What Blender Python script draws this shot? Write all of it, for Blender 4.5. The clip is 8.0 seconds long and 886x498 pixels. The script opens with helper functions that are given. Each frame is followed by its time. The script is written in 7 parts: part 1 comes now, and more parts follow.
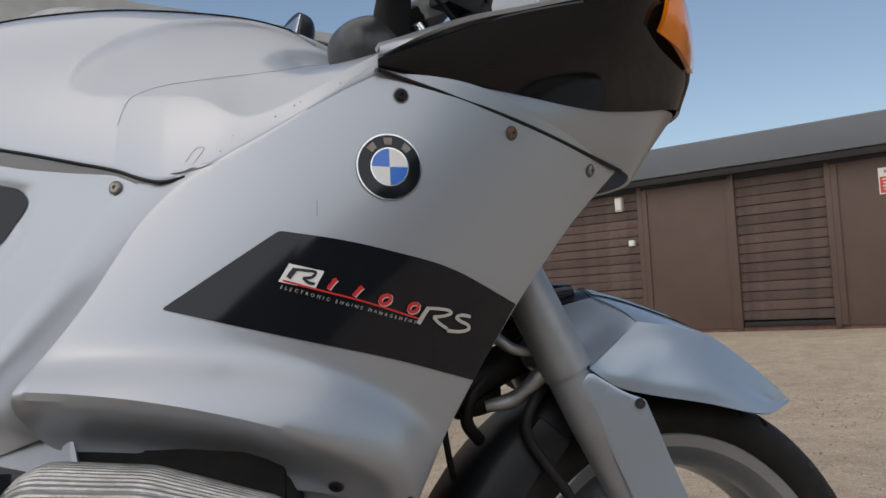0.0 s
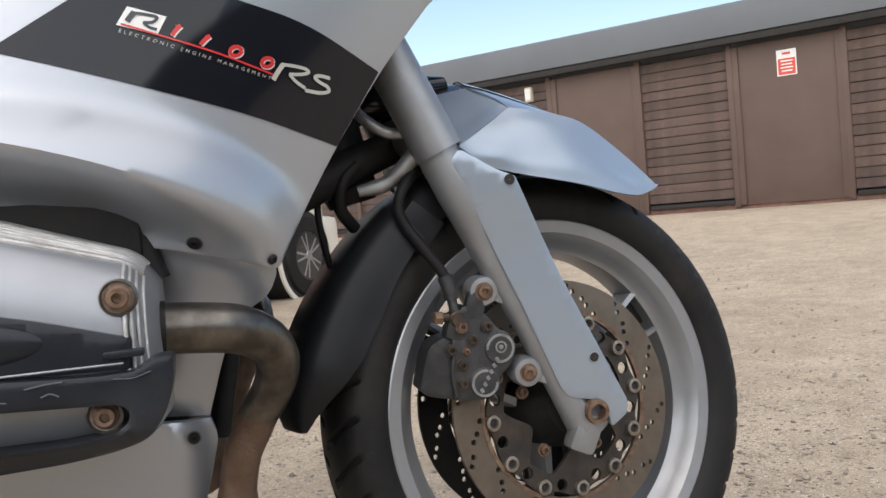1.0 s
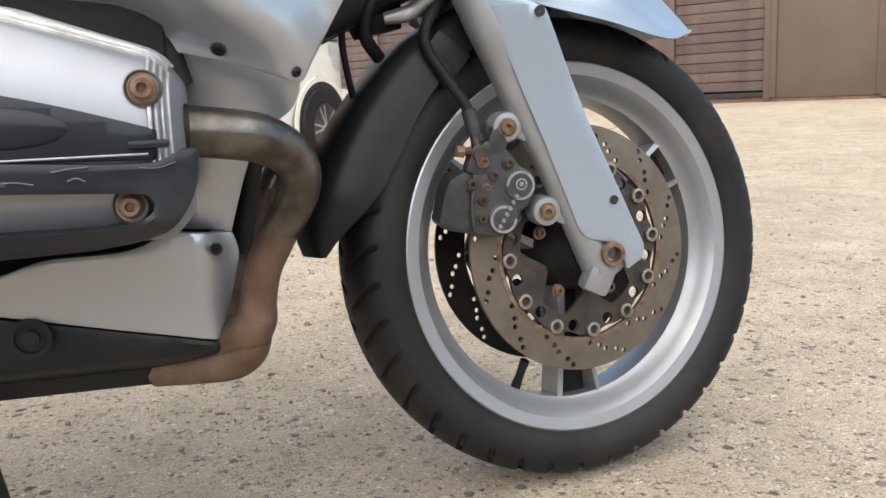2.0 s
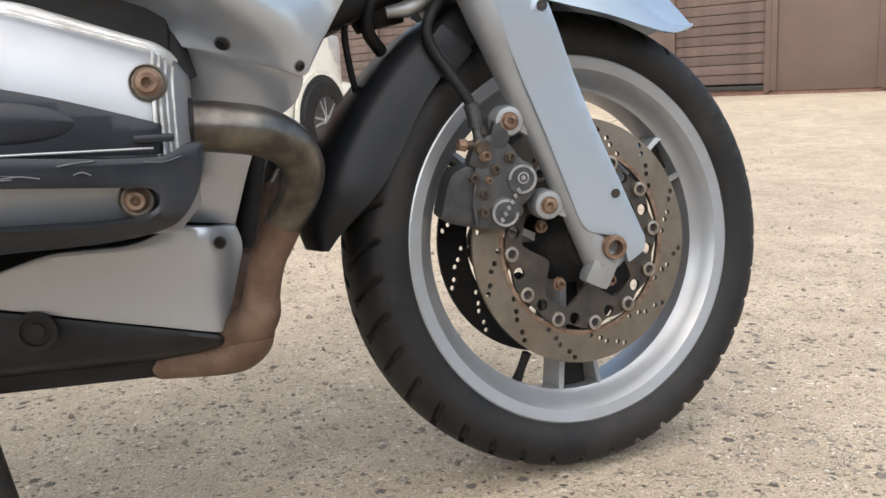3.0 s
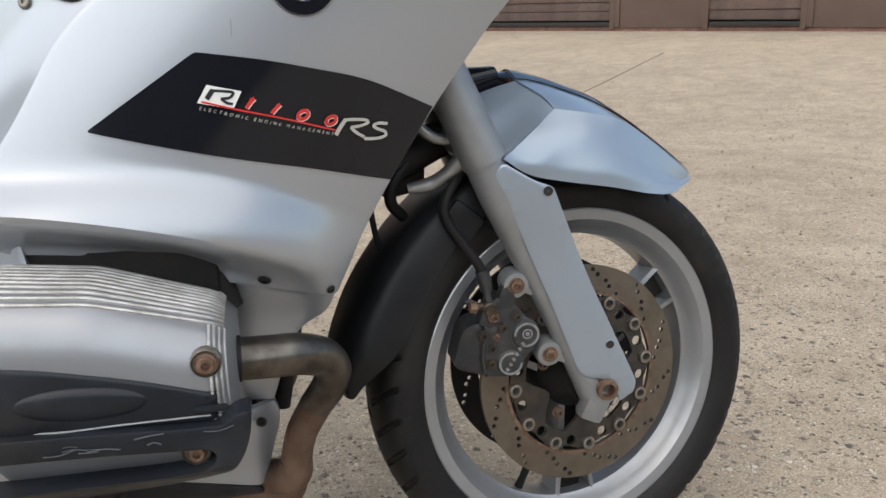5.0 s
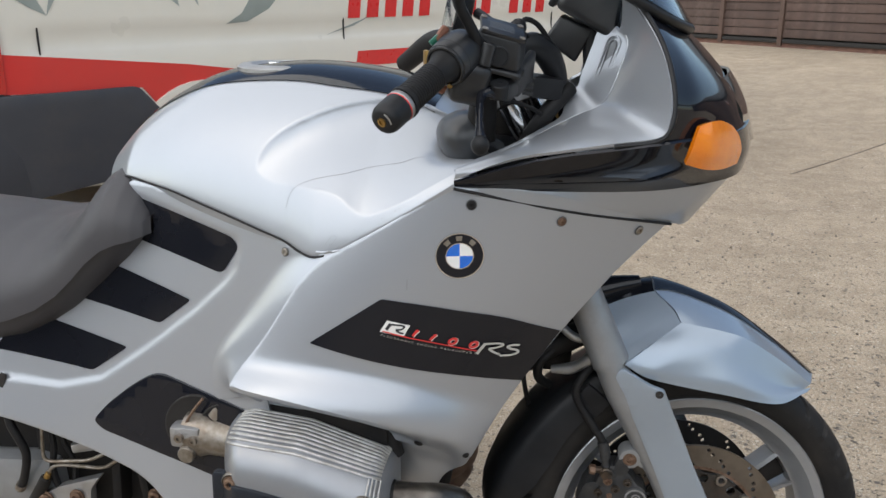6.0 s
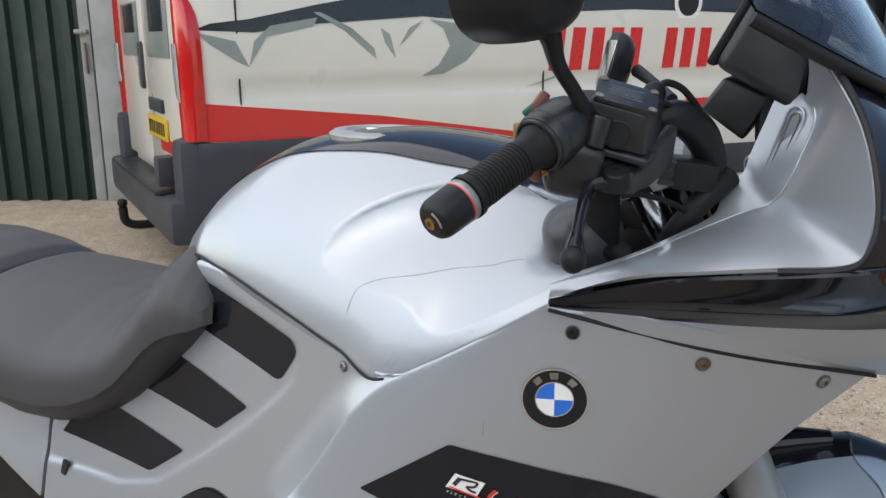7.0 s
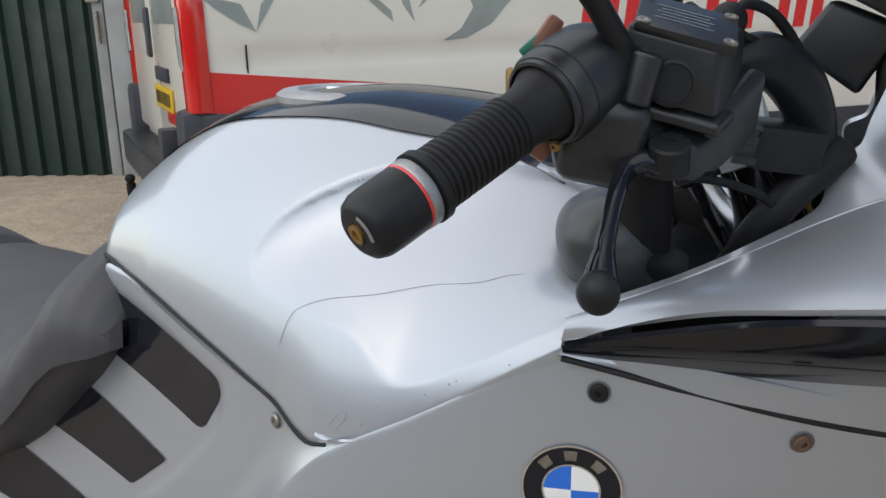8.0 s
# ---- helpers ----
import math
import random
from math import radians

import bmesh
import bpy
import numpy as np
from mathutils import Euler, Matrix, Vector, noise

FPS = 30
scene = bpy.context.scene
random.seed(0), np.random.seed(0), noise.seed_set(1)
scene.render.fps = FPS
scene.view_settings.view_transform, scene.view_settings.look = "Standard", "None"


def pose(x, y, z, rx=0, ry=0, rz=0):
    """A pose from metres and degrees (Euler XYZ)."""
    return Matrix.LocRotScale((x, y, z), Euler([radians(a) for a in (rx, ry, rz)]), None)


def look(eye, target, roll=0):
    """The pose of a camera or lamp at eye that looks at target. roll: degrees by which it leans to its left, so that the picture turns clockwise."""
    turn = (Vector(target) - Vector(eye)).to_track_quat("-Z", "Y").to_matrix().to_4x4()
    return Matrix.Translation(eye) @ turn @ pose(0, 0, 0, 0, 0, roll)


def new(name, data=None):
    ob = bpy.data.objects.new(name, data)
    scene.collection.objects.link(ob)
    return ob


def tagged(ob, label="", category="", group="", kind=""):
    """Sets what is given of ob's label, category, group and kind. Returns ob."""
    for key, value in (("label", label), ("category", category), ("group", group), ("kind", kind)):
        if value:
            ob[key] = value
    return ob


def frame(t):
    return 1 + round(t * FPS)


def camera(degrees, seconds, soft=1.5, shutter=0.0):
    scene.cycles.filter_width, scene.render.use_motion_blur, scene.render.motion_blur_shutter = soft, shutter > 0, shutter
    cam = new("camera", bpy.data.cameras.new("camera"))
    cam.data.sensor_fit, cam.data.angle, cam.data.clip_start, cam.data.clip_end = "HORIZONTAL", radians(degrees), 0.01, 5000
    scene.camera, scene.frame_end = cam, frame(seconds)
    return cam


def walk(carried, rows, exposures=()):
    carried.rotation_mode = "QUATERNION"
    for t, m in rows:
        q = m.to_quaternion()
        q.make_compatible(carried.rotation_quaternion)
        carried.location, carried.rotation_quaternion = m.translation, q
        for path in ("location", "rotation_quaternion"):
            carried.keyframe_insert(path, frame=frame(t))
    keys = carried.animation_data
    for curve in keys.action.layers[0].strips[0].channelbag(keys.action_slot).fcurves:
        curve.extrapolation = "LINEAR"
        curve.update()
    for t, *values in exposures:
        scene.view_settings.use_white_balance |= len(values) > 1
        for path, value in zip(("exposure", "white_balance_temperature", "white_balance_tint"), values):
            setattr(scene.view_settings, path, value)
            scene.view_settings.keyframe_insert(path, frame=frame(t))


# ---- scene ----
cam = camera(55.4, 8.0)
PATH = [
    (0, (-0.438, -1.054, 0.68), (-0.122, 0.914, 0.834), -2.8),
    (0.3, (-0.396, -1.056, 0.634), (0.005, 0.899, 0.719), -4.1),
    (0.5, (-0.384, -1.052, 0.608), (0.075, 0.895, 0.626), -4.8),
    (1, (-0.392, -1.053, 0.535), (0.101, 0.883, 0.449), -4.9),
    (1.5, (-0.4, -1.056, 0.475), (0.055, 0.873, 0.211), -3.3),
    (2, (-0.403, -1.054, 0.475), (0.031, 0.866, 0.123), -2.5),
    (3.5, (-0.407, -1.059, 0.479), (0.025, 0.859, 0.11), -2.6),
    (4, (-0.407, -1.059, 0.483), (0.025, 0.859, 0.115), -2.7),
    (4.2, (-0.408, -1.061, 0.484), (0.024, 0.857, 0.115), -2.7),
    (5.3, (-0.368, -1.183, 0.97), (-0.114, 0.7, 0.348), -1.0),
    (5.5, (-0.305, -1.254, 1.057), (-0.237, 0.648, 0.441), -0.8),
    (5.8, (-0.231, -1.328, 1.148), (-0.421, 0.556, 0.506), -0.1),
    (6, (-0.199, -1.333, 1.169), (-0.52, 0.549, 0.573), -0.1),
    (6.2, (-0.183, -1.286, 1.178), (-0.604, 0.592, 0.636), -0.1),
    (6.5, (-0.167, -1.168, 1.176), (-0.724, 0.689, 0.687), 0.4),
    (6.8, (-0.144, -1.057, 1.172), (-0.863, 0.755, 0.726), 0.3),
    (7, (-0.136, -1.013, 1.169), (-0.944, 0.751, 0.684), -0.3),
    (7.2, (-0.123, -0.980, 1.159), (-1.000, 0.747, 0.660), -1.0),
    (7.5, (-0.12, -0.937, 1.161), (-1.036, 0.759, 0.626), -1.3),
    (7.7, (-0.148, -0.873, 1.141), (-1.068, 0.824, 0.614), -1.6),
    (8, (-0.21, -0.736, 1.126), (-1.081, 0.979, 0.578), -1.0),
]
walk(cam, [(t, look(eye, target, roll)) for t, eye, target, roll in PATH],
     [(0, -0.55, 7000, 10), (0.5, -0.2, 7000, 10), (1.0, 0.3, 7000, 10), (1.5, 0.65, 7050, 9), (2.0, 0.85, 7050, 8), (4.2, 0.85, 7050, 8), (5.3, 0.05, 6900, 7), (5.5, 0.05, 6900, 7),
      (6.5, 0.04, 6700, 7), (7.0, 0.04, 6650, 7), (8.0, -0.08, 6650, 7)])


# ---- daylight: bright hazy sky, veiled sun behind the viewer's left shoulder ----
SUN_EL, SUN_AZ = 50, 215          # degrees; azimuth clockwise from +y
world = bpy.data.worlds.new("sky")
scene.world = world
world.use_nodes = True
wn, wl = world.node_tree.nodes, world.node_tree.links
sky = wn.new("ShaderNodeTexSky")
sky.sky_type, sky.sun_disc = "NISHITA", False
sky.sun_elevation, sky.sun_rotation = radians(SUN_EL), radians(SUN_AZ)
sky.air_density, sky.dust_density, sky.ozone_density = 1.0, 1.0, 1.0
wl.new(sky.outputs[0], wn["Background"].inputs[0])
wn["Background"].inputs[1].default_value = 0.19
sun_data = bpy.data.lights.new("sun", "SUN")
sun_data.energy, sun_data.angle, sun_data.color = 3.6, radians(145), (1.0, 0.94, 0.86)
sun = new("sun", sun_data)
_a, _e = radians(SUN_AZ), radians(SUN_EL)
sun.matrix_world = look((6 * math.sin(_a) * math.cos(_e), 6 * math.cos(_a) * math.cos(_e), 6 * math.sin(_e)), (0, 0, 0))


# ---- materials ----
def mat(name, color, rough=0.5, metal=0.0, coat=0.0, second=None, scale=30.0, amount=0.5, bump=0.0, bump_scale=200.0,
        grime=0.0, grime_color=(0.12, 0.09, 0.06), rough_var=0.1, vary=0.0, alpha=1.0, spec=0.5):
    """A painted, plastic, metal or stone surface: base colour, a second tone in patches, fine relief, and grime."""
    m = bpy.data.materials.new(name)
    m.use_nodes = True
    n, l = m.node_tree.nodes, m.node_tree.links
    b = n["Principled BSDF"]
    b.inputs["Roughness"].default_value, b.inputs["Metallic"].default_value = rough, metal
    b.inputs["Coat Weight"].default_value, b.inputs["Coat Roughness"].default_value = coat, 0.06
    b.inputs["Specular IOR Level"].default_value = spec
    co = n.new("ShaderNodeTexCoord")
    big = n.new("ShaderNodeTexNoise")
    big.inputs["Scale"].default_value, big.inputs["Detail"].default_value = scale, 6
    l.new(co.outputs["Object"], big.inputs["Vector"])
    ramp = n.new("ShaderNodeMapRange")
    ramp.inputs["From Min"].default_value, ramp.inputs["From Max"].default_value = 0.35, 0.65
    ramp.inputs["To Max"].default_value = amount
    l.new(big.outputs["Fac"], ramp.inputs["Value"])
    mix = n.new("ShaderNodeMix")
    mix.data_type = "RGBA"
    mix.inputs["A"].default_value = (*color, 1)
    mix.inputs["B"].default_value = (*(second or [c * 0.8 for c in color]), 1)
    l.new(ramp.outputs["Result"], mix.inputs["Factor"])
    out = mix.outputs["Result"]
    if grime:
        g = n.new("ShaderNodeTexNoise")
        g.inputs["Scale"].default_value, g.inputs["Detail"].default_value = scale * 0.35, 10
        g.inputs["Roughness"].default_value = 0.7
        l.new(co.outputs["Object"], g.inputs["Vector"])
        gr = n.new("ShaderNodeMapRange")
        gr.inputs["From Min"].default_value, gr.inputs["From Max"].default_value = 0.5, 0.72
        gr.inputs["To Max"].default_value = grime
        l.new(g.outputs["Fac"], gr.inputs["Value"])
        gm = n.new("ShaderNodeMix")
        gm.data_type = "RGBA"
        gm.inputs["B"].default_value = (*grime_color, 1)
        l.new(gr.outputs["Result"], gm.inputs["Factor"])
        l.new(out, gm.inputs["A"])
        out = gm.outputs["Result"]
    if vary:
        oi = n.new("ShaderNodeObjectInfo")
        vm = n.new("ShaderNodeMapRange")
        vm.inputs["To Min"].default_value, vm.inputs["To Max"].default_value = 1 - vary, 1 + vary
        l.new(oi.outputs["Random"], vm.inputs["Value"])
        hs = n.new("ShaderNodeHueSaturation")
        l.new(vm.outputs["Result"], hs.inputs["Value"])
        l.new(out, hs.inputs["Color"])
        out = hs.outputs["Color"]
    l.new(out, b.inputs["Base Color"])
    rv = n.new("ShaderNodeMapRange")
    rv.inputs["To Min"].default_value, rv.inputs["To Max"].default_value = max(0.02, rough - rough_var), min(1, rough + rough_var)
    l.new(big.outputs["Fac"], rv.inputs["Value"])
    l.new(rv.outputs["Result"], b.inputs["Roughness"])
    if bump:
        f = n.new("ShaderNodeTexNoise")
        f.inputs["Scale"].default_value, f.inputs["Detail"].default_value = bump_scale, 4
        l.new(co.outputs["Object"], f.inputs["Vector"])
        bp = n.new("ShaderNodeBump")
        bp.inputs["Strength"].default_value, bp.inputs["Distance"].default_value = bump, 0.003
        l.new(f.outputs["Fac"], bp.inputs["Height"])
        l.new(bp.outputs["Normal"], b.inputs["Normal"])
    if alpha < 1:
        b.inputs["Transmission Weight"].default_value = 1 - alpha
        b.inputs["IOR"].default_value = 1.45
    return m


SILVER = mat("silver_paint", (0.385, 0.410, 0.445), 0.34, 0.55, 0.5, (0.372, 0.396, 0.43), 6, 0.4, 0.012, 2200, 0.04, (0.38, 0.36, 0.33), 0.04)
FORK_GREY = mat("fork_grey", (0.29, 0.305, 0.32), 0.40, 0.5, 0.1, (0.24, 0.25, 0.26), 25, 0.8, 0.08, 600, 0.3, (0.16, 0.14, 0.11))
SILVER_BLUE = mat("silver_blue_paint", (0.33, 0.39, 0.46), 0.32, 0.5, 0.4, (0.30, 0.36, 0.43), 8, 0.4, 0.02, 2200, 0.05, (0.36, 0.34, 0.31), 0.04)
BLACK_PAINT = mat("black_paint", (0.008, 0.009, 0.013), 0.07, 0.0, 0.0, (0.012, 0.013, 0.017), 10, 0.5, rough_var=0.03, spec=0.34)
BLACK_PLASTIC = mat("black_plastic", (0.011, 0.012, 0.014), 0.40, 0, 0, (0.018, 0.019, 0.021), 25, 0.7, 0.05, 1200, 0.16, (0.06, 0.055, 0.05), spec=0.22)
BLACK_RUBBER = mat("black_rubber", (0.011, 0.011, 0.0125), 0.52, 0, 0, (0.017, 0.017, 0.017), 40, 0.7, 0.06, 900, 0.2, (0.06, 0.055, 0.05), spec=0.22)
TYRE = mat("tyre_rubber", (0.010, 0.010, 0.011), 0.55, 0, 0, (0.016, 0.0155, 0.015), 18, 0.8, 0.08, 700, 0.3, (0.055, 0.047, 0.04), spec=0.22)
WORN_BLACK = mat("worn_black_guard", (0.010, 0.0125, 0.017), 0.36, 0, 0.1, (0.020, 0.024, 0.031), 14, 0.9, 0.08, 500, 0.3, (0.09, 0.075, 0.06), spec=0.22)
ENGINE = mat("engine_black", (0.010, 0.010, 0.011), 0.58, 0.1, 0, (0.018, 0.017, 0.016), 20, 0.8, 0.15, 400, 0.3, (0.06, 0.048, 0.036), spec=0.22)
ALLOY = mat("cast_alloy", (0.42, 0.43, 0.44), 0.42, 0.75, 0, (0.34, 0.34, 0.34), 25, 0.8, 0.25, 500, 0.35, (0.20, 0.16, 0.11))
RIM = mat("rim_silver", (0.31, 0.325, 0.345), 0.34, 0.55, 0.3, (0.27, 0.28, 0.29), 15, 0.7, 0.1, 800, 0.3, (0.22, 0.17, 0.12))
COVER_ALLOY = mat("cover_alloy", (0.27, 0.285, 0.305), 0.34, 0.5, 0.2, (0.24, 0.25, 0.27), 18, 0.7, 0.04, 900, 0.15, (0.28, 0.24, 0.19))
RIB_ALLOY = mat("bare_ribs", (0.58, 0.58, 0.57), 0.45, 0.7, 0, (0.40, 0.39, 0.37), 60, 0.9, 0.4, 600, 0.5, (0.20, 0.18, 0.15))
STEEL = mat("disc_steel", (0.175, 0.148, 0.12), 0.46, 0.75, 0, (0.13, 0.108, 0.086), 30, 0.9, 0.06, 900, 0.4, (0.17, 0.10, 0.06))
RUST = mat("rusty_bolt", (0.20, 0.13, 0.09), 0.6, 0.4, 0, (0.10, 0.055, 0.035), 120, 1.0, 0.3, 700, 0.5, (0.30, 0.22, 0.15))
ZINC = mat("zinc_bolt", (0.31, 0.29, 0.26), 0.4, 0.8, 0, (0.20, 0.17, 0.135), 90, 0.9, 0.3, 700, 0.4, (0.22, 0.13, 0.07))
PIPE = mat("exhaust_steel", (0.19, 0.172, 0.15), 0.32, 0.9, 0, (0.07, 0.062, 0.055), 26, 1.0, 0.10, 260, 0.7, (0.075, 0.048, 0.033))
PIPE_RUST = mat("exhaust_rust", (0.19, 0.125, 0.09), 0.6, 0.4, 0, (0.11, 0.065, 0.045), 25, 1.0, 0.4, 260, 0.6, (0.06, 0.035, 0.025))
SEAT = mat("seat_vinyl", (0.040, 0.039, 0.044), 0.55, 0, 0, (0.048, 0.047, 0.051), 12, 0.5, 0.12, 1800)
OLD_BOLT = mat("darkened_bolt", (0.075, 0.062, 0.050), 0.45, 0.6, 0, (0.03, 0.026, 0.022), 90, 0.9, 0.2, 600, 0.4, (0.16, 0.09, 0.05))
CHROME = mat("chrome", (0.75, 0.75, 0.76), 0.15, 1.0)
AMBER = mat("amber_lens", (0.85, 0.24, 0.01), 0.12, 0, 0.8, (0.80, 0.19, 0.005), 60, 0.5, 0.3, 260)
WHITE = mat("white_print", (0.80, 0.80, 0.78), 0.3, 0, 0.3)
PALE = mat("pale_print", (0.50, 0.49, 0.45), 0.4, 0, 0.2)
RED = mat("red_print", (0.62, 0.03, 0.03), 0.3, 0, 0.3)
BLUE = mat("blue_enamel", (0.01, 0.14, 0.62), 0.15, 0, 0.6)
GREY_PRINT = mat("grey_print", (0.16, 0.165, 0.17), 0.25, 0, 0.5)
GREEN_SWITCH = mat("green_switch", (0.01, 0.13, 0.08), 0.4)
BRASS = mat("dull_brass", (0.38, 0.24, 0.08), 0.4, 0.8)
BROWN_SWITCH = mat("faded_red_switch", (0.22, 0.09, 0.055), 0.55)


def glass(name, tint, rough=0.02):
    m = bpy.data.materials.new(name)
    m.use_nodes = True
    b = m.node_tree.nodes["Principled BSDF"]
    b.inputs["Base Color"].default_value = (*tint, 1)
    b.inputs["Roughness"].default_value, b.inputs["Transmission Weight"].default_value = rough, 1.0
    b.inputs["IOR"].default_value = 1.45
    return m


SCREEN_GLASS = glass("tinted_screen", (0.45, 0.50, 0.56))
CAB_GLASS = mat("cab_glass", (0.015, 0.02, 0.022), 0.04, 0, 1.0)


# ---- mesh tools ----
def part(name, bm, material, parent=None, label="", angle=38, flat=False):
    bmesh.ops.recalc_face_normals(bm, faces=bm.faces)
    me = bpy.data.meshes.new(name)
    bm.to_mesh(me)
    bm.free()
    me.materials.append(material)
    if not flat:
        me.shade_smooth()
        me.set_sharp_from_angle(angle=radians(angle))
    ob = new(name, me)
    ob.parent = parent
    return tagged(ob, label)


def thing(name, label, category, m=None, group="", kind=""):
    ob = new(name)
    ob.empty_display_size = 0.05
    if m is not None:
        ob.matrix_world = m
    return tagged(ob, label, category, group, kind)


def flipped(bm):
    """A copy, mirrored across the long axis of the motorcycle."""
    c = bm.copy()
    for v in c.verts:
        v.co.y = -v.co.y
    bmesh.ops.reverse_faces(c, faces=c.faces)
    return c


def both(name, bm, material, parent, label=""):
    c = flipped(bm)
    return part(name, bm, material, parent, label), part(name, c, material, parent, label)


def spline(points, n):
    """n points along a smooth curve through the given ones, evenly by chord."""
    p = np.array(points, float)
    if len(p) == 2:
        return p[0] + np.linspace(0, 1, n)[:, None] * (p[1] - p[0])
    s = np.concatenate([[0], np.cumsum(np.sqrt((np.diff(p, axis=0) ** 2).sum(1)))])
    s /= s[-1]
    tan = np.empty_like(p)
    tan[1:-1] = (p[2:] - p[:-2]) / (s[2:] - s[:-2])[:, None]
    tan[0], tan[-1] = (p[1] - p[0]) / (s[1] - s[0]), (p[-1] - p[-2]) / (s[-1] - s[-2])
    out = []
    for u in np.linspace(0, 1, n):
        i = min(max(int(np.searchsorted(s, u, side="right")) - 1, 0), len(s) - 2)
        h = s[i + 1] - s[i]
        f = (u - s[i]) / h
        out.append((2 * f**3 - 3 * f**2 + 1) * p[i] + (f**3 - 2 * f**2 + f) * h * tan[i] + (3 * f**2 - 2 * f**3) * p[i + 1] + (f**3 - f**2) * h * tan[i + 1])
    return np.array(out)


def along_rows(points, m):
    """A smooth line through points, evenly by their count."""
    p = np.array(points, float)
    tan = np.gradient(p, axis=0)
    out = []
    for q in np.linspace(0, len(p) - 1, m):
        i = min(int(q), len(p) - 2)
        f = q - i
        out.append((2 * f**3 - 3 * f**2 + 1) * p[i] + (f**3 - 2 * f**2 + f) * tan[i] + (3 * f**2 - 2 * f**3) * p[i + 1] + (f**3 - f**2) * tan[i + 1])
    return np.array(out)


def sheet(grid, thick=0.0, closed=False, bm=None):
    """A surface through a grid of points; closed: joined round in the second direction."""
    bm = bm or bmesh.new()
    g = np.array(grid, float)
    vs = [[bm.verts.new(p) for p in row] for row in g]
    faces = []
    cols = g.shape[1]
    for i in range(len(vs) - 1):
        for j in range(cols if closed else cols - 1):
            k = (j + 1) % cols
            faces.append(bm.faces.new((vs[i][j], vs[i][k], vs[i + 1][k], vs[i + 1][j])))
    if thick:
        bmesh.ops.recalc_face_normals(bm, faces=faces)
        bmesh.ops.solidify(bm, geom=faces, thickness=thick)
    return bm


def patch(curves, n=24, m=12, thick=0.0):
    """A smooth sheet over a few guiding curves."""
    g = np.array([spline(c, n) for c in curves])
    return sheet(np.array([spline(g[:, i], m) for i in range(n)]), thick)


def box(size, m=Matrix(), bevel=0.0, bm=None, seg=2):
    b = bmesh.new()
    bmesh.ops.create_cube(b, size=1.0, matrix=Matrix.Diagonal((*size, 1)))
    if bevel:
        bmesh.ops.bevel(b, geom=b.edges[:], offset=bevel, segments=seg, affect="EDGES", profile=0.6)
    bmesh.ops.transform(b, matrix=m, verts=b.verts)
    return merged(bm, b)


def merged(bm, b):
    if bm is None:
        return b
    me = bpy.data.meshes.new("tmp")
    b.to_mesh(me)
    b.free()
    bm.from_mesh(me)
    bpy.data.meshes.remove(me)
    return bm


def axis_to(p0, p1):
    a, b = Vector(p0), Vector(p1)
    return Matrix.Translation(a) @ (b - a).to_track_quat("Z", "Y").to_matrix().to_4x4()


def turned(profile, m=Matrix(), seg=32, bm=None, ends=True):
    """A turned body: profile rows are (radius, height along its axis)."""
    b = bmesh.new()
    rings = []
    for r, h in profile:
        rings.append([b.verts.new((r * math.cos(2 * math.pi * i / seg), r * math.sin(2 * math.pi * i / seg), h)) for i in range(seg)])
    for a, c in zip(rings, rings[1:]):
        for i in range(seg):
            b.faces.new((a[i], a[(i + 1) % seg], c[(i + 1) % seg], c[i]))
    if ends:
        b.faces.new(rings[0][::-1])
        b.faces.new(rings[-1])
    bmesh.ops.transform(b, matrix=m, verts=b.verts)
    return merged(bm, b)


def rod(p0, p1, r, r1=None, seg=20, bevel=0.0, bm=None):
    L = (Vector(p1) - Vector(p0)).length
    r1 = r if r1 is None else r1
    prof = [(r, 0), (r1, L)] if not bevel else [(r - bevel, 0), (r, bevel), (r1, L - bevel), (r1 - bevel, L)]
    return turned(prof, axis_to(p0, p1), seg, bm)


def tube(points, r, n=40, seg=14, bm=None, squash=1.0):
    """A pipe or bar along a smooth line; r may be a list along it."""
    p = spline(points, n)
    rad = np.interp(np.linspace(0, 1, n), np.linspace(0, 1, len(r)), r) if isinstance(r, (list, tuple)) else np.full(n, r)
    b = bmesh.new()
    rings, up = [], None
    for i in range(n):
        t = Vector(p[min(i + 1, n - 1)] - p[max(i - 1, 0)]).normalized()
        up = (up - t * up.dot(t)).normalized() if up else t.orthogonal().normalized()
        side = t.cross(up)
        rings.append([b.verts.new(Vector(p[i]) + float(rad[i]) * (math.cos(a) * up + squash * math.sin(a) * side)) for a in (2 * math.pi * k / seg for k in range(seg))])
    for a, c in zip(rings, rings[1:]):
        for k in range(seg):
            b.faces.new((a[k], a[(k + 1) % seg], c[(k + 1) % seg], c[k]))
    b.faces.new(rings[0][::-1])
    b.faces.new(rings[-1])
    return merged(bm, b)


def rounded(points, seg=5):
    """An outline with its corners rounded: rows (u, v) or (u, v, radius)."""
    out, n = [], len(points)
    for i, q in enumerate(points):
        p = Vector(q[:2])
        r = q[2] if len(q) > 2 else 0
        if not r:
            out.append(tuple(p))
            continue
        a, c = Vector(points[i - 1][:2]), Vector(points[(i + 1) % n][:2])
        da, dc = (a - p), (c - p)
        k = min(r, da.length * 0.45, dc.length * 0.45)
        s, e = p + da.normalized() * k, p + dc.normalized() * k
        for j in range(seg + 1):
            f = j / seg
            out.append(tuple((1 - f) ** 2 * s + 2 * f * (1 - f) * p + f * f * e))
    return out


def clean(pts):
    out = []
    for p in pts:
        if not out or (Vector(p) - Vector(out[-1])).length > 4e-4:
            out.append(p)
    if (Vector(out[0]) - Vector(out[-1])).length < 4e-4:
        out.pop()
    return out


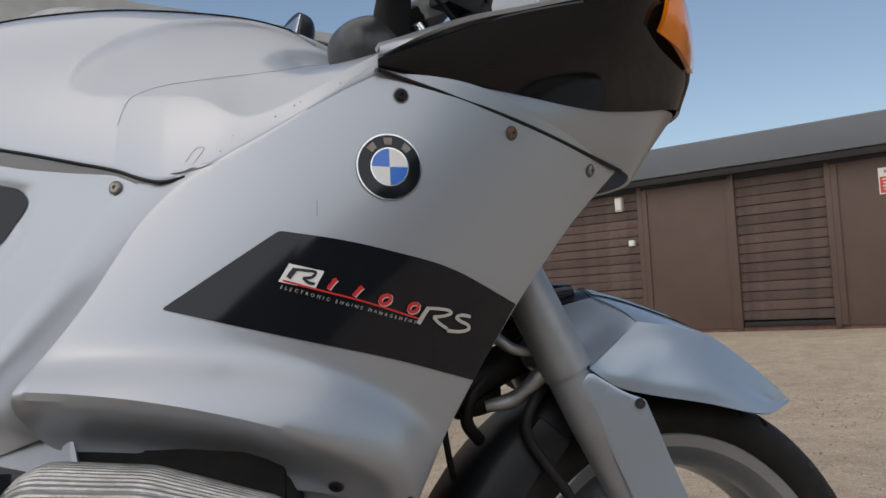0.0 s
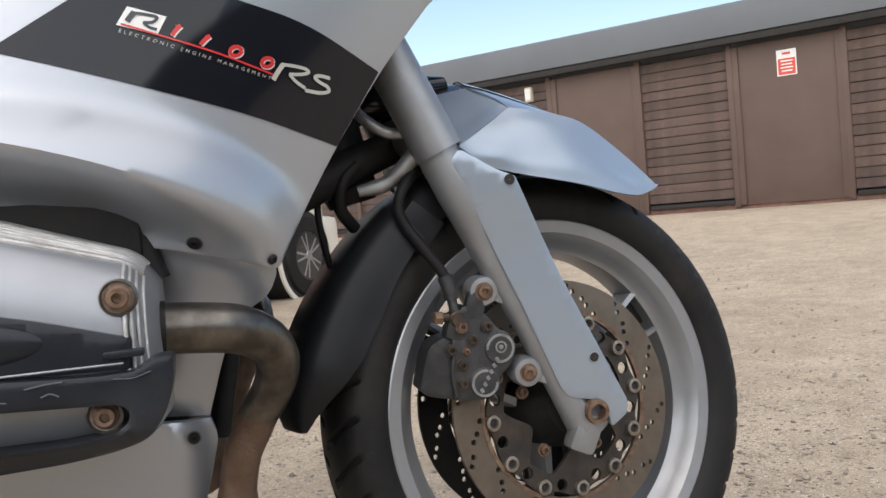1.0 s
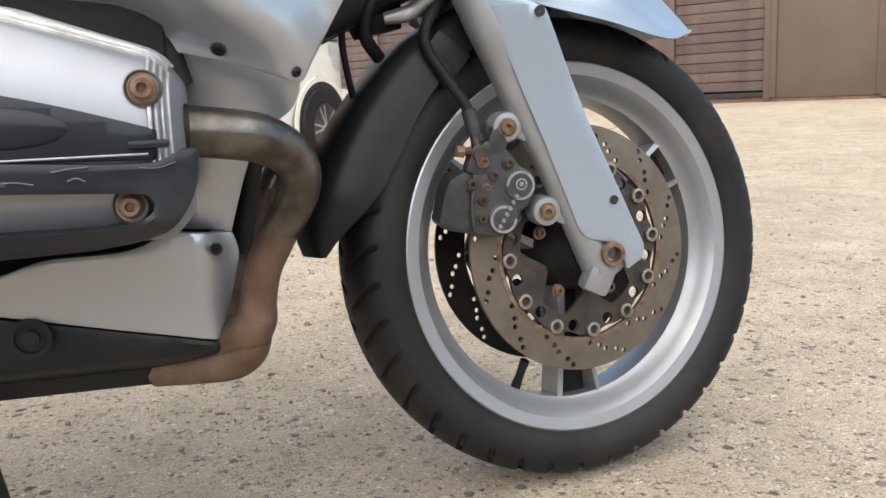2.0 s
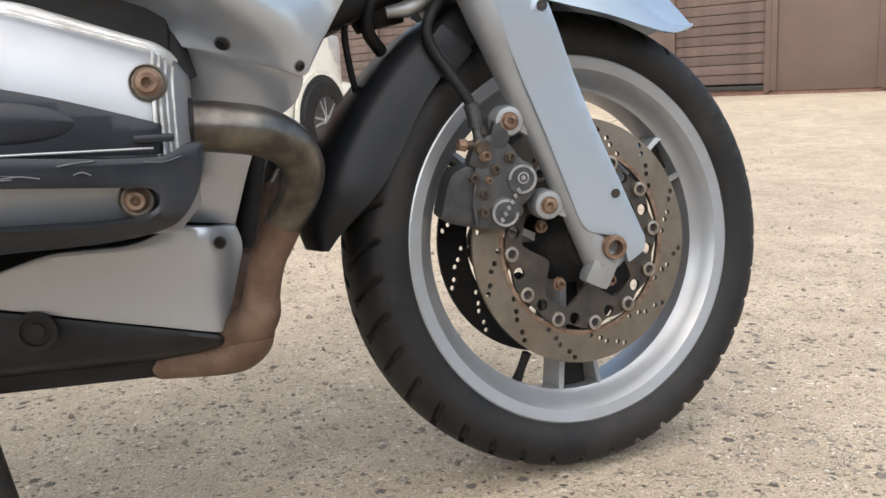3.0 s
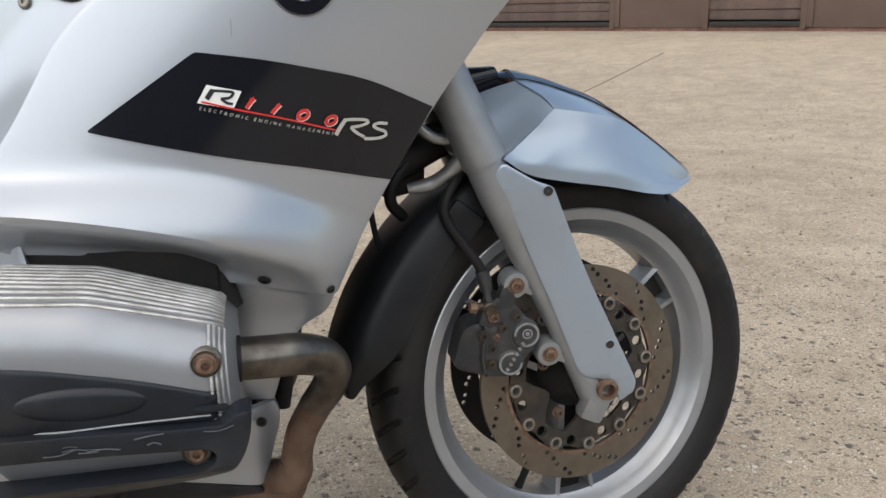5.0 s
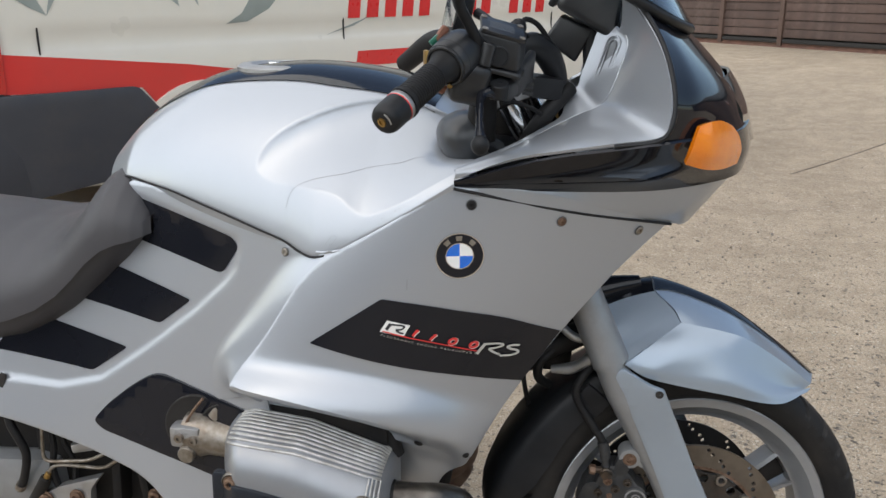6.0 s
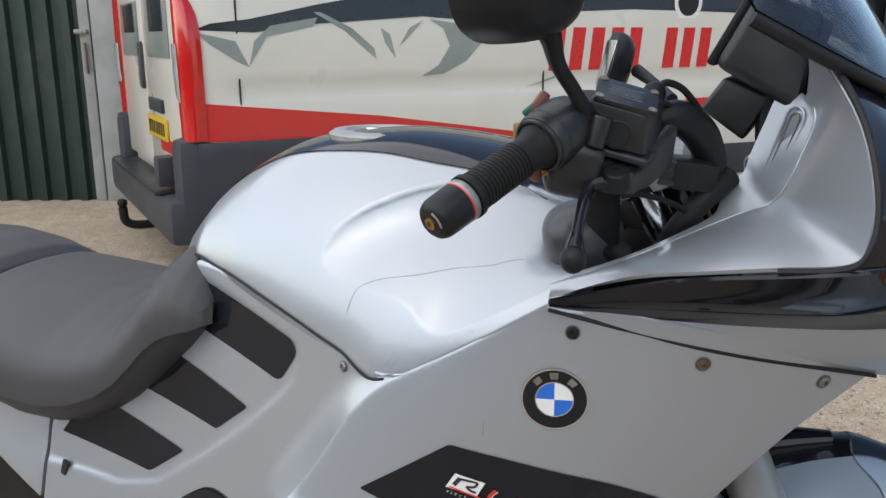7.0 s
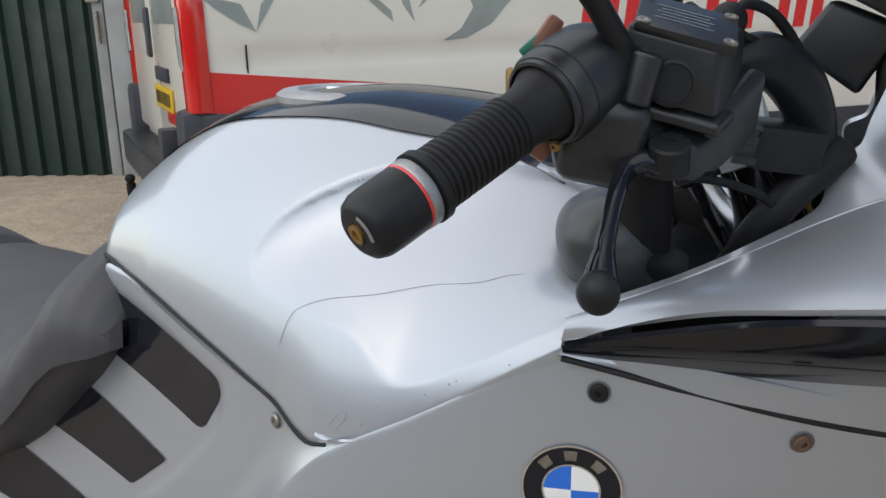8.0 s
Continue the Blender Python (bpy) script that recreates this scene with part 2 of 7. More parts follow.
def panel(outline, depth, thick=0.004, step=0.02, edge=0.004, seg=5, lift=None):
    """A moulded panel: an outline (x, z) laid on the surface y = depth(x, z), with rounded edges and real thickness."""
    bm = bmesh.new()
    pts = clean(rounded(outline, seg))
    if lift:                                   # lay the mesh rows along a curved line
        pts = [(x, z - lift(x)) for x, z in pts]
    f = bm.faces.new([bm.verts.new((x, 0, z)) for x, z in pts])
    if edge:
        bmesh.ops.inset_region(bm, faces=bm.faces[:], thickness=edge * 0.35, depth=0, use_boundary=True, use_even_offset=True)
        outer_ = {v for e in bm.edges if e.is_boundary for v in e.verts}
        inner = [g for g in bm.faces if not any(v in outer_ for v in g.verts)]
        bmesh.ops.inset_region(bm, faces=inner, thickness=edge * 0.65, depth=0, use_boundary=True, use_even_offset=True)
        outer_ = {v for e in bm.edges if e.is_boundary for v in e.verts}
        for v in outer_:
            for e in v.link_edges:
                w = e.other_vert(v)
                if w not in outer_:
                    w.co.y = edge * 0.25
            v.co.y = edge
    xs, zs = [p[0] for p in pts], [p[1] for p in pts]
    for lo, hi, no in ((min(xs), max(xs), (1, 0, 0)), (min(zs), max(zs), (0, 0, 1))):
        k = math.ceil(lo / step + 0.01)
        while k * step < hi:
            bmesh.ops.bisect_plane(bm, geom=bm.verts[:] + bm.edges[:] + bm.faces[:], plane_co=[c * k * step for c in no], plane_no=no, dist=1e-6)
            k += 1
    for v in bm.verts:
        if lift:
            v.co.z += lift(v.co.x)
        v.co.y += depth(v.co.x, v.co.z)
    bmesh.ops.triangulate(bm, faces=[g for g in bm.faces if len(g.verts) > 4])
    if thick:                                  # the edge turns in by the panel's thickness
        ext = bmesh.ops.extrude_edge_only(bm, edges=[e for e in bm.edges if e.is_boundary])
        for v in [g for g in ext["geom"] if isinstance(g, bmesh.types.BMVert)]:
            v.co.y += thick
    return bm


def smooth(a, b, x):
    t = min(max((x - a) / (b - a), 0.0), 1.0)
    return t * t * (3 - 2 * t)


def letters(text, size, place, parent, material, name="lettering", label="", shear=0.0, spacing=1.0):
    """Words in the built-in font, laid by place(u, v) -> point."""
    cu = bpy.data.curves.new("text", "FONT")
    cu.body, cu.size, cu.shear, cu.space_character, cu.resolution_u = text, size, shear, spacing, 2
    ob = bpy.data.objects.new("text", cu)
    scene.collection.objects.link(ob)
    me = ob.evaluated_get(bpy.context.evaluated_depsgraph_get()).to_mesh()
    bm = bmesh.new()
    bm.from_mesh(me)
    for v in bm.verts:
        v.co = place(v.co.x, v.co.y)
    bpy.data.objects.remove(ob)
    bpy.data.curves.remove(cu)
    return part(name, bm, material, parent, label, flat=True)


def block8(top, bottom, bevel=0.004):
    """A moulded block between four upper and four lower corners."""
    bm = bmesh.new()
    a, b = [bm.verts.new(p) for p in top], [bm.verts.new(p) for p in bottom]
    bm.faces.new(a)
    bm.faces.new(b[::-1])
    for i in range(4):
        k = (i + 1) % 4
        bm.faces.new((a[i], b[i], b[k], a[k]))
    bmesh.ops.recalc_face_normals(bm, faces=bm.faces)
    if bevel:
        bmesh.ops.bevel(bm, geom=bm.edges[:], offset=bevel, segments=3, affect="EDGES", profile=0.6)
    return bm


# ---- setting: yard ground ----
GZ = -0.027                        # ground under the front tyre
ROW_P, ROW_E = Vector((5.44, 9.83, 0.0)), Vector((0.668, -0.744, 0.0))   # a post of the garage row, and the row's run
ROW_N = Vector((-0.744, -0.668, 0.0))                                    # the way the doors face


def ground_z(x, y):
    q = 0.744 * x + 0.668 * y
    dip = -0.05 * smooth(0.8, 3.6, q) + 0.32 * smooth(3.6, 10.4, q)
    return GZ + dip - 0.05 * smooth(-1.5, -4.5, x)


def ground_material():
    m = bpy.data.materials.new("gravelly_tarmac")
    m.use_nodes = True
    n, l = m.node_tree.nodes, m.node_tree.links
    b = n["Principled BSDF"]
    co = n.new("ShaderNodeTexCoord")

    def noise_at(scale, detail=5, rough=0.6):
        t = n.new("ShaderNodeTexNoise")
        t.inputs["Scale"].default_value, t.inputs["Detail"].default_value, t.inputs["Roughness"].default_value = scale, detail, rough
        l.new(co.outputs["Object"], t.inputs["Vector"])
        return t.outputs["Fac"]

    def ramp(fac, rows):
        r = n.new("ShaderNodeValToRGB")
        r.color_ramp.elements[0].position, r.color_ramp.elements[0].color = rows[0][0], (*rows[0][1], 1)
        r.color_ramp.elements[1].position, r.color_ramp.elements[1].color = rows[-1][0], (*rows[-1][1], 1)
        for p, c in rows[1:-1]:
            r.color_ramp.elements.new(p).color = (*c, 1)
        l.new(fac, r.inputs["Fac"])
        return r.outputs["Color"]

    def mixed(a, c, fac, mode="MIX"):
        x = n.new("ShaderNodeMix")
        x.data_type, x.blend_type = "RGBA", mode
        l.new(a, x.inputs["A"])
        l.new(c, x.inputs["B"])
        if isinstance(fac, float):
            x.inputs["Factor"].default_value = fac
        else:
            l.new(fac, x.inputs["Factor"])
        return x.outputs["Result"]

    warp = n.new("ShaderNodeTexNoise")
    warp.inputs["Scale"].default_value, warp.inputs["Detail"].default_value = 150, 3
    l.new(co.outputs["Object"], warp.inputs["Vector"])
    bent = n.new("ShaderNodeVectorMath")
    bent.operation = "MULTIPLY_ADD"
    bent.inputs[1].default_value = (0.012, 0.012, 0.012)
    l.new(warp.outputs["Color"], bent.inputs[0])
    l.new(co.outputs["Object"], bent.inputs[2])

    def stones(scale, edge, share):
        """Uneven stones in a share of the cells."""
        v = n.new("ShaderNodeTexVoronoi")
        v.inputs["Scale"].default_value, v.inputs["Randomness"].default_value = scale, 1.0
        l.new(bent.outputs[0], v.inputs["Vector"])
        lim = n.new("ShaderNodeMapRange")
        lim.inputs["From Min"].default_value, lim.inputs["From Max"].default_value = edge, edge - 0.14
        l.new(v.outputs["Distance"], lim.inputs["Value"])
        sep = n.new("ShaderNodeSeparateColor")
        l.new(v.outputs["Color"], sep.inputs[0])
        pick = n.new("ShaderNodeMath")
        pick.operation = "LESS_THAN"
        pick.inputs[1].default_value = share
        l.new(sep.outputs["Green"], pick.inputs[0])
        both_ = n.new("ShaderNodeMath")
        both_.operation = "MULTIPLY"
        l.new(lim.outputs["Result"], both_.inputs[0])
        l.new(pick.outputs[0], both_.inputs[1])
        return sep.outputs["Red"], both_.outputs[0]

    base = ramp(noise_at(1.3, 8), [(0.3, (0.46, 0.375, 0.28)), (0.55, (0.54, 0.445, 0.335)), (0.75, (0.60, 0.50, 0.385))])
    fine = ramp(noise_at(260, 4), [(0.3, (0.55, 0.52, 0.48)), (0.6, (1, 1, 1)), (0.75, (1.15, 1.12, 1.08))])
    col = mixed(base, fine, 0.85, "MULTIPLY")
    v0, f0 = stones(210, 0.50, 0.55)
    s0 = ramp(v0, [(0.05, (0.16, 0.135, 0.11)), (0.35, (0.36, 0.30, 0.23)), (0.7, (0.52, 0.445, 0.35)), (0.95, (0.66, 0.60, 0.51))])
    col = mixed(col, s0, f0)
    v1, f1 = stones(95, 0.46, 0.45)
    s1 = ramp(v1, [(0.05, (0.12, 0.105, 0.09)), (0.3, (0.30, 0.255, 0.20)), (0.6, (0.49, 0.42, 0.33)), (0.95, (0.68, 0.61, 0.51))])
    col = mixed(col, s1, f1)
    v2, f2 = stones(44, 0.40, 0.16)
    s2 = ramp(v2, [(0.1, (0.12, 0.105, 0.095)), (0.5, (0.36, 0.31, 0.25)), (0.9, (0.66, 0.58, 0.47))])
    col = mixed(col, s2, f2)
    patchy = ramp(noise_at(7, 6), [(0.35, (0.80, 0.79, 0.77)), (0.6, (1.0, 1.0, 1.0)), (0.8, (1.08, 1.07, 1.05))])
    col = mixed(col, patchy, 0.9, "MULTIPLY")
    l.new(col, b.inputs["Base Color"])
    b.inputs["Roughness"].default_value = 0.9
    h = n.new("ShaderNodeMath")
    h.operation = "ADD"
    l.new(f1, h.inputs[0])
    l.new(f2, h.inputs[1])
    h2 = n.new("ShaderNodeMath")
    h2.operation = "ADD"
    l.new(h.outputs[0], h2.inputs[0])
    l.new(noise_at(180, 6), h2.inputs[1])
    bp = n.new("ShaderNodeBump")
    bp.inputs["Strength"].default_value, bp.inputs["Distance"].default_value = 1.0, 0.007
    l.new(h2.outputs[0], bp.inputs["Height"])
    l.new(bp.outputs["Normal"], b.inputs["Normal"])
    return m


GROUND = ground_material()
near = np.concatenate([[-400, -120, -50, -25], np.arange(-16, 20.1, 0.5), [25, 50, 120, 400]])
ground = part("ground", sheet([[(x, y, ground_z(x, y)) for y in near] for x in near]), GROUND)
tagged(ground, "tan gravelly tarmac yard with loose stones", "ground", kind="structure")

part("ground_joint", tube([(x, y, ground_z(x, y) + 0.001) for x, y in ((1.2, 4.67), (1.75, 5.30), (2.3, 5.93), (3.0, 6.74), (3.75, 7.60))], 0.006, 60, 6, squash=1.0), mat("tar_joint", (0.20, 0.165, 0.13), 0.9), ground, "dark joint across the yard")

# loose stones lying about the front wheel and towards the garages
random.seed(4)
bm = bmesh.new()
for i in range(2600):
    x, y = random.uniform(-1.6, 3.5), random.uniform(-1.0, 4.5)
    r = 0.0022 + 0.006 * random.random() ** 3
    m = Matrix.Translation((x, y, ground_z(x, y) + r * 0.25)) @ Euler([random.uniform(0, 6) for _ in range(3)]).to_matrix().to_4x4() @ Matrix.Diagonal((r * random.uniform(0.8, 1.7), r, r * random.uniform(0.5, 0.8), 1))
    bmesh.ops.create_icosphere(bm, subdivisions=1, radius=1.0, matrix=m)


PEBBLE = mat("pebbles", (0.36, 0.31, 0.25), 0.85, 0, 0, (0.16, 0.14, 0.12), 14, 1.0, 0.3, 300, 0.4, (0.55, 0.50, 0.42))
tagged(part("gravel", bm, PEBBLE, flat=True), "loose grey and cream stones on the tarmac", "gravel", kind="stuff")

# ---- garage row ----
DOOR_BROWN = mat("brown_door_paint", (0.085, 0.052, 0.040), 0.62, 0, 0, (0.105, 0.066, 0.052), 2.2, 0.8, 0.1, 90, 0.25, (0.14, 0.10, 0.08))
BOARD_BROWN = mat("brown_weathered_board", (0.090, 0.054, 0.042), 0.7, 0, 0, (0.062, 0.038, 0.031), 5, 0.9, 0.35, 60, 0.42, (0.19, 0.15, 0.125), vary=0.16)
FASCIA = mat("grey_roof_felt", (0.135, 0.15, 0.17), 0.75, 0, 0, (0.16, 0.175, 0.195), 1.5, 0.7, 0.2, 60)
DARK = mat("dark_gap", (0.02, 0.018, 0.017), 0.8)
SIGN_WHITE = mat("sign_white", (0.72, 0.72, 0.70), 0.4)
SIGN_RED = mat("sign_red", (0.58, 0.06, 0.04), 0.4)
LAMP_CREAM = mat("cream_plastic", (0.55, 0.50, 0.40), 0.5)
BRICK = mat("brick_plinth", (0.20, 0.10, 0.075), 0.85, 0, 0, (0.13, 0.07, 0.055), 9, 1.0, 0.4, 60, 0.4, (0.28, 0.22, 0.17))

ROW_M = Matrix.Translation((ROW_P.x, ROW_P.y, 0.27)) @ Matrix(((ROW_E.x, ROW_N.x, 0, 0), (ROW_E.y, ROW_N.y, 0, 0), (0, 0, 1, 0), (0, 0, 0, 1)))
# in the row's own axes: x along it, y out towards the yard, z up from its foot
garage = thing("garage_row", "long low garage block, brown timber doors, grey felt roof", "garage", ROW_M)
part("wall", box((26, 0.2, 2.2), pose(-3, -0.16, 1.0)), DARK, garage)
part("plinth", box((26, 0.1, 0.12), pose(-3, -0.02, -0.02)), BRICK, garage, "low brick footing")
part("roof", box((27, 6.0, 0.3), pose(-3, -2.72, 2.50), 0.03), FASCIA, garage, "flat grey felt roof")
part("fascia", box((27, 0.05, 0.40), pose(-3, 0.29, 2.43) @ pose(0, 0, 0, -12), 0.015), FASCIA, garage)
part("gutter", box((27, 0.10, 0.10), pose(-3, 0.20, 2.18), 0.03), DARK, garage, "dark gutter under the eaves")
part("wall_end", box((0.2, 5.5, 2.3), pose(-16, -2.9, 1.05)), DOOR_BROWN, garage)
random.seed(11)


def plain_leaf(x0, x1):
    ob = part("plain_door", box((x1 - x0 - 0.02, 0.035, 2.08), pose((x0 + x1) / 2, 0.03, 1.06), 0.004), DOOR_BROWN, garage, "flush brown painted door leaf")
    part("batten", box((0.09, 0.02, 2.06), pose(x0 + 0.06, 0.058, 1.06), 0.004), DOOR_BROWN, ob)
    part("batten", box((0.09, 0.02, 2.06), pose(x1 - 0.06, 0.058, 1.06), 0.004), DOOR_BROWN, ob)


def boarded_leaf(x0, x1, n=15):
    ob = part("boarded_door", box((x1 - x0 - 0.03, 0.02, 1.96), pose((x0 + x1) / 2, 0.0, 1.1)), DARK, garage, "horizontally boarded door with flaking brown paint")
    h = 1.96 / n
    shared = None
    for i in range(n):
        m = pose((x0 + x1) / 2 + random.uniform(-0.004, 0.004), 0.028 + random.uniform(-0.004, 0.004), 0.12 + h * (i + 0.5), 5, random.uniform(-0.25, 0.25), 0)
        if shared is None:
            o = part("board", box((x1 - x0 - 0.05, 0.02, h - 0.008), Matrix(), 0.003), BOARD_BROWN, ob)
            shared = o.data
        else:
            o = new("board", shared)
            o.parent = ob
        o.matrix_local = m


edges = [(-15.9, -13.3, "b"), (-13.3, -11.9, "p"), (-11.9, -9.3, "b"), (-9.3, -7.9, "p"), (-7.9, -5.2, "b"), (-5.2, -4.05, "b"), (-4.05, -1.38, "b"), (-1.38, 0, "p"), (0, 1.264, "b"), (1.264, 2.65, "p"), (2.65, 4.05, "b"), (4.05, 5.4, "p"), (5.4, 6.8, "b"), (6.8, 8.2, "p")]
for x0, x1, kind_ in edges:
    (plain_leaf if kind_ == "p" else boarded_leaf)(x0, x1)
    part("door_post", box((0.075, 0.07, 2.14), pose(x1 - 0.01, 0.04, 1.07), 0.004), DOOR_BROWN, garage)
    if kind_ == "b":
        part("threshold", box((x1 - x0 - 0.1, 0.05, 0.06), pose((x0 + x1) / 2, 0.05, 0.07), 0.008), DARK, garage)

sign = thing("warning_sign", "small red and white notice screwed to the brown door", "sign", ROW_M @ pose(1.97, 0.056, 1.80))
part("plate", box((0.24, 0.006, 0.33)), SIGN_WHITE, sign)
part("red_field", box((0.21, 0.004, 0.205), pose(0, 0.004, -0.05)), SIGN_RED, sign)
for i in range(4):
    part("text_bar", box((0.15 - 0.02 * (i % 2), 0.002, 0.016), pose(0, 0.007, 0.02 - 0.042 * i)), SIGN_WHITE, sign)
part("text_bar", box((0.10, 0.002, 0.03), pose(0, 0.0045, 0.115)), SIGN_RED, sign)

bulkhead = thing("bulkhead_lamp", "small cream bulkhead lamp on the garage front", "wall lamp", ROW_M @ pose(-1.72, 0.06, 1.93))
part("housing", box((0.12, 0.09, 0.22), Matrix(), 0.02), LAMP_CREAM, bulkhead)
part("lens", box((0.09, 0.02, 0.17), pose(0, 0.05, 0), 0.008), SIGN_WHITE, bulkhead)
box_ = thing("junction_box", "small white electrical box on the garage front", "junction box", ROW_M @ pose(-1.55, 0.06, 1.33))
part("housing", box((0.09, 0.06, 0.09), Matrix(), 0.01), SIGN_WHITE, box_)
part("lid", box((0.08, 0.008, 0.08), pose(0, 0.033, 0), 0.003), SIGN_WHITE, box_)

# ---- green sheeted gate and its pier, beyond the van ----
GREEN = mat("green_steel_sheet", (0.010, 0.026, 0.019), 0.5, 0.0, 0, (0.017, 0.034, 0.026), 2.5, 0.9, 0.1, 120, 0.5, (0.13, 0.13, 0.11))
CONCRETE = mat("grey_render", (0.33, 0.34, 0.34), 0.8, 0, 0, (0.25, 0.25, 0.24), 4, 0.9, 0.3, 80, 0.3, (0.16, 0.13, 0.10))
GATE_M = Matrix.Translation((-5.42, 3.92, -0.13)) @ pose(0, 0, 0, 0, 0, 25)
gate = thing("gate", "dark green corrugated steel yard gate, dusty at the foot", "gate", GATE_M)
prof = []
for i in range(34):
    x = -0.16 * i
    prof += [(x, 0), (x - 0.065, 0), (x - 0.085, 0.045), (x - 0.14, 0.045)]
part("sheet", sheet([[(x, -y, z) for z in (0.05, 0.6, 3.6)] for x, y in prof], 0.004), GREEN, gate, angle=20)
part("gate_stile", box((0.08, 0.05, 3.55), pose(0.03, -0.03, 1.82), 0.006), CONCRETE, gate, "grey steel edge of the gate")
part("latch", box((0.10, 0.04, 0.035), pose(0.01, -0.07, 1.36), 0.006), ZINC, gate, "steel latch")
part("bolt", rod((0.03, -0.08, 1.05), (0.03, -0.08, 1.28), 0.014), ZINC, gate, "steel drop bolt")
pier = tagged(part("gate_pier", box((0.34, 0.4, 3.6), GATE_M @ pose(0.26, 0.12, 1.8), 0.015), CONCRETE), "weathered grey rendered gate pier", "pier", kind="structure")
tagged(part("wall_yard", box((6.0, 0.3, 3.4), GATE_M @ pose(3.45, 0.25, 1.7)), CONCRETE), "plain grey rendered wall behind the van", "wall", kind="structure")

# unseen brown wall, added behind the viewer to darken the reflections
back = bmesh.new()
for k in range(24):
    box((1.9, 0.25, 2.0 + 0.2 * (k % 3 == 0)), pose(-22 + 1.9 * k, -6.6, 0.9), 0.02, back)
tagged(part("reflection_wall", back, mat("brown_boards", (0.095, 0.085, 0.075), 0.8, 0, 0, (0.065, 0.058, 0.05), 1.5, 0.8, 0.2, 60)), kind="structure")

# ---- panel van ----
VAN_WHITE = mat("cream_van_paint", (0.66, 0.63, 0.56), 0.30, 0, 0.5, (0.62, 0.59, 0.52), 3, 0.5, 0.02, 300, 0.12, (0.42, 0.38, 0.31))
VAN_RED = mat("red_vinyl", (0.56, 0.030, 0.025), 0.32, 0, 0.2, (0.50, 0.035, 0.03), 5, 0.5)
VAN_BLACK = mat("black_bumper_plastic", (0.028, 0.031, 0.040), 0.55, 0, 0, (0.040, 0.042, 0.05), 4, 0.8, 0.15, 300, 0.3, (0.10, 0.085, 0.07))
LAMP_RED = mat("red_lamp_lens", (0.55, 0.012, 0.010), 0.15, 0, 0.8, (0.45, 0.01, 0.01), 12, 0.5, 0.1, 90)
LAMP_CLEAR = mat("clear_lamp_lens", (0.62, 0.62, 0.60), 0.2, 0.3, 0.8, (0.45, 0.45, 0.45), 16, 0.8, 0.2, 90)
VINYL_BLACK = mat("black_vinyl", (0.018, 0.020, 0.025), 0.3, 0, 0.3)
VINYL_GREY = mat("grey_green_vinyl", (0.17, 0.20, 0.185), 0.35, 0, 0.2, (0.30, 0.33, 0.31), 2.2, 0.9)
PLATE_YELLOW = mat("yellow_plate", (0.62, 0.40, 0.02), 0.4)
VAN_M = Matrix.Translation((-2.84, 2.12, -0.09)) @ pose(0, 0, 0, 0, 0, 53)
van = thing("panel_van", "cream panel van with red stripe, dark graphics and black bumpers", "van", VAN_M)
# van axes: x from its tail to its nose, y away from the motorcycle, z up; its near side is y = 0
VL, VW = 6.02, 2.0


def van_side(x, z):
    """How far the near flank lies inside the widest line at a height and a place along the van."""
    y = 0.0 + 0.16 * smooth(1.25, 2.5, z) + 0.03 * smooth(0.75, 0.35, z)
    y += 0.010 * (smooth(1.075, 1.05, z) - smooth(0.985, 0.955, z)) if x > 0.15 else 0
    return y + 0.35 * smooth(5.2, 6.05, x) ** 2 + 0.02 * smooth(0.12, 0.0, x)


def van_top(x):
    return 2.45 - 0.03 * smooth(1.0, 0, x) - 0.55 * smooth(4.3, 5.05, x) - 0.85 * smooth(4.95, 5.45, x) - 0.25 * smooth(5.4, 6.02, x)


xs = np.concatenate([[0.0, 0.02, 0.06, 0.12], np.linspace(0.2, 4.2, 21), np.linspace(4.35, 6.02, 22)])
rows = []
for x in xs:
    top = van_top(x)
    zs = np.concatenate([np.linspace(0.30, 0.95, 6), [0.97, 0.99, 1.02, 1.06, 1.08], np.linspace(1.12, top, 10)])
    prof = [(x, van_side(x, z) + 0.20 * smooth(top - 0.22, top, z) ** 2, z) for z in zs]
    far = [(x, VW - p[1], p[2]) for p in prof[::-1]]
    rows.append(prof + [(x, VW / 2, top + 0.02)] + far)
bm = sheet(rows)
bm.verts.ensure_lookup_table()
cols = len(rows[0])
for k in (0, len(rows) - 1):
    ring = [bm.verts[k * cols + j] for j in range(cols)]
    bm.faces.new(ring)
for r in range(len(rows) - 1):
    bm.faces.new((bm.verts[r * cols], bm.verts[r * cols + cols - 1], bm.verts[(r + 1) * cols + cols - 1], bm.verts[(r + 1) * cols]))
part("body", bm, VAN_WHITE, van)


def on_flank(outline, thick, out, material, name, label="", parent=None, step=0.12, edge=0.0):
    """A shape (x, z) laid on the van's near flank."""
    b = panel(outline, lambda x, z: van_side(x, z) - out, thick, step, edge)
    return part(name, b, material, parent or van, label)


on_flank([(0.0, 0.97), (0.95, 0.87), (2.2, 0.68), (3.6, 0.50), (3.6, 0.42), (0.9, 0.42), (0.78, 0.66), (0.69, 0.77), (0.0, 0.785)], 0.002, 0.003, VAN_RED, "red_stripe", "tapering red vinyl stripe")
on_flank([(-0.0, 0.78, 0.02), (0.66, 0.78, 0.03), (0.80, 0.62), (0.84, 0.36, 0.05), (0.0, 0.27, 0.03)], 0.05, 0.03, VAN_BLACK, "rear_cladding", "black plastic rear corner cladding", edge=0.012)
on_flank([(1.6, 0.60, 0.05), (4.5, 0.55, 0.05), (4.5, 0.36, 0.04), (1.6, 0.36, 0.04)], 0.04, 0.02, VAN_BLACK, "side_moulding", "black plastic lower side moulding", edge=0.01)
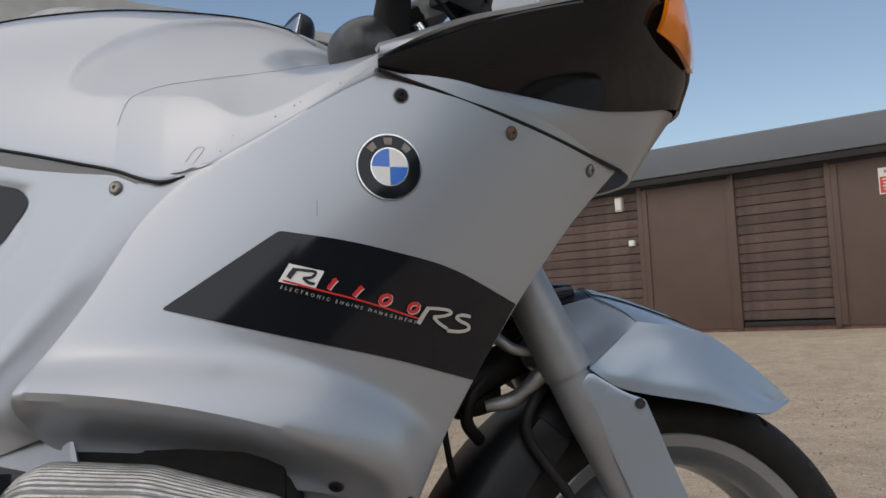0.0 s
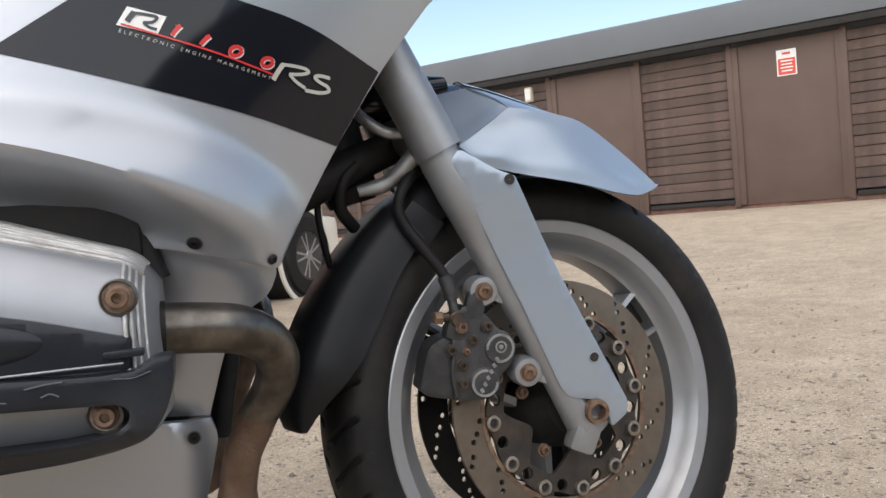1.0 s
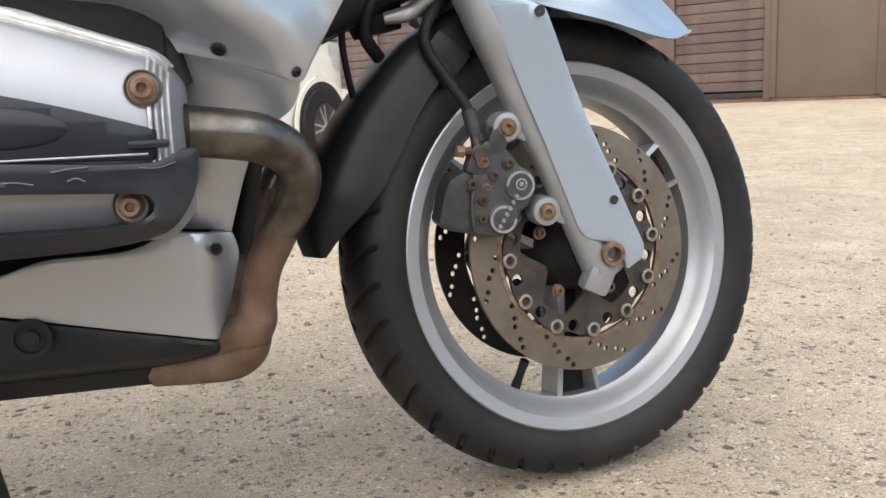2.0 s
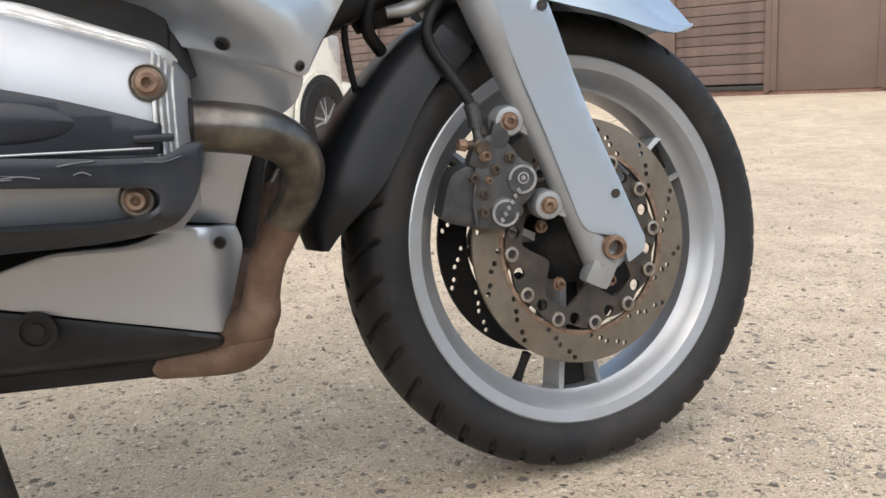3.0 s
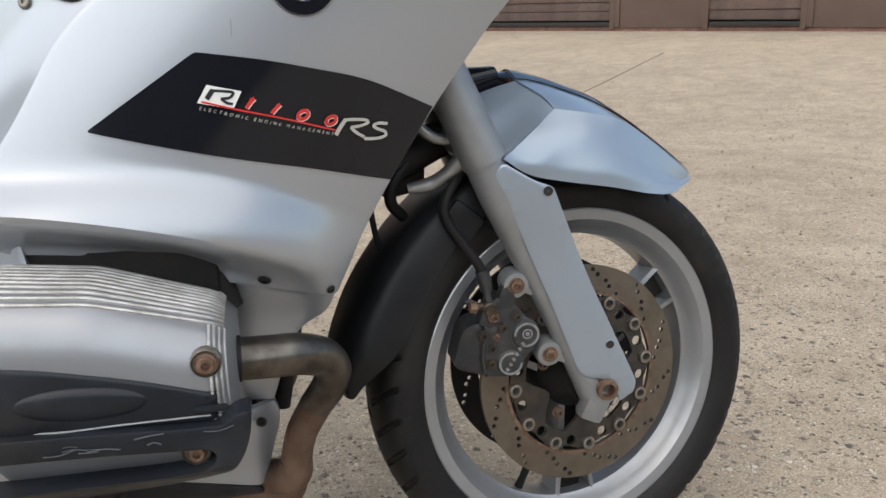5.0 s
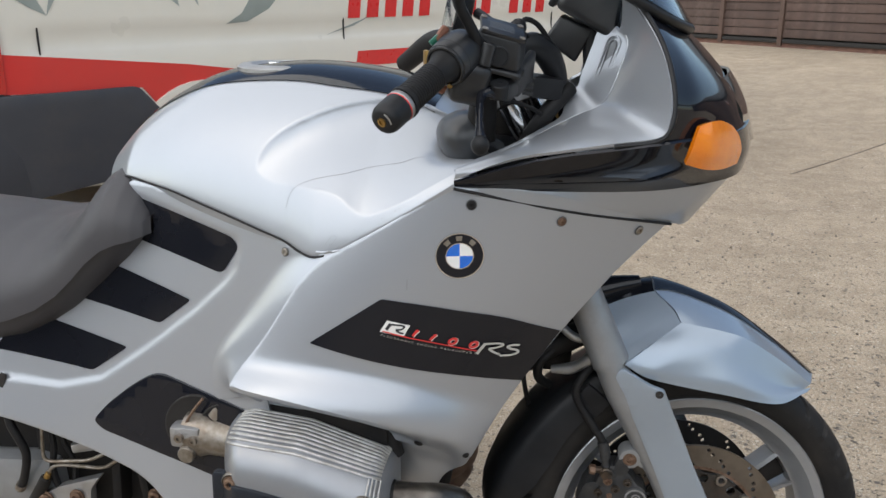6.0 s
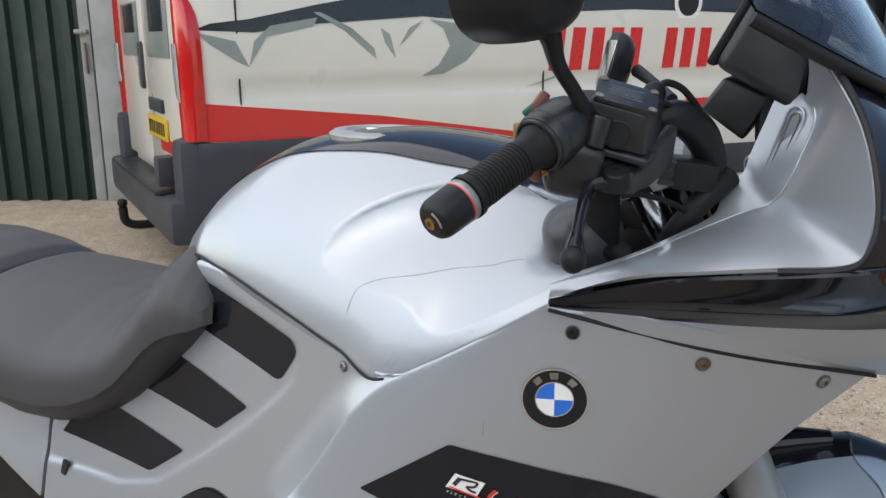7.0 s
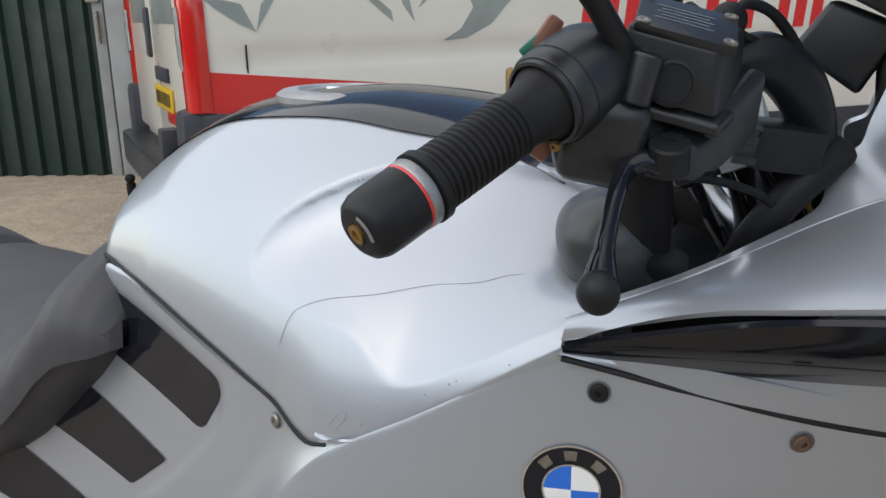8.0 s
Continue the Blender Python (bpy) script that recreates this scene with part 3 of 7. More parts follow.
bumper = part("rear_bumper", box((0.26, VW - 0.02, 0.22), pose(-0.02, VW / 2, 0.40), 0.04), VAN_BLACK, van, "scuffed black rear bumper with step")
part("step_tread", box((0.16, VW - 0.5, 0.012), pose(-0.09, VW / 2, 0.515), 0.004), WORN_BLACK, bumper)
for y0 in (0.10, VW - 0.10):
    part("bumper_corner", box((0.22, 0.20, 0.52), pose(0.02, y0, 0.54), 0.05), VAN_BLACK, van)
part("bumper_block", box((0.09, 0.10, 0.15), pose(-0.10, 0.32, 0.62), 0.015), VAN_BLACK, van)
tow = part("tow_bar", tube([(-0.02, 1.0, 0.22), (-0.16, 1.0, 0.22), (-0.22, 1.0, 0.25), (-0.23, 1.0, 0.33)], 0.025, 20), ENGINE, van, "black steel tow bar")
part("tow_ball", turned([(0.001, 0), (0.02, 0.005), (0.028, 0.02), (0.028, 0.03), (0.02, 0.045), (0.001, 0.05)], pose(-0.23, 1.0, 0.33)), ENGINE, tow)
for y0, s in ((0.0, 1), (VW, -1)):
    lamp = part("tail_lamp", patch([[(0.05, y0 + s * 0.0, 0.79), (0.05, y0 - s * 0.004, 1.1), (0.04, y0 + s * 0.01, 1.36), (-0.02, y0 + s * 0.05, 1.50)],
                                    [(-0.015, y0 - s * 0.008, 0.79), (-0.015, y0 - s * 0.012, 1.1), (-0.02, y0 + s * 0.0, 1.36), (-0.045, y0 + s * 0.05, 1.51)],
                                    [(-0.05, y0 + s * 0.05, 0.79), (-0.055, y0 + s * 0.05, 1.1), (-0.055, y0 + s * 0.06, 1.36), (-0.055, y0 + s * 0.08, 1.51)],
                                    [(-0.035, y0 + s * 0.17, 0.79), (-0.045, y0 + s * 0.15, 1.1), (-0.045, y0 + s * 0.15, 1.36), (-0.05, y0 + s * 0.13, 1.51)]], 16, 12, 0.02), LAMP_RED, van, "tall red tail lamp")
    part("clear_lens", patch([[(-0.058, y0 + s * 0.040, 0.97), (-0.062, y0 + s * 0.035, 1.1), (-0.062, y0 + s * 0.045, 1.24)],
                              [(-0.062, y0 + s * 0.08, 0.99), (-0.066, y0 + s * 0.08, 1.1), (-0.066, y0 + s * 0.085, 1.24)],
                              [(-0.054, y0 + s * 0.145, 1.0), (-0.058, y0 + s * 0.145, 1.1), (-0.058, y0 + s * 0.145, 1.24)]], 8, 8, 0.006), LAMP_CLEAR, lamp, "clear reversing lens")
for y0, y1 in ((0.16, VW / 2 - 0.005), (VW / 2 + 0.005, VW - 0.16)):
    d = part("rear_door", box((0.05, y1 - y0, 1.80), pose(-0.012, (y0 + y1) / 2, 1.46), 0.02), VAN_WHITE, van, "cream rear door with dark graphics")
    part("graphic", box((0.004, (y1 - y0) * 0.7, 0.30), pose(-0.04, (y0 + y1) / 2, 1.32), 0.001), VINYL_GREY, d)
    part("graphic", box((0.004, (y1 - y0) * 0.45, 0.16), pose(-0.0425, (y0 + y1) / 2, 1.38), 0.001), VINYL_BLACK, d)
part("door_handle", box((0.03, 0.09, 0.26), pose(-0.045, VW / 2 + 0.07, 1.12), 0.02), VAN_BLACK, van, "black rear door handle")
part("number_plate_lamp", box((0.02, 0.36, 0.07), pose(-0.045, 0.72, 0.92), 0.006), VAN_BLACK, van)
plate = part("number_plate", box((0.012, 0.52, 0.115), pose(-0.045, 0.72, 0.80), 0.003), PLATE_YELLOW, van, "yellow number plate")
for k in range(7):
    part("text_bar", box((0.003, 0.034, 0.066), pose(-0.052, 0.72 + 0.062 * (k - 3) + (0.01 if k > 3 else 0), 0.80)), VINYL_BLACK, plate)
for i, w in enumerate((0.5, 0.3)):
    part("text_bar", box((0.003, w, 0.07), pose(-0.039, 0.45, 0.72 - 0.11 * i)), RED, van)
# seams in the flank
for x in (0.22, 1.97, 3.9):
    part("panel_seam", box((0.008, 0.006, 1.0), pose(x, 0.004, 1.25)), DARK, van)
# flank graphics
on_flank([(0.02, 1.30), (0.10, 1.33), (0.28, 1.35), (0.62, 1.42), (1.2, 1.52), (2.2, 1.58), (2.2, 1.40), (1.97, 1.33), (1.74, 1.33), (1.2, 1.37), (0.62, 1.33), (0.30, 1.29)], 0.001, 0.0022, VINYL_BLACK, "graphic", "dark printed motif")
on_flank([(2.1, 1.40), (2.6, 1.42), (3.4, 1.41), (3.9, 1.39), (3.9, 1.62), (2.1, 1.62)], 0.001, 0.0022, VINYL_BLACK, "graphic")
for pts in ([(0.03, 1.29), (0.21, 1.25), (0.27, 1.13), (0.20, 1.165), (0.10, 1.23)], [(0.27, 1.13), (0.30, 1.25), (0.38, 1.32), (0.62, 1.36), (0.60, 1.32), (0.36, 1.27)],
            [(0.60, 1.385), (0.76, 1.30), (0.88, 1.20), (0.93, 1.16), (0.92, 1.21), (0.80, 1.31), (0.64, 1.385)], [(0.96, 1.31), (1.01, 1.28), (1.04, 1.16), (0.98, 1.24)], [(1.06, 1.22), (1.12, 1.31), (1.20, 1.35), (1.10, 1.25)],
            [(1.24, 1.355), (1.32, 1.31), (1.36, 1.22), (1.29, 1.12), (1.19, 1.065), (1.32, 1.075), (1.46, 1.14), (1.56, 1.24), (1.70, 1.33), (1.40, 1.335)], [(1.85, 0.985), (2.05, 1.03), (2.25, 1.12), (2.1, 1.06)]):
    on_flank(pts, 0.001, 0.0026, VINYL_GREY, "graphic", "grey-green printed blade")
for x in (1.72, 3.05):
    wheel_ = part("graphic_wheel", turned([(0.11, 0), (0.115, 0.001)], Matrix.Translation((x, van_side(x, 1.45) - 0.0045, 1.47)) @ pose(0, 0, 0, 90)), WHITE, van, "printed wheel motif")
    part("graphic_hub", turned([(0.085, 0), (0.086, 0.001)], Matrix.Translation((x, van_side(x, 1.45) - 0.006, 1.47)) @ pose(0, 0, 0, 90)), VINYL_BLACK, wheel_)
# the painted number, as plain slanted bars
for i in range(13):
    if i in (5, 9):
        continue
    x = 2.0 + 0.142 * i
    on_flank([(x, 1.075), (x + 0.09, 1.075), (x + 0.12, 1.315), (x + 0.03, 1.315)], 0.001, 0.0035, RED, "text_bar", "red printed bar")
for x0, x1 in ((2.05, 2.95), (3.05, 3.85)):
    on_flank([(x0, 0.79), (x1, 0.79), (x1 + 0.02, 0.88), (x0 + 0.02, 0.88)], 0.001, 0.0035, RED, "text_bar", "thin red printed bar")
# cab
on_flank([(4.35, 1.32, 0.04), (5.22, 1.30, 0.05), (4.98, 1.72, 0.10), (4.72, 1.92, 0.05), (4.35, 1.95, 0.05)], 0.003, 0.004, CAB_GLASS, "cab_window", "dark cab side window")
mirror = part("door_mirror", box((0.16, 0.22, 0.36), pose(4.98, -0.13, 1.47), 0.05), VAN_BLACK, van, "black door mirror")
part("mirror_shell", box((0.10, 0.20, 0.26), pose(5.06, -0.14, 1.52), 0.04), VAN_WHITE, mirror, "cream mirror shell")
part("windscreen", patch([[(5.50, 0.36, 1.32), (5.56, 1.0, 1.34), (5.50, VW - 0.36, 1.32)], [(5.02, 0.30, 1.98), (5.06, 1.0, 2.02), (5.02, VW - 0.30, 1.98)]], 10, 4, 0.006), CAB_GLASS, van)
part("front_bumper", box((0.30, VW - 0.36, 0.42), pose(5.92, VW / 2, 0.48), 0.08), VAN_WHITE, van)
for y0 in (0.42, VW - 0.42):
    part("headlamp", box((0.30, 0.22, 0.34), pose(5.88, y0, 0.96), 0.06), LAMP_CLEAR, van)


def van_wheel(x, y, s):
    arch = part("wheel_arch", turned([(0.385, 0), (0.385, 0.30)], Matrix.Translation((x, y - s * 0.012, 0.36)) @ pose(0, 0, 0, -90 * s), 40), DARK, van, "dark wheel arch")
    part("arch_lip", turned([(0.385, 0), (0.425, 0), (0.425, 0.02), (0.385, 0.02)], Matrix.Translation((x, y - s * 0.02, 0.36)) @ pose(0, 0, 0, -90 * s), 40, ends=False), VAN_WHITE, arch)
    w = part("wheel", turned([(0.21, 0), (0.215, -0.012), (0.27, -0.02), (0.33, -0.012), (0.345, 0.02), (0.345, 0.19), (0.33, 0.21), (0.2, 0.21)], Matrix.Translation((x, y - s * 0.03, 0.36)) @ pose(0, 0, 0, -90 * s), 40), TYRE, van, "dark tyre with silver spoked rim")
    part("rim", turned([(0.21, -0.013), (0.195, -0.014), (0.19, 0.03), (0.05, 0.04)], Matrix.Translation((x, y - s * 0.03, 0.36)) @ pose(0, 0, 0, -90 * s), 40), VINYL_BLACK, w)
    for k in range(10):
        part("spoke", box((0.022, 0.02, 0.155), Matrix.Translation((x, y - s * 0.035, 0.36)) @ pose(0, 0, 0, 0, 36 * k + (7 if k % 2 else -7), 0) @ pose(0, 0, 0.115), 0.006), RIM, w)
    part("hub_cap", turned([(0.045, -0.01), (0.04, -0.02), (0.01, -0.022)], Matrix.Translation((x, y - s * 0.03, 0.36)) @ pose(0, 0, 0, -90 * s), 20), RIM, w)


van_wheel(1.02, 0.0, 1)
van_wheel(5.12, 0.0, 1)
van_wheel(1.02, VW, -1)
van_wheel(5.12, VW, -1)

# ---- motorcycle; it points along +x, its right side is y < 0 ----
bike = thing("motorcycle", "silver sports-touring motorcycle with black trim on its centre stand", "motorcycle", Matrix.Translation((0, 0, 0)))


SHELF_TOP = np.polyfit((-0.68, -0.62, -0.558, -0.50, -0.464, -0.388, -0.337, -0.29), (0.652, 0.6545, 0.655, 0.649, 0.642, 0.617, 0.585, 0.548), 3)
SHELF_LOW = np.polyfit((-0.68, -0.558, -0.442, -0.362, -0.30), (0.628, 0.613, 0.575, 0.534, 0.500), 2)


def flank_base(x, z):
    w = z - 0.75
    return 0.0027 + 1.1146 * x - 0.5168 * w + 1.0585 * x * x - 1.2777 * x * w + 0.3945 * w * w


def flank(x, z):
    """The right side of the front fairing: a flat field, a crease, a swelling shelf below it, and the tuck under that."""
    top = np.polyval(SHELF_TOP, x)
    low = np.polyval(SHELF_LOW, x)
    d = top - z
    k = min(0.5 * (d + math.sqrt(d * d + 5e-5)) / (top - low), 1.0)      # the crease has a small radius
    tuck = np.interp(x, (-0.5, -0.42, -0.33), (0.085, 0.045, 0.0)) * smooth(low + 0.008, low - 0.047, z)
    swell = 0.032 * (1 - (1 - k) ** 1.8)
    return flank_base(x, z) - (swell - tuck) * smooth(-0.76, -0.64, x) * (1 - smooth(-0.37, -0.29, x))


FIELD_X, FIELD_Z = (-1.20, -1.101, -1.027, -0.949, -0.860, -0.772, -0.715, -0.697, -0.690), (0.546, 0.545, 0.542, 0.562, 0.624, 0.693, 0.745, 0.767, 0.800)


def hip(x, z):
    """The right side cover below the tank and seat."""
    a, b = x + 0.8, z - 0.7
    y = -0.2088 - 0.2319 * a + 0.1717 * b - 0.2753 * a * a - 0.2118 * a * b - 0.036 * b * b
    low = float(np.interp(x, FIELD_X, FIELD_Z))             # the striped field lies sunken above this line
    d = min(0.8 * (z - low), -0.688 - x, 0.8225 - 0.237 * (x + 0.70) - z)
    return y + 0.003 * smooth(0.0, 0.008, d)


front_side = [(-0.368, 0.921, 0.006), (-0.071, 0.842, 0.010), (-0.144, 0.776, 0.02), (-0.221, 0.686, 0.02), (-0.275, 0.611, 0.02), (-0.30, 0.572, 0.02), (-0.338, 0.51, 0.01),
              (-0.346, 0.494, 0.008), (-0.466, 0.528, 0.01), (-0.490, 0.537, 0.02), (-0.541, 0.563, 0.04), (-0.61, 0.573, 0.04), (-0.668, 0.578, 0.02), (-0.682, 0.620, 0.02), (-0.669, 0.649, 0.012),
              (-0.629, 0.700, 0.05), (-0.583, 0.776, 0.03), (-0.549, 0.810, 0.03), (-0.447, 0.868, 0.05)]
both("side_fairing", panel(front_side, flank, 0.012, 0.0065, 0.0025, lift=lambda x: float(np.polyval(SHELF_LOW, x))), SILVER, bike, "silver side fairing with shelf above the cylinder")
decal = part("decal", panel([(-0.564, 0.696, 0.004), (-0.463, 0.762, 0.004), (-0.40, 0.752, 0.03), (-0.30, 0.727, 0.03), (-0.222, 0.687), (-0.275, 0.611), (-0.36, 0.640, 0.03), (-0.46, 0.667, 0.03)], lambda x, z: flank(x, z) - 0.0012, 0.0, 0.016, 0), BLACK_PAINT, bike, "gloss black flash with model lettering")
part("decal", flipped(panel([(-0.564, 0.696, 0.004), (-0.463, 0.762, 0.004), (-0.30, 0.727, 0.03), (-0.222, 0.687), (-0.275, 0.611), (-0.36, 0.640, 0.03), (-0.46, 0.667, 0.03)], lambda x, z: flank(x, z) - 0.0012, 0.0, 0.016, 0)), BLACK_PAINT, bike, "gloss black flash")

# lower fairing between the cylinder and the wheel, and the belly
part_low = [(-0.520, 0.552, 0.004), (-0.470, 0.542, 0.004), (-0.352, 0.505, 0.004), (-0.347, 0.4925, 0.006), (-0.356, 0.470, 0.01), (-0.392, 0.447, 0.02), (-0.408, 0.405, 0.03), (-0.424, 0.353, 0.004), (-0.485, 0.358, 0.004), (-0.56, 0.36), (-0.56, 0.47)]


def waist(x, z):
    seam = float(np.interp(x, (-0.56, -0.47, -0.346), (0.556, 0.532, 0.498)))
    d = max(0.0, seam - z)
    return flank(x, seam) + 0.007 + 0.70 * min(d, 0.045) + 0.26 * max(0.0, d - 0.045)


both("lower_fairing", panel(part_low, waist, 0.008, 0.016, 0.002), SILVER, bike, "silver lower fairing behind the exhaust bend")
belly_line = [(-0.424, 0.350, 0.004), (-0.418, 0.328, 0.01), (-0.428, 0.29, 0.02), (-0.444, 0.238, 0.006), (-0.55, 0.262, 0.02), (-0.72, 0.305, 0.01), (-0.73, 0.33, 0.01), (-0.645, 0.325), (-0.60, 0.340, 0.02), (-0.52, 0.341, 0.03), (-0.482, 0.358, 0.004)]
both("belly_panel", panel(belly_line, lambda x, z: -0.205 + 0.05 * smooth(0.34, 0.24, z) * 0.5 + 0.10 * smooth(-0.46, -0.41, x) * 0.35, 0.008, 0.016, 0.004), SILVER, bike, "scuffed silver belly panel")
pan_line = [(-0.74, 0.300, 0.01), (-0.448, 0.236, 0.006), (-0.446, 0.222, 0.01), (-0.515, 0.197, 0.02), (-0.62, 0.184, 0.03), (-0.82, 0.170, 0.02), (-0.82, 0.30, 0.01)]
both("bash_plate", panel(pan_line, lambda x, z: -0.178 + 0.10 * smooth(0.235, 0.17, z), 0.02, 0.016, 0.006), BLACK_PLASTIC, bike, "dusty black belly guard")
part("sump", box((0.36, 0.24, 0.08), pose(-0.63, 0, 0.215), 0.02), ENGINE, bike)

# side cover with its sunken dark stripes
cover_line = [(-0.925, 0.825, 0.01), (-0.89, 0.884, 0.01), (-0.812, 0.8745, 0.04), (-0.694, 0.847, 0.04), (-0.610, 0.825, 0.03), (-0.575, 0.808, 0.012), (-0.56, 0.795, 0.01), (-0.60, 0.74, 0.04), (-0.64, 0.67, 0.03), (-0.655, 0.63, 0.02), (-0.64, 0.56, 0.02), (-0.62, 0.47, 0.02), (-0.60, 0.40, 0.02), (-0.64, 0.335, 0.03),
              (-0.80, 0.335, 0.03), (-0.828, 0.385, 0.03), (-0.872, 0.420, 0.04), (-0.949, 0.444, 0.05), (-1.02, 0.461, 0.05), (-1.10, 0.478, 0.05), (-1.175, 0.491), (-1.175, 0.60), (-1.15, 0.70), (-1.05, 0.74), (-0.96, 0.80)]
both("side_cover", panel(cover_line, hip, 0.012, 0.0055, 0.005), SILVER, bike, "silver side cover with sunken stripes")
crease = [(-0.670, 0.590), (-0.678, 0.620), (-0.664, 0.651), (-0.626, 0.703), (-0.582, 0.772), (-0.548, 0.806), (-0.512, 0.828)]
meet = [(-0.738, 0.566), (-0.742, 0.612), (-0.726, 0.656), (-0.681, 0.715), (-0.627, 0.786), (-0.590, 0.812), (-0.545, 0.819)]
crease, meet = (along_rows([(x, 0, z) for x, z in c], 48) for c in (crease, meet))
chamfer = []
for t in np.linspace(0, 1, 14):                            # falls off sharply from the crease and runs out level with the side cover
    chamfer.append([(x, hip(x, z) - 0.0012 + (flank(p[0], p[2]) + 0.0015 - hip(p[0], p[2])) * (1 - t) ** 1.8, z) for p, (x, z) in ((p, (p + (q - p) * t)[[0, 2]]) for p, q in zip(crease, meet))])
both("fairing_chamfer", sheet(chamfer, 0.002), SILVER, bike, "silver chamfer between side fairing and side cover")
tail_line = [(-1.182, 0.491, 0.004), (-1.182, 0.60), (-1.16, 0.70), (-1.45, 0.74, 0.03), (-1.62, 0.76, 0.03), (-1.60, 0.68, 0.04), (-1.40, 0.57, 0.05)]
both("tail_panel", panel(tail_line, lambda x, z: hip(-1.18, z) + 0.25 * (-1.18 - x) * (-1.18 - x) + 0.05 * (-1.18 - x), 0.010, 0.02, 0.005), SILVER, bike, "silver tail side panel")
for pts in ([(-0.915, 0.867, 0.004), (-0.89, 0.862, 0.01), (-0.703, 0.817, 0.012), (-0.693, 0.803, 0.015), (-0.723, 0.760, 0.012), (-0.93, 0.806, 0.004)],
            [(-0.955, 0.7585, 0.004), (-0.781, 0.712, 0.006), (-0.839, 0.668, 0.006), (-1.01, 0.6945, 0.004)],
            [(-1.10, 0.6635, 0.004), (-0.900, 0.622, 0.008), (-0.966, 0.577, 0.008), (-1.15, 0.595, 0.004)]):
    both("dark_stripe", panel(pts, lambda x, z: hip(x, z) - 0.0012, 0.0, 0.02, 0), BLACK_PAINT, bike, "gloss black stripe on the side cover")
well = [(-0.964, 0.498, 0.02), (-0.935, 0.530, 0.03), (-0.885, 0.569, 0.03), (-0.842, 0.594, 0.03), (-0.78, 0.580, 0.04), (-0.678, 0.560, 0.02), (-0.640, 0.545, 0.02), (-0.640, 0.470, 0.02), (-0.66, 0.434, 0.01), (-0.73, 0.444, 0.02), (-0.844, 0.464, 0.02), (-0.945, 0.485, 0.02)]
both("inlet_surround", panel(well, lambda x, z: hip(x, z) - 0.002, 0.004, 0.02, 0.003), BLACK_PAINT, bike, "gloss black triangular surround of the throttle body")
slot_at = Vector((-1.135, hip(-1.135, 0.545) - 0.001, 0.545))
part("fixing_slot", box((0.012, 0.006, 0.026), Matrix.Translation(slot_at) @ pose(0, 0, 0, 0, 20, 0), 0.003), DARK, bike)

# ---- tank ----
TANK_TOP = [(-0.995, 0.85), (-0.97, 0.90), (-0.945, 0.932), (-0.90, 0.973), (-0.85, 1.006), (-0.78, 1.036), (-0.69, 1.050), (-0.61, 1.052), (-0.50, 1.038), (-0.43, 1.012), (-0.385, 0.985), (-0.36, 0.965)]
TANK_FOOT = [(-0.995, 0.845, 0.02), (-0.955, 0.875, 0.10), (-0.90, 0.888, 0.145), (-0.812, 0.8775, 0.182), (-0.694, 0.849, 0.222), (-0.61, 0.827, 0.249), (-0.585, 0.8165, 0.261), (-0.565, 0.812, 0.269), (-0.545, 0.816, 0.272), (-0.513, 0.830, 0.274), (-0.43, 0.878, 0.270), (-0.36, 0.922, 0.262)]
_tt = spline([(a, 0, b) for a, b in TANK_TOP], 160)[:, [0, 2]]
_tf = np.array(TANK_FOOT)
# the knee recess: where its upper and lower edges lie between crown (0) and foot (1), along the tank
KNEE_X = (-0.662, -0.658, -0.648, -0.632, -0.60, -0.567, -0.525, -0.485, -0.44, -0.40, -0.36)
_ku = spline(list(zip(KNEE_X, (0.79, 0.735, 0.67, 0.61, 0.52, 0.44, 0.375, 0.330, 0.295, 0.270, 0.26))), 160)
_kl = spline([(-0.662, 0.79), (-0.652, 0.81), (-0.632, 0.820), (-0.60, 0.805), (-0.570, 0.792), (-0.545, 0.800), (-0.524, 0.835), (-0.505, 0.890), (-0.488, 0.928), (-0.465, 0.940), (-0.42, 0.932), (-0.36, 0.90)], 160)


def tank_point(x, f, lift=0.0):
    """f from 0 on the crown to 1 at the foot of the right side."""
    top = np.interp(x, _tt[:, 0], _tt[:, 1])
    z0, w = np.interp(x, _tf[:, 0], _tf[:, 1]), np.interp(x, _tf[:, 0], _tf[:, 2])
    a = f * math.pi / 2
    y, z = -w * (0.65 * math.sin(a) ** 0.92 + 0.35 * f), z0 + (top - z0) * math.cos(a) ** 0.88
    dent = 0.0
    if x > KNEE_X[0]:
        hi, lo = np.interp(x, _ku[:, 0], _ku[:, 1]), np.interp(x, _kl[:, 0], _kl[:, 1])
        k = (f - hi) / max(lo - hi, 0.01)                  # 0 at the crisp upper edge, 1 at the soft lower one
        if 0 < k < 1:
            dent = 0.027 * min(1.0, (x - KNEE_X[0]) / 0.17) ** 0.75 * math.sin(math.pi * k ** 0.72) ** 0.85
    e = smooth(0.60, 0.85, f) * smooth(-0.46, -0.36, x)    # the lower front corner runs on to the cockpit panel
    return (x + 0.018 * e, y + dent * math.sin(a) ** 0.7 + (-lift if f > 0.5 else 0), z + 0.014 * e - 0.9 * dent * math.cos(a) + (lift if f <= 0.5 else 0))


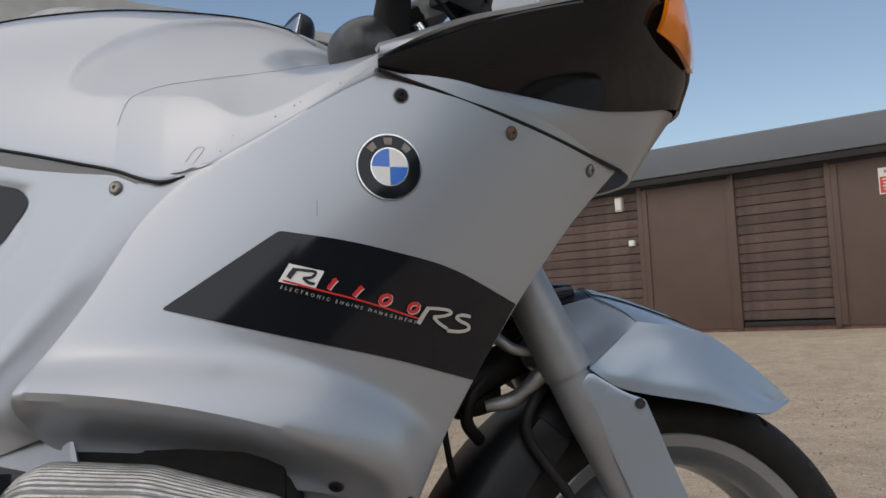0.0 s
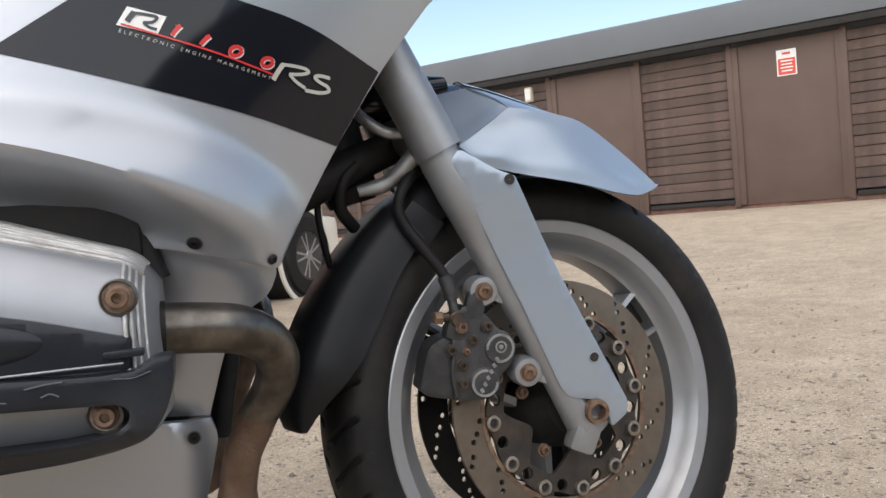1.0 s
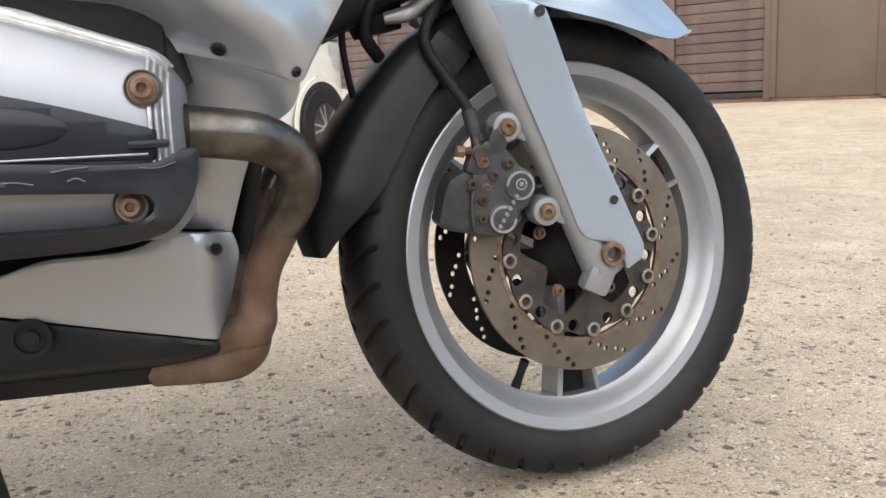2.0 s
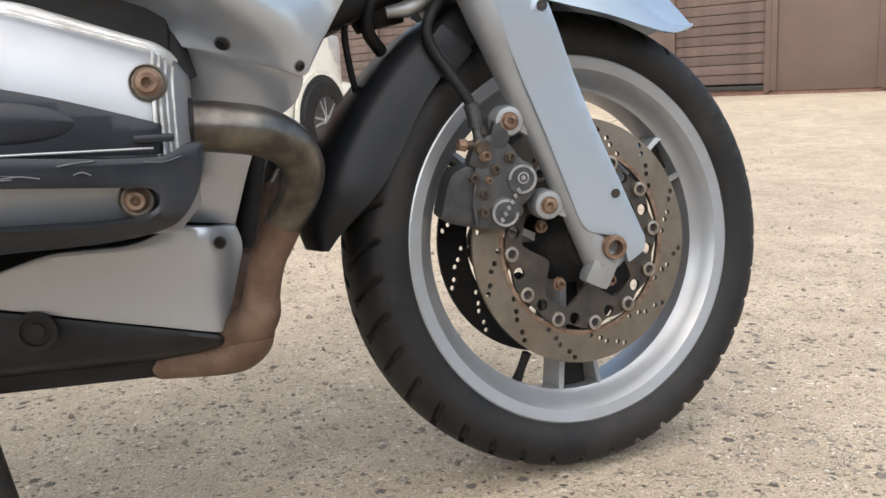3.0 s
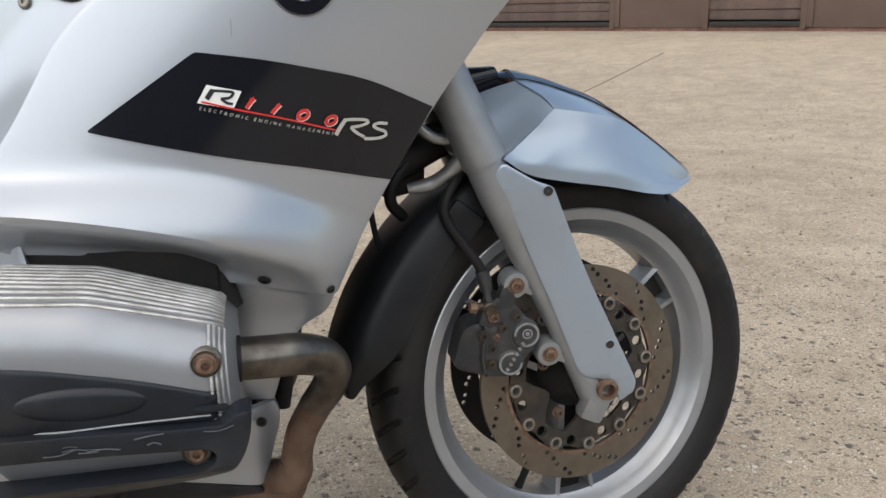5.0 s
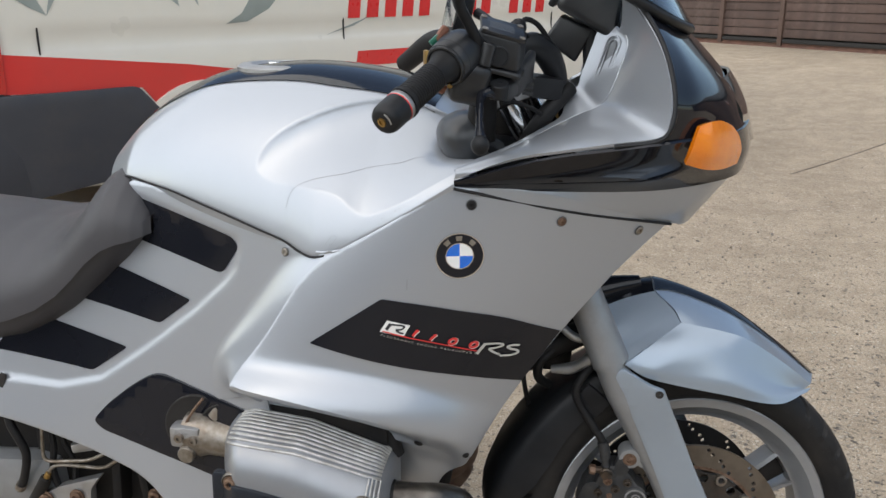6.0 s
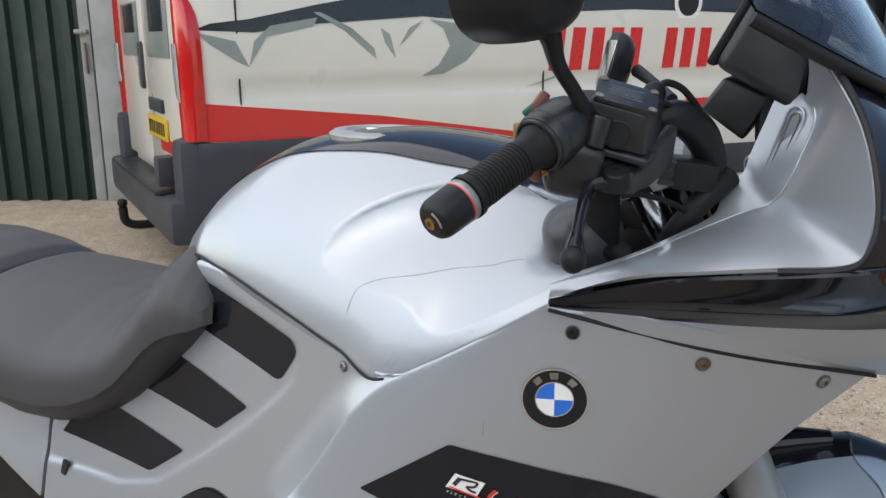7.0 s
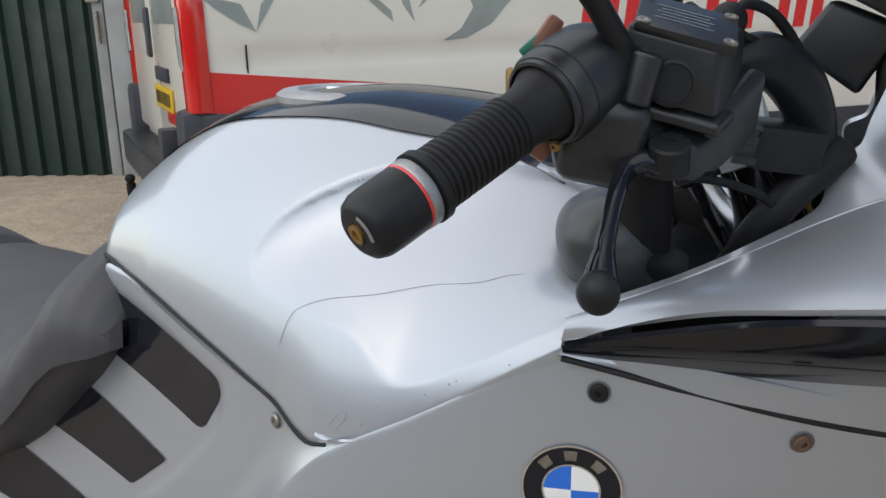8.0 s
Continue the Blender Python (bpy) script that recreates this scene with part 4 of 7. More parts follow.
tx = np.concatenate([[-0.995, -0.985, -0.97], np.linspace(-0.955, -0.68, 44), np.linspace(-0.672, -0.366, 90), [-0.363, -0.360, -0.358]])
right = [[tank_point(x, f) for f in np.linspace(0, 1, 130)] for x in tx]
for k, (dx, pull) in enumerate(((0.0, 0.992), (-0.003, 0.975), (-0.008, 0.93))):      # rounded front end
    right[-3 + k] = [(p[0] + dx, p[1] * pull, 0.9 + (p[2] - 0.9) * pull) for p in right[-3 + k]]
loops = []
for row in right:
    e = row[-1]
    under = [(e[0], e[1] * 0.97, e[2] - 0.020), (e[0], e[1] * 0.93, e[2] - 0.036), (e[0], e[1] * 0.4, e[2] - 0.04)]
    half_ = row + under
    loops.append([(p[0], -p[1], p[2]) for p in half_[:0:-1]] + half_)
bm = sheet(loops, closed=True)
bm.verts.ensure_lookup_table()
n_ = len(loops[0])
bm.faces.new([bm.verts[i] for i in range(n_)])
bm.faces.new([bm.verts[-n_ + i] for i in range(n_)])
tank = part("tank", bm, SILVER, bike, "silver fuel tank with knee recesses and hairline scratches", angle=60)
part("tank_stripe", sheet([[tank_point(x, f, 0.002) if k > 0 else (tank_point(x, f, 0.002)[0], -tank_point(x, f, 0.002)[1], tank_point(x, f, 0.002)[2]) for k, f in [(-1, q) for q in np.linspace(0.30, 0.02, 8)] + [(1, q) for q in np.linspace(0, 0.30, 8)]] for x in np.linspace(-0.96, -0.42, 40)]), BLACK_PAINT, tank, "dark band along the tank top")
seal = [tank_point(x, 1.0) for x in (-0.945, -0.90, -0.855, -0.812, -0.75, -0.694, -0.65, -0.61, -0.585, -0.565, -0.545)]
both("tank_seal", tube([(p[0], p[1] - 0.001, p[2] - 0.001) for p in seal], 0.0017, 60, 8), BLACK_RUBBER, bike, "black seal along the foot of the tank")
cap = part("filler_cap", turned([(0.072, 0), (0.072, 0.006), (0.066, 0.010), (0.05, 0.011), (0.046, 0.008), (0.001, 0.008)], pose(-0.69, 0, 1.039, 0, 1), 40), ALLOY, bike, "round alloy filler cap")
part("cap_flap", box((0.05, 0.018, 0.006), pose(-0.685, 0, 1.049), 0.002), CHROME, cap)

# ---- seat ----
SEAT_ROWS = [(-0.848, 0.850, 0.826, 0.185), (-0.856, 0.870, 0.802, 0.196), (-0.872, 0.890, 0.770, 0.207), (-0.895, 0.907, 0.742, 0.214), (-0.918, 0.911, 0.719, 0.217), (-0.945, 0.893, 0.694, 0.219), (-0.97, 0.862, 0.673, 0.220), (-1.00, 0.828, 0.650, 0.222), (-1.04, 0.802, 0.624, 0.223),
             (-1.09, 0.787, 0.598, 0.224), (-1.16, 0.780, 0.578, 0.222), (-1.24, 0.786, 0.572, 0.217), (-1.32, 0.793, 0.582, 0.208), (-1.378, 0.796, 0.60, 0.203), (-1.396, 0.786, 0.61, 0.198), (-1.404, 0.760, 0.63, 0.188)]
PILLION_ROWS = [(-1.396, 0.765, 0.63, 0.186), (-1.402, 0.790, 0.61, 0.195), (-1.420, 0.806, 0.60, 0.199), (-1.47, 0.822, 0.60, 0.197), (-1.55, 0.834, 0.62, 0.188), (-1.62, 0.834, 0.65, 0.170), (-1.66, 0.815, 0.68, 0.14), (-1.672, 0.77, 0.71, 0.11)]


def cushion(table, steps):
    """A padded seat: flat-crowned sections that follow a table of station, top, bottom and half width."""
    r = np.array(table)
    at = np.interp(np.linspace(0, len(r) - 1, steps), np.arange(len(r)), r[:, 0])
    rows = []
    for x in at:
        top, low, w = [float(np.interp(-x, -r[:, 0], r[:, k])) for k in (1, 2, 3)]
        mid, h = (top + low) / 2, (top - low) / 2
        row = []
        for a in np.linspace(-math.pi / 2, 3 * math.pi / 2, 48, endpoint=False):
            c, s = math.cos(a), math.sin(a)
            yy = w * abs(c) ** 0.62 * (1 if c > 0 else -1)
            zz = mid + h * abs(s) ** (0.62 if s > 0 else 0.70) * (1 if s > 0 else -1)
            zz -= (0.030 * (yy / w) ** 2) if s > 0 else 0
            row.append((x, yy * (1 - 0.10 * (s < 0) * abs(s)), zz))
        rows.append(row)
    bm = sheet(rows, closed=True)
    bm.verts.ensure_lookup_table()
    bm.faces.new([bm.verts[i] for i in range(48)])
    bm.faces.new([bm.verts[-48 + i] for i in range(48)])
    return bm


part("seat", cushion(SEAT_ROWS, 76), SEAT, bike, "dark grey vinyl rider's seat", angle=70)
part("pillion_seat", cushion(PILLION_ROWS, 36), SEAT, bike, "dark grey vinyl pillion seat", angle=70)

# ---- nose fairing ----
low = [(-0.366, -0.262, 0.919), (-0.24, -0.222, 0.909), (-0.12, -0.167, 0.901), (-0.06, -0.145, 0.904), (0.0, -0.115, 0.912), (0.026, -0.06, 0.915), (0.033, 0, 0.915)]
belt = [(-0.366, -0.265, 0.922), (-0.25, -0.262, 0.938), (-0.12, -0.242, 0.944), (-0.06, -0.208, 0.946), (0.005, -0.145, 0.946), (0.031, -0.07, 0.946), (0.041, 0, 0.946)]
rim_ = [(-0.366, -0.267, 0.926), (-0.25, -0.281, 0.962), (-0.150, -0.289, 0.980), (-0.108, -0.290, 0.987), (-0.066, -0.250, 0.987), (-0.004, -0.17, 0.985), (0.024, -0.08, 0.985), (0.034, 0, 0.985)]
both("nose_band", patch([low, belt, rim_], 40, 12, 0.004), BLACK_PAINT, bike, "gloss black band of the nose fairing")
up1 = [(-0.108, -0.290, 0.988), (-0.066, -0.250, 0.987), (-0.004, -0.17, 0.985), (0.024, -0.08, 0.985), (0.034, 0, 0.985)]
up2 = [(-0.092, -0.283, 1.030), (-0.058, -0.243, 1.03), (-0.018, -0.16, 1.03), (0.003, -0.08, 1.03), (0.012, 0, 1.03)]
up3 = [(-0.104, -0.246, 1.088), (-0.084, -0.212, 1.087), (-0.060, -0.14, 1.085), (-0.045, -0.07, 1.085), (-0.036, 0, 1.085)]
up4 = [(-0.146, -0.188, 1.152), (-0.125, -0.160, 1.142), (-0.105, -0.115, 1.132), (-0.088, -0.06, 1.126), (-0.082, 0, 1.124)]
both("nose_shell", patch([up1, up2, up3, up4], 28, 18, 0.004), BLACK_PAINT, bike, "gloss black nose shell under the screen")
edge_a = [(-0.368, -0.268, 0.917), (-0.219, -0.212, 0.878), (-0.073, -0.114, 0.840), (-0.055, -0.10, 0.835), (-0.035, -0.05, 0.833), (-0.028, 0, 0.833)]
edge_m = [(-0.367, -0.266, 0.918), (-0.228, -0.220, 0.892), (-0.092, -0.144, 0.868), (-0.050, -0.125, 0.866), (-0.012, -0.07, 0.872), (-0.004, 0, 0.874)]
edge_b = [(-0.366, -0.263, 0.9185), (-0.24, -0.223, 0.908), (-0.10, -0.160, 0.901), (-0.02, -0.126, 0.908), (0.024, -0.06, 0.914), (0.032, 0, 0.914)]
both("chin", patch([edge_a, edge_m, edge_b], 40, 12, 0.004), SILVER, bike, "silver chin below the black band")
outer = [(-0.366, -0.2665, 0.928), (-0.285, -0.277, 0.957), (-0.225, -0.282, 0.969), (-0.165, -0.287, 0.980), (-0.110, -0.289, 0.990), (-0.097, -0.285, 1.012), (-0.097, -0.272, 1.048), (-0.110, -0.238, 1.096), (-0.136, -0.198, 1.140), (-0.163, -0.168, 1.171)]
fold_ = [(-0.366, -0.259, 0.934), (-0.306, -0.222, 0.955), (-0.262, -0.182, 0.972), (-0.232, -0.157, 0.985), (-0.206, -0.146, 0.997), (-0.184, -0.141, 1.006), (-0.170, -0.145, 1.020), (-0.157, -0.146, 1.053), (-0.146, -0.141, 1.093), (-0.156, -0.124, 1.113)]
inner = [(-0.364, -0.250, 0.938), (-0.306, -0.205, 0.956), (-0.262, -0.164, 0.975), (-0.232, -0.134, 0.993), (-0.229, -0.104, 1.018), (-0.212, -0.096, 1.030), (-0.206, -0.092, 1.050), (-0.195, -0.088, 1.082), (-0.184, -0.086, 1.110), (-0.166, -0.092, 1.112)]


o_, f_, i_ = (along_rows(c, 60) for c in (outer, fold_, inner))
bow = np.array([0.006, -0.010, 0.012])                     # the outer field swells a little, the inner facet is flat
field = [o_ + (f_ - o_) * t + bow * 4 * t * (1 - t) * 0.5 for t in np.linspace(0, 0.96, 12)]
facet = [f_ + (i_ - f_) * t for t in (0.0, 0.06, 0.3, 0.6, 1.0)]
both("cockpit_panel", sheet([list(r) for r in field + facet], 0.004), SILVER, bike, "silver inner cockpit panel with oblong recess")
both("panel_edge", tube([tuple(p + np.array([-0.0028, -0.0015, 0.0022])) for p in f_[3::4]], 0.0018, 60, 8), SILVER, bike, "raised edge of the cockpit panel")
both("rim_seal", tube([(p[0] + 0.001, p[1], p[2]) for p in outer[3:]], 0.0035, 60, 8), BLACK_PLASTIC, bike, "black seal round the cockpit panel")
both("panel_joint", tube([(-0.3455, -0.2685, 0.938), (-0.3435, -0.262, 0.9425), (-0.342, -0.250, 0.9455)], 0.0007, 12, 6), BLACK_RUBBER, bike, "fine joint between tank and cockpit panel")
both("fairing_joint", tube([(p[0] + 0.002, p[1] - 0.0005, p[2] - 0.002) for p in edge_a[:3]], 0.0022, 40, 8), BLACK_RUBBER, bike, "dark joint under the chin")

# ---- front wheel, steered a little to the left ----
HUB = Vector((-0.004, 0.003, 0.272))
WM = Matrix.Translation(HUB) @ pose(0, 0, 0, 0, 0, 10.5) @ pose(0, 0, 0, -6.8, 0, 0)
AX = WM @ pose(0, 0, 0, 90)                 # turning axis: height runs out to the right side


def wheel_at(r, deg, out):
    """A point on the wheel: radius, angle from straight ahead (up is 90), distance out to the right."""
    a = radians(deg)
    return WM @ Vector((r * math.cos(a), -out, r * math.sin(a)))


rim = part("front_wheel", turned([(0.236, -0.050), (0.222, -0.048), (0.212, -0.036), (0.206, -0.026), (0.199, -0.022), (0.197, 0.0), (0.199, 0.022), (0.206, 0.026), (0.212, 0.036), (0.222, 0.048), (0.2365, 0.051), (0.240, 0.049), (0.241, 0.044), (0.234, 0.036), (0.232, -0.036), (0.241, -0.044), (0.240, -0.049), (0.236, -0.050)], AX, 120, ends=False), RIM, bike, "three-spoke silver cast front wheel", angle=30)
# tyre with cut tread grooves
prof = [(-0.047, 0.236), (-0.056, 0.245), (-0.0615, 0.259), (-0.062, 0.270), (-0.0595, 0.279), (-0.055, 0.286), (-0.048, 0.2915), (-0.039, 0.2955), (-0.029, 0.298), (-0.018, 0.2995), (-0.009, 0.3002)]
prof = prof + [(0, 0.3004)] + [(-a, b) for a, b in prof[::-1]]
prof = [(p[0], p[2]) for p in spline([(a, 0, b) for a, b in prof], 65)]
NSEG = 640
rows = []
for i in range(NSEG):
    row = []
    for o, r in prof:
        th = 2 * math.pi * i / NSEG
        s = abs(o)
        depth = 0.0
        if 0.006 < s < 0.0625 and r > 0.262 and (i + (NSEG // 80 if o > 0 else 0)) % (NSEG // 40) < 3:
            depth = 0.0065 * smooth(0.0625, 0.054, s)
        if r > 0.266:
            th = 2 * math.pi * (i / NSEG - (s * 6.5 + 60 * s * s) / 32)     # the grooves sweep back from the middle
        rr = r - depth
        row.append((rr * math.cos(th), o, rr * math.sin(th)))
    rows.append(row)
rows.append(rows[0])
bm = sheet(rows)
bmesh.ops.remove_doubles(bm, verts=bm.verts, dist=1e-6)
bmesh.ops.transform(bm, matrix=WM, verts=bm.verts)
tyre = part("tyre", bm, TYRE, rim, "worn black road tyre with curved grooves", angle=30)
for a0 in (-62, 18, 98, 178):                      # raised maker's lettering as plain bars
    for k in range(6):
        a = a0 + k * 5.2
        part("sidewall_bar", box((0.011, 0.0005, 0.012), WM @ Matrix.Rotation(radians(-a + 90), 4, "Y") @ Matrix.Translation((0, -0.0622, 0.269)), 0.0002), TYRE, rim)
for a in (30, 150, 270):
    for s in (-1, 1):
        m = WM @ Matrix.Rotation(radians(90 - a), 4, "Y")
        part("spoke", patch([[(s * 0.014, -0.030, 0.05), (s * 0.016, -0.024, 0.11), (s * 0.022, -0.022, 0.165), (s * 0.028, -0.024, 0.201)],
                             [(s * 0.024, -0.028, 0.05), (s * 0.024, -0.022, 0.11), (s * 0.030, -0.020, 0.165), (s * 0.034, -0.022, 0.201)],
                             [(s * 0.024, 0.028, 0.05), (s * 0.024, 0.022, 0.11), (s * 0.030, 0.020, 0.165), (s * 0.034, 0.022, 0.201)],
                             [(s * 0.014, 0.030, 0.05), (s * 0.016, 0.024, 0.11), (s * 0.022, 0.022, 0.165), (s * 0.028, 0.024, 0.201)]], 12, 9, 0.004), FORK_GREY, rim).matrix_world = m
    # black filling puts the shade of the spoke's hollow into colour
    part("spoke_web", box((0.036, 0.010, 0.15), m @ pose(0, 0, 0.125), 0.003), ENGINE, rim, "black box with the spoke hollow's shade in its colour")
part("hub", turned([(0.02, -0.075), (0.036, -0.075), (0.040, -0.062), (0.046, -0.05), (0.056, -0.035), (0.056, 0.035), (0.046, 0.05), (0.040, 0.062), (0.036, 0.075), (0.02, 0.075)], AX, 40), ENGINE, rim, "blackened wheel hub")
part("valve_stem", tube([wheel_at(0.198, -116, 0.005), wheel_at(0.182, -117, 0.012), wheel_at(0.160, -118.5, 0.020)], [0.007, 0.0055, 0.0065], 12, 12), BLACK_RUBBER, rim)


CARRIER = mat("carrier_brown", (0.050, 0.042, 0.034), 0.6, 0.3, 0, (0.022, 0.020, 0.018), 40, 0.9, 0.2, 500, 0.5, (0.13, 0.065, 0.03))


def brake_disc(out, material, label):
    bm = bmesh.new()
    edges = []

    def loop(cx, cy, r, n):
        vs = [bm.verts.new((cx + r * math.cos(2 * math.pi * i / n), cy + r * math.sin(2 * math.pi * i / n), 0)) for i in range(n)]
        edges.extend(bm.edges.new((vs[i], vs[(i + 1) % n])) for i in range(n))

    loop(0, 0, 0.158, 120)
    loop(0, 0, 0.116, 96)
    for g in range(12):
        for k in range(5):
            a, r = radians(30 * g + 5.0 * k + (1.5 if k % 2 else 0)), 0.124 + 0.0068 * k
            loop(r * math.cos(a), r * math.sin(a), 0.0036, 10)
    bmesh.ops.triangle_fill(bm, edges=edges, use_beauty=True, use_dissolve=False)
    ext = bmesh.ops.extrude_face_region(bm, geom=bm.faces[:])
    for v in [e for e in ext["geom"] if isinstance(e, bmesh.types.BMVert)]:
        v.co.z += 0.005
    bmesh.ops.transform(bm, matrix=AX @ pose(0, 0, out), verts=bm.verts)
    disc = part("brake_disc", bm, material, rim, label, angle=30)
    bm = bmesh.new()
    ed = []

    def ring(pts):
        vs = [bm.verts.new((x, y, 0)) for x, y in pts]
        ed.extend(bm.edges.new((vs[i], vs[(i + 1) % len(vs)])) for i in range(len(vs)))

    turn_ = [2 * math.pi * i / 240 for i in range(240)]
    ring([((0.1135 - 0.004 * (0.5 - 0.5 * math.cos(12 * th)) ** 2) * math.cos(th), (0.1135 - 0.004 * (0.5 - 0.5 * math.cos(12 * th)) ** 2) * math.sin(th)) for th in turn_])
    ring([((0.089 - 0.032 * max(0.0, math.cos(2.5 * (th + 0.25)) ** 2 * 1.35 - 0.35) ** 0.9) * math.cos(th), (0.089 - 0.032 * max(0.0, math.cos(2.5 * (th + 0.25)) ** 2 * 1.35 - 0.35) ** 0.9) * math.sin(th)) for th in turn_])
    for g in range(12):                            # round lightening holes between the rivets
        c = 2 * math.pi * (g + 0.5) / 12 + radians(3)
        ring([(0.1010 * math.cos(c) + 0.0078 * math.cos(q), 0.1010 * math.sin(c) + 0.0078 * math.sin(q)) for q in (2 * math.pi * i / 14 for i in range(14))])
    bmesh.ops.triangle_fill(bm, edges=ed, use_beauty=True, use_dissolve=False)
    ext = bmesh.ops.extrude_face_region(bm, geom=bm.faces[:])
    for v in [e for e in ext["geom"] if isinstance(e, bmesh.types.BMVert)]:
        v.co.z += 0.006
    bmesh.ops.transform(bm, matrix=AX @ pose(0, 0, out - 0.002), verts=bm.verts)
    part("disc_carrier", bm, CARRIER, rim, "brown-black disc carrier with arms", angle=30)
    for g in range(5):
        m = Matrix.Translation(wheel_at(0.0660, math.degrees(0.25) + 72 * g, out + 0.0045)) @ AX.to_3x3().to_4x4()
        # far-side bolts are black, with their shade put into the colour
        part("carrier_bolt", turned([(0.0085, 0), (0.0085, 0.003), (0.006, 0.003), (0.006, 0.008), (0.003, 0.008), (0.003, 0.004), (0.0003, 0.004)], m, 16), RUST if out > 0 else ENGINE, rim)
    s = 1 if out > 0 else -1
    for k in range(12):
        a = 30 * k + 3
        m = Matrix.Translation(wheel_at(0.1075, a, out + 0.0035)) @ AX.to_3x3().to_4x4()
        part("bobbin", turned([(0.0052, -0.004), (0.0052, s * 0.0055), (0.0062, s * 0.007), (0.0095, s * 0.0065), (0.0100, s * 0.004), (0.0100, -s * 0.004)], m, 20, ends=False), ZINC, rim, "steel disc rivet")
        part("bobbin_core", turned([(0.0052, -0.004), (0.0052, 0.003)], m, 12), DARK, rim)


brake_disc(0.052, STEEL, "drilled brown-tinged steel brake disc")
part("disc_rust", turned([(0.1165, 0.0574), (0.1165, 0.0578), (0.1215, 0.0578), (0.1215, 0.0574)], AX, 96, ends=False), RUST, rim, "rusty inner edge of the disc")
# far disc in black instead of steel: its shade is in the colour
brake_disc(-0.057, ENGINE, "drilled brake disc, shade put into its black colour")

# ---- fork ----
both("fork_tube", tube([(-0.245, -0.083, 0.83), (-0.192, -0.090, 0.715), (-0.143, -0.096, 0.605)], [0.028, 0.029, 0.0295], 20, 28), FORK_GREY, bike, "satin silver fork tube")
slider = part("fork_slider", tube([(-0.150, -0.093, 0.618), (-0.124, -0.096, 0.555), (-0.095, -0.089, 0.488), (-0.06, -0.088, 0.415), (-0.02, -0.088, 0.330), (0.014, -0.090, 0.258)], [0.026, 0.025, 0.020, 0.0175, 0.0175, 0.019, 0.022], 40, 24), FORK_GREY, bike, "grey cast fork slider")
part("fork_slider", flipped(tube([(-0.150, -0.093, 0.618), (-0.095, -0.0975, 0.488), (-0.02, -0.098, 0.330), (0.014, -0.098, 0.258)], [0.03, 0.022, 0.019, 0.023], 30, 20)), FORK_GREY, bike, "grey cast fork slider")


def plate_y(x, z):
    return -0.111 + 0.10 * max(0.0, (x + 0.075) - (0.56 - z) * 0.49) - 0.010 * smooth(0.47, 0.58, z)


cover_out = [(-0.137, 0.592, 0.010), (-0.126, 0.607, 0.008), (-0.106, 0.594, 0.02), (-0.084, 0.580, 0.02), (-0.060, 0.571, 0.004), (-0.005, 0.438), (0.066, 0.285, 0.008), (0.062, 0.270, 0.004), (0.042, 0.257, 0.004), (0.034, 0.290, 0.010), (-0.010, 0.300, 0.008), (-0.020, 0.312, 0.01), (-0.062, 0.420), (-0.10, 0.508)]
cover = part("slider_cover", panel(cover_out, plate_y, 0.006, 0.014, 0.004), SILVER_BLUE, slider, "painted blue-silver slider cover")
part("slider_cover", flipped(panel(cover_out, plate_y, 0.006, 0.014, 0.004)), SILVER_BLUE, bike, "painted blue-silver slider cover")
hole_m = Matrix.Translation((0.0245, plate_y(0.0245, 0.345), 0.345)) @ pose(0, 0, 0, 90)
# the plate is uncut; a dark disc paints the hole's shade on it
part("hole_shade", turned([(0.0060, 0.0006), (0.0052, 0.0009), (0.0003, 0.0009)], hole_m, 20, ends=False), DARK, slider, "dark disc for the shaded hole round a sunken screw")
part("hole_edge", turned([(0.0074, 0.0004), (0.0070, 0.0012), (0.0060, 0.0012), (0.0057, 0.0006)], hole_m, 24, ends=False), SILVER_BLUE, slider)
part("hole_screw", turned([(0.0036, 0.0010), (0.0034, 0.0014), (0.0003, 0.0014)], hole_m, 6, ends=False), OLD_BOLT, slider)
# another dark disc for the shade inside the notch
part("notch_shade", turned([(0.0062, 0), (0.0062, 0.0012), (0.0005, 0.0012)], Matrix.Translation((-0.068, plate_y(-0.068, 0.568) - 0.0012, 0.567)) @ pose(0, 0, 0, 90), 20, ends=False), DARK, slider)


def socket_bolt(at, r, material, parent, m=None, h=0.008, washer=1.35):
    """A bolt head with a hollow, facing the right side."""
    rot = (m or pose(0, 0, 0, 90))
    T = Matrix.Translation(at) @ rot
    o = part("bolt", turned([(r * washer, 0), (r * washer, h * 0.25), (r, h * 0.3), (r, h * 0.9), (r * 0.88, h), (r * 0.5, h), (r * 0.46, h * 0.35), (0.0004, h * 0.3)], T, 22), material, parent)
    return o


for at, r in (((-0.104, -0.100, 0.438), 0.0082), ((-0.057, -0.100, 0.335), 0.0082)):
    part("caliper_lug", turned([(0.0185, -0.024), (0.0185, 0.0), (0.0165, 0.004), (0.0115, 0.005)], Matrix.Translation(at) @ pose(0, 0, 0, 90) @ pose(0, 0, -0.004), 28), FORK_GREY, slider)
    part("lug_web", box((0.05, 0.018, 0.026), Matrix.Translation(at) @ pose(0.022, 0.012, -0.004, 0, 25, 0), 0.006), FORK_GREY, slider)
    socket_bolt(at, r, RUST, slider, h=0.006)
part("axle_clamp", turned([(0.030, -0.03), (0.030, 0.006), (0.027, 0.010), (0.018, 0.010)], Matrix.Translation((0.018, -0.092, 0.276)) @ pose(0, 0, 0, 90), 30), FORK_GREY, slider)
part("axle_foot", box((0.035, 0.028, 0.05), pose(0.010, -0.096, 0.252, 0, 25, 0), 0.008), FORK_GREY, slider)
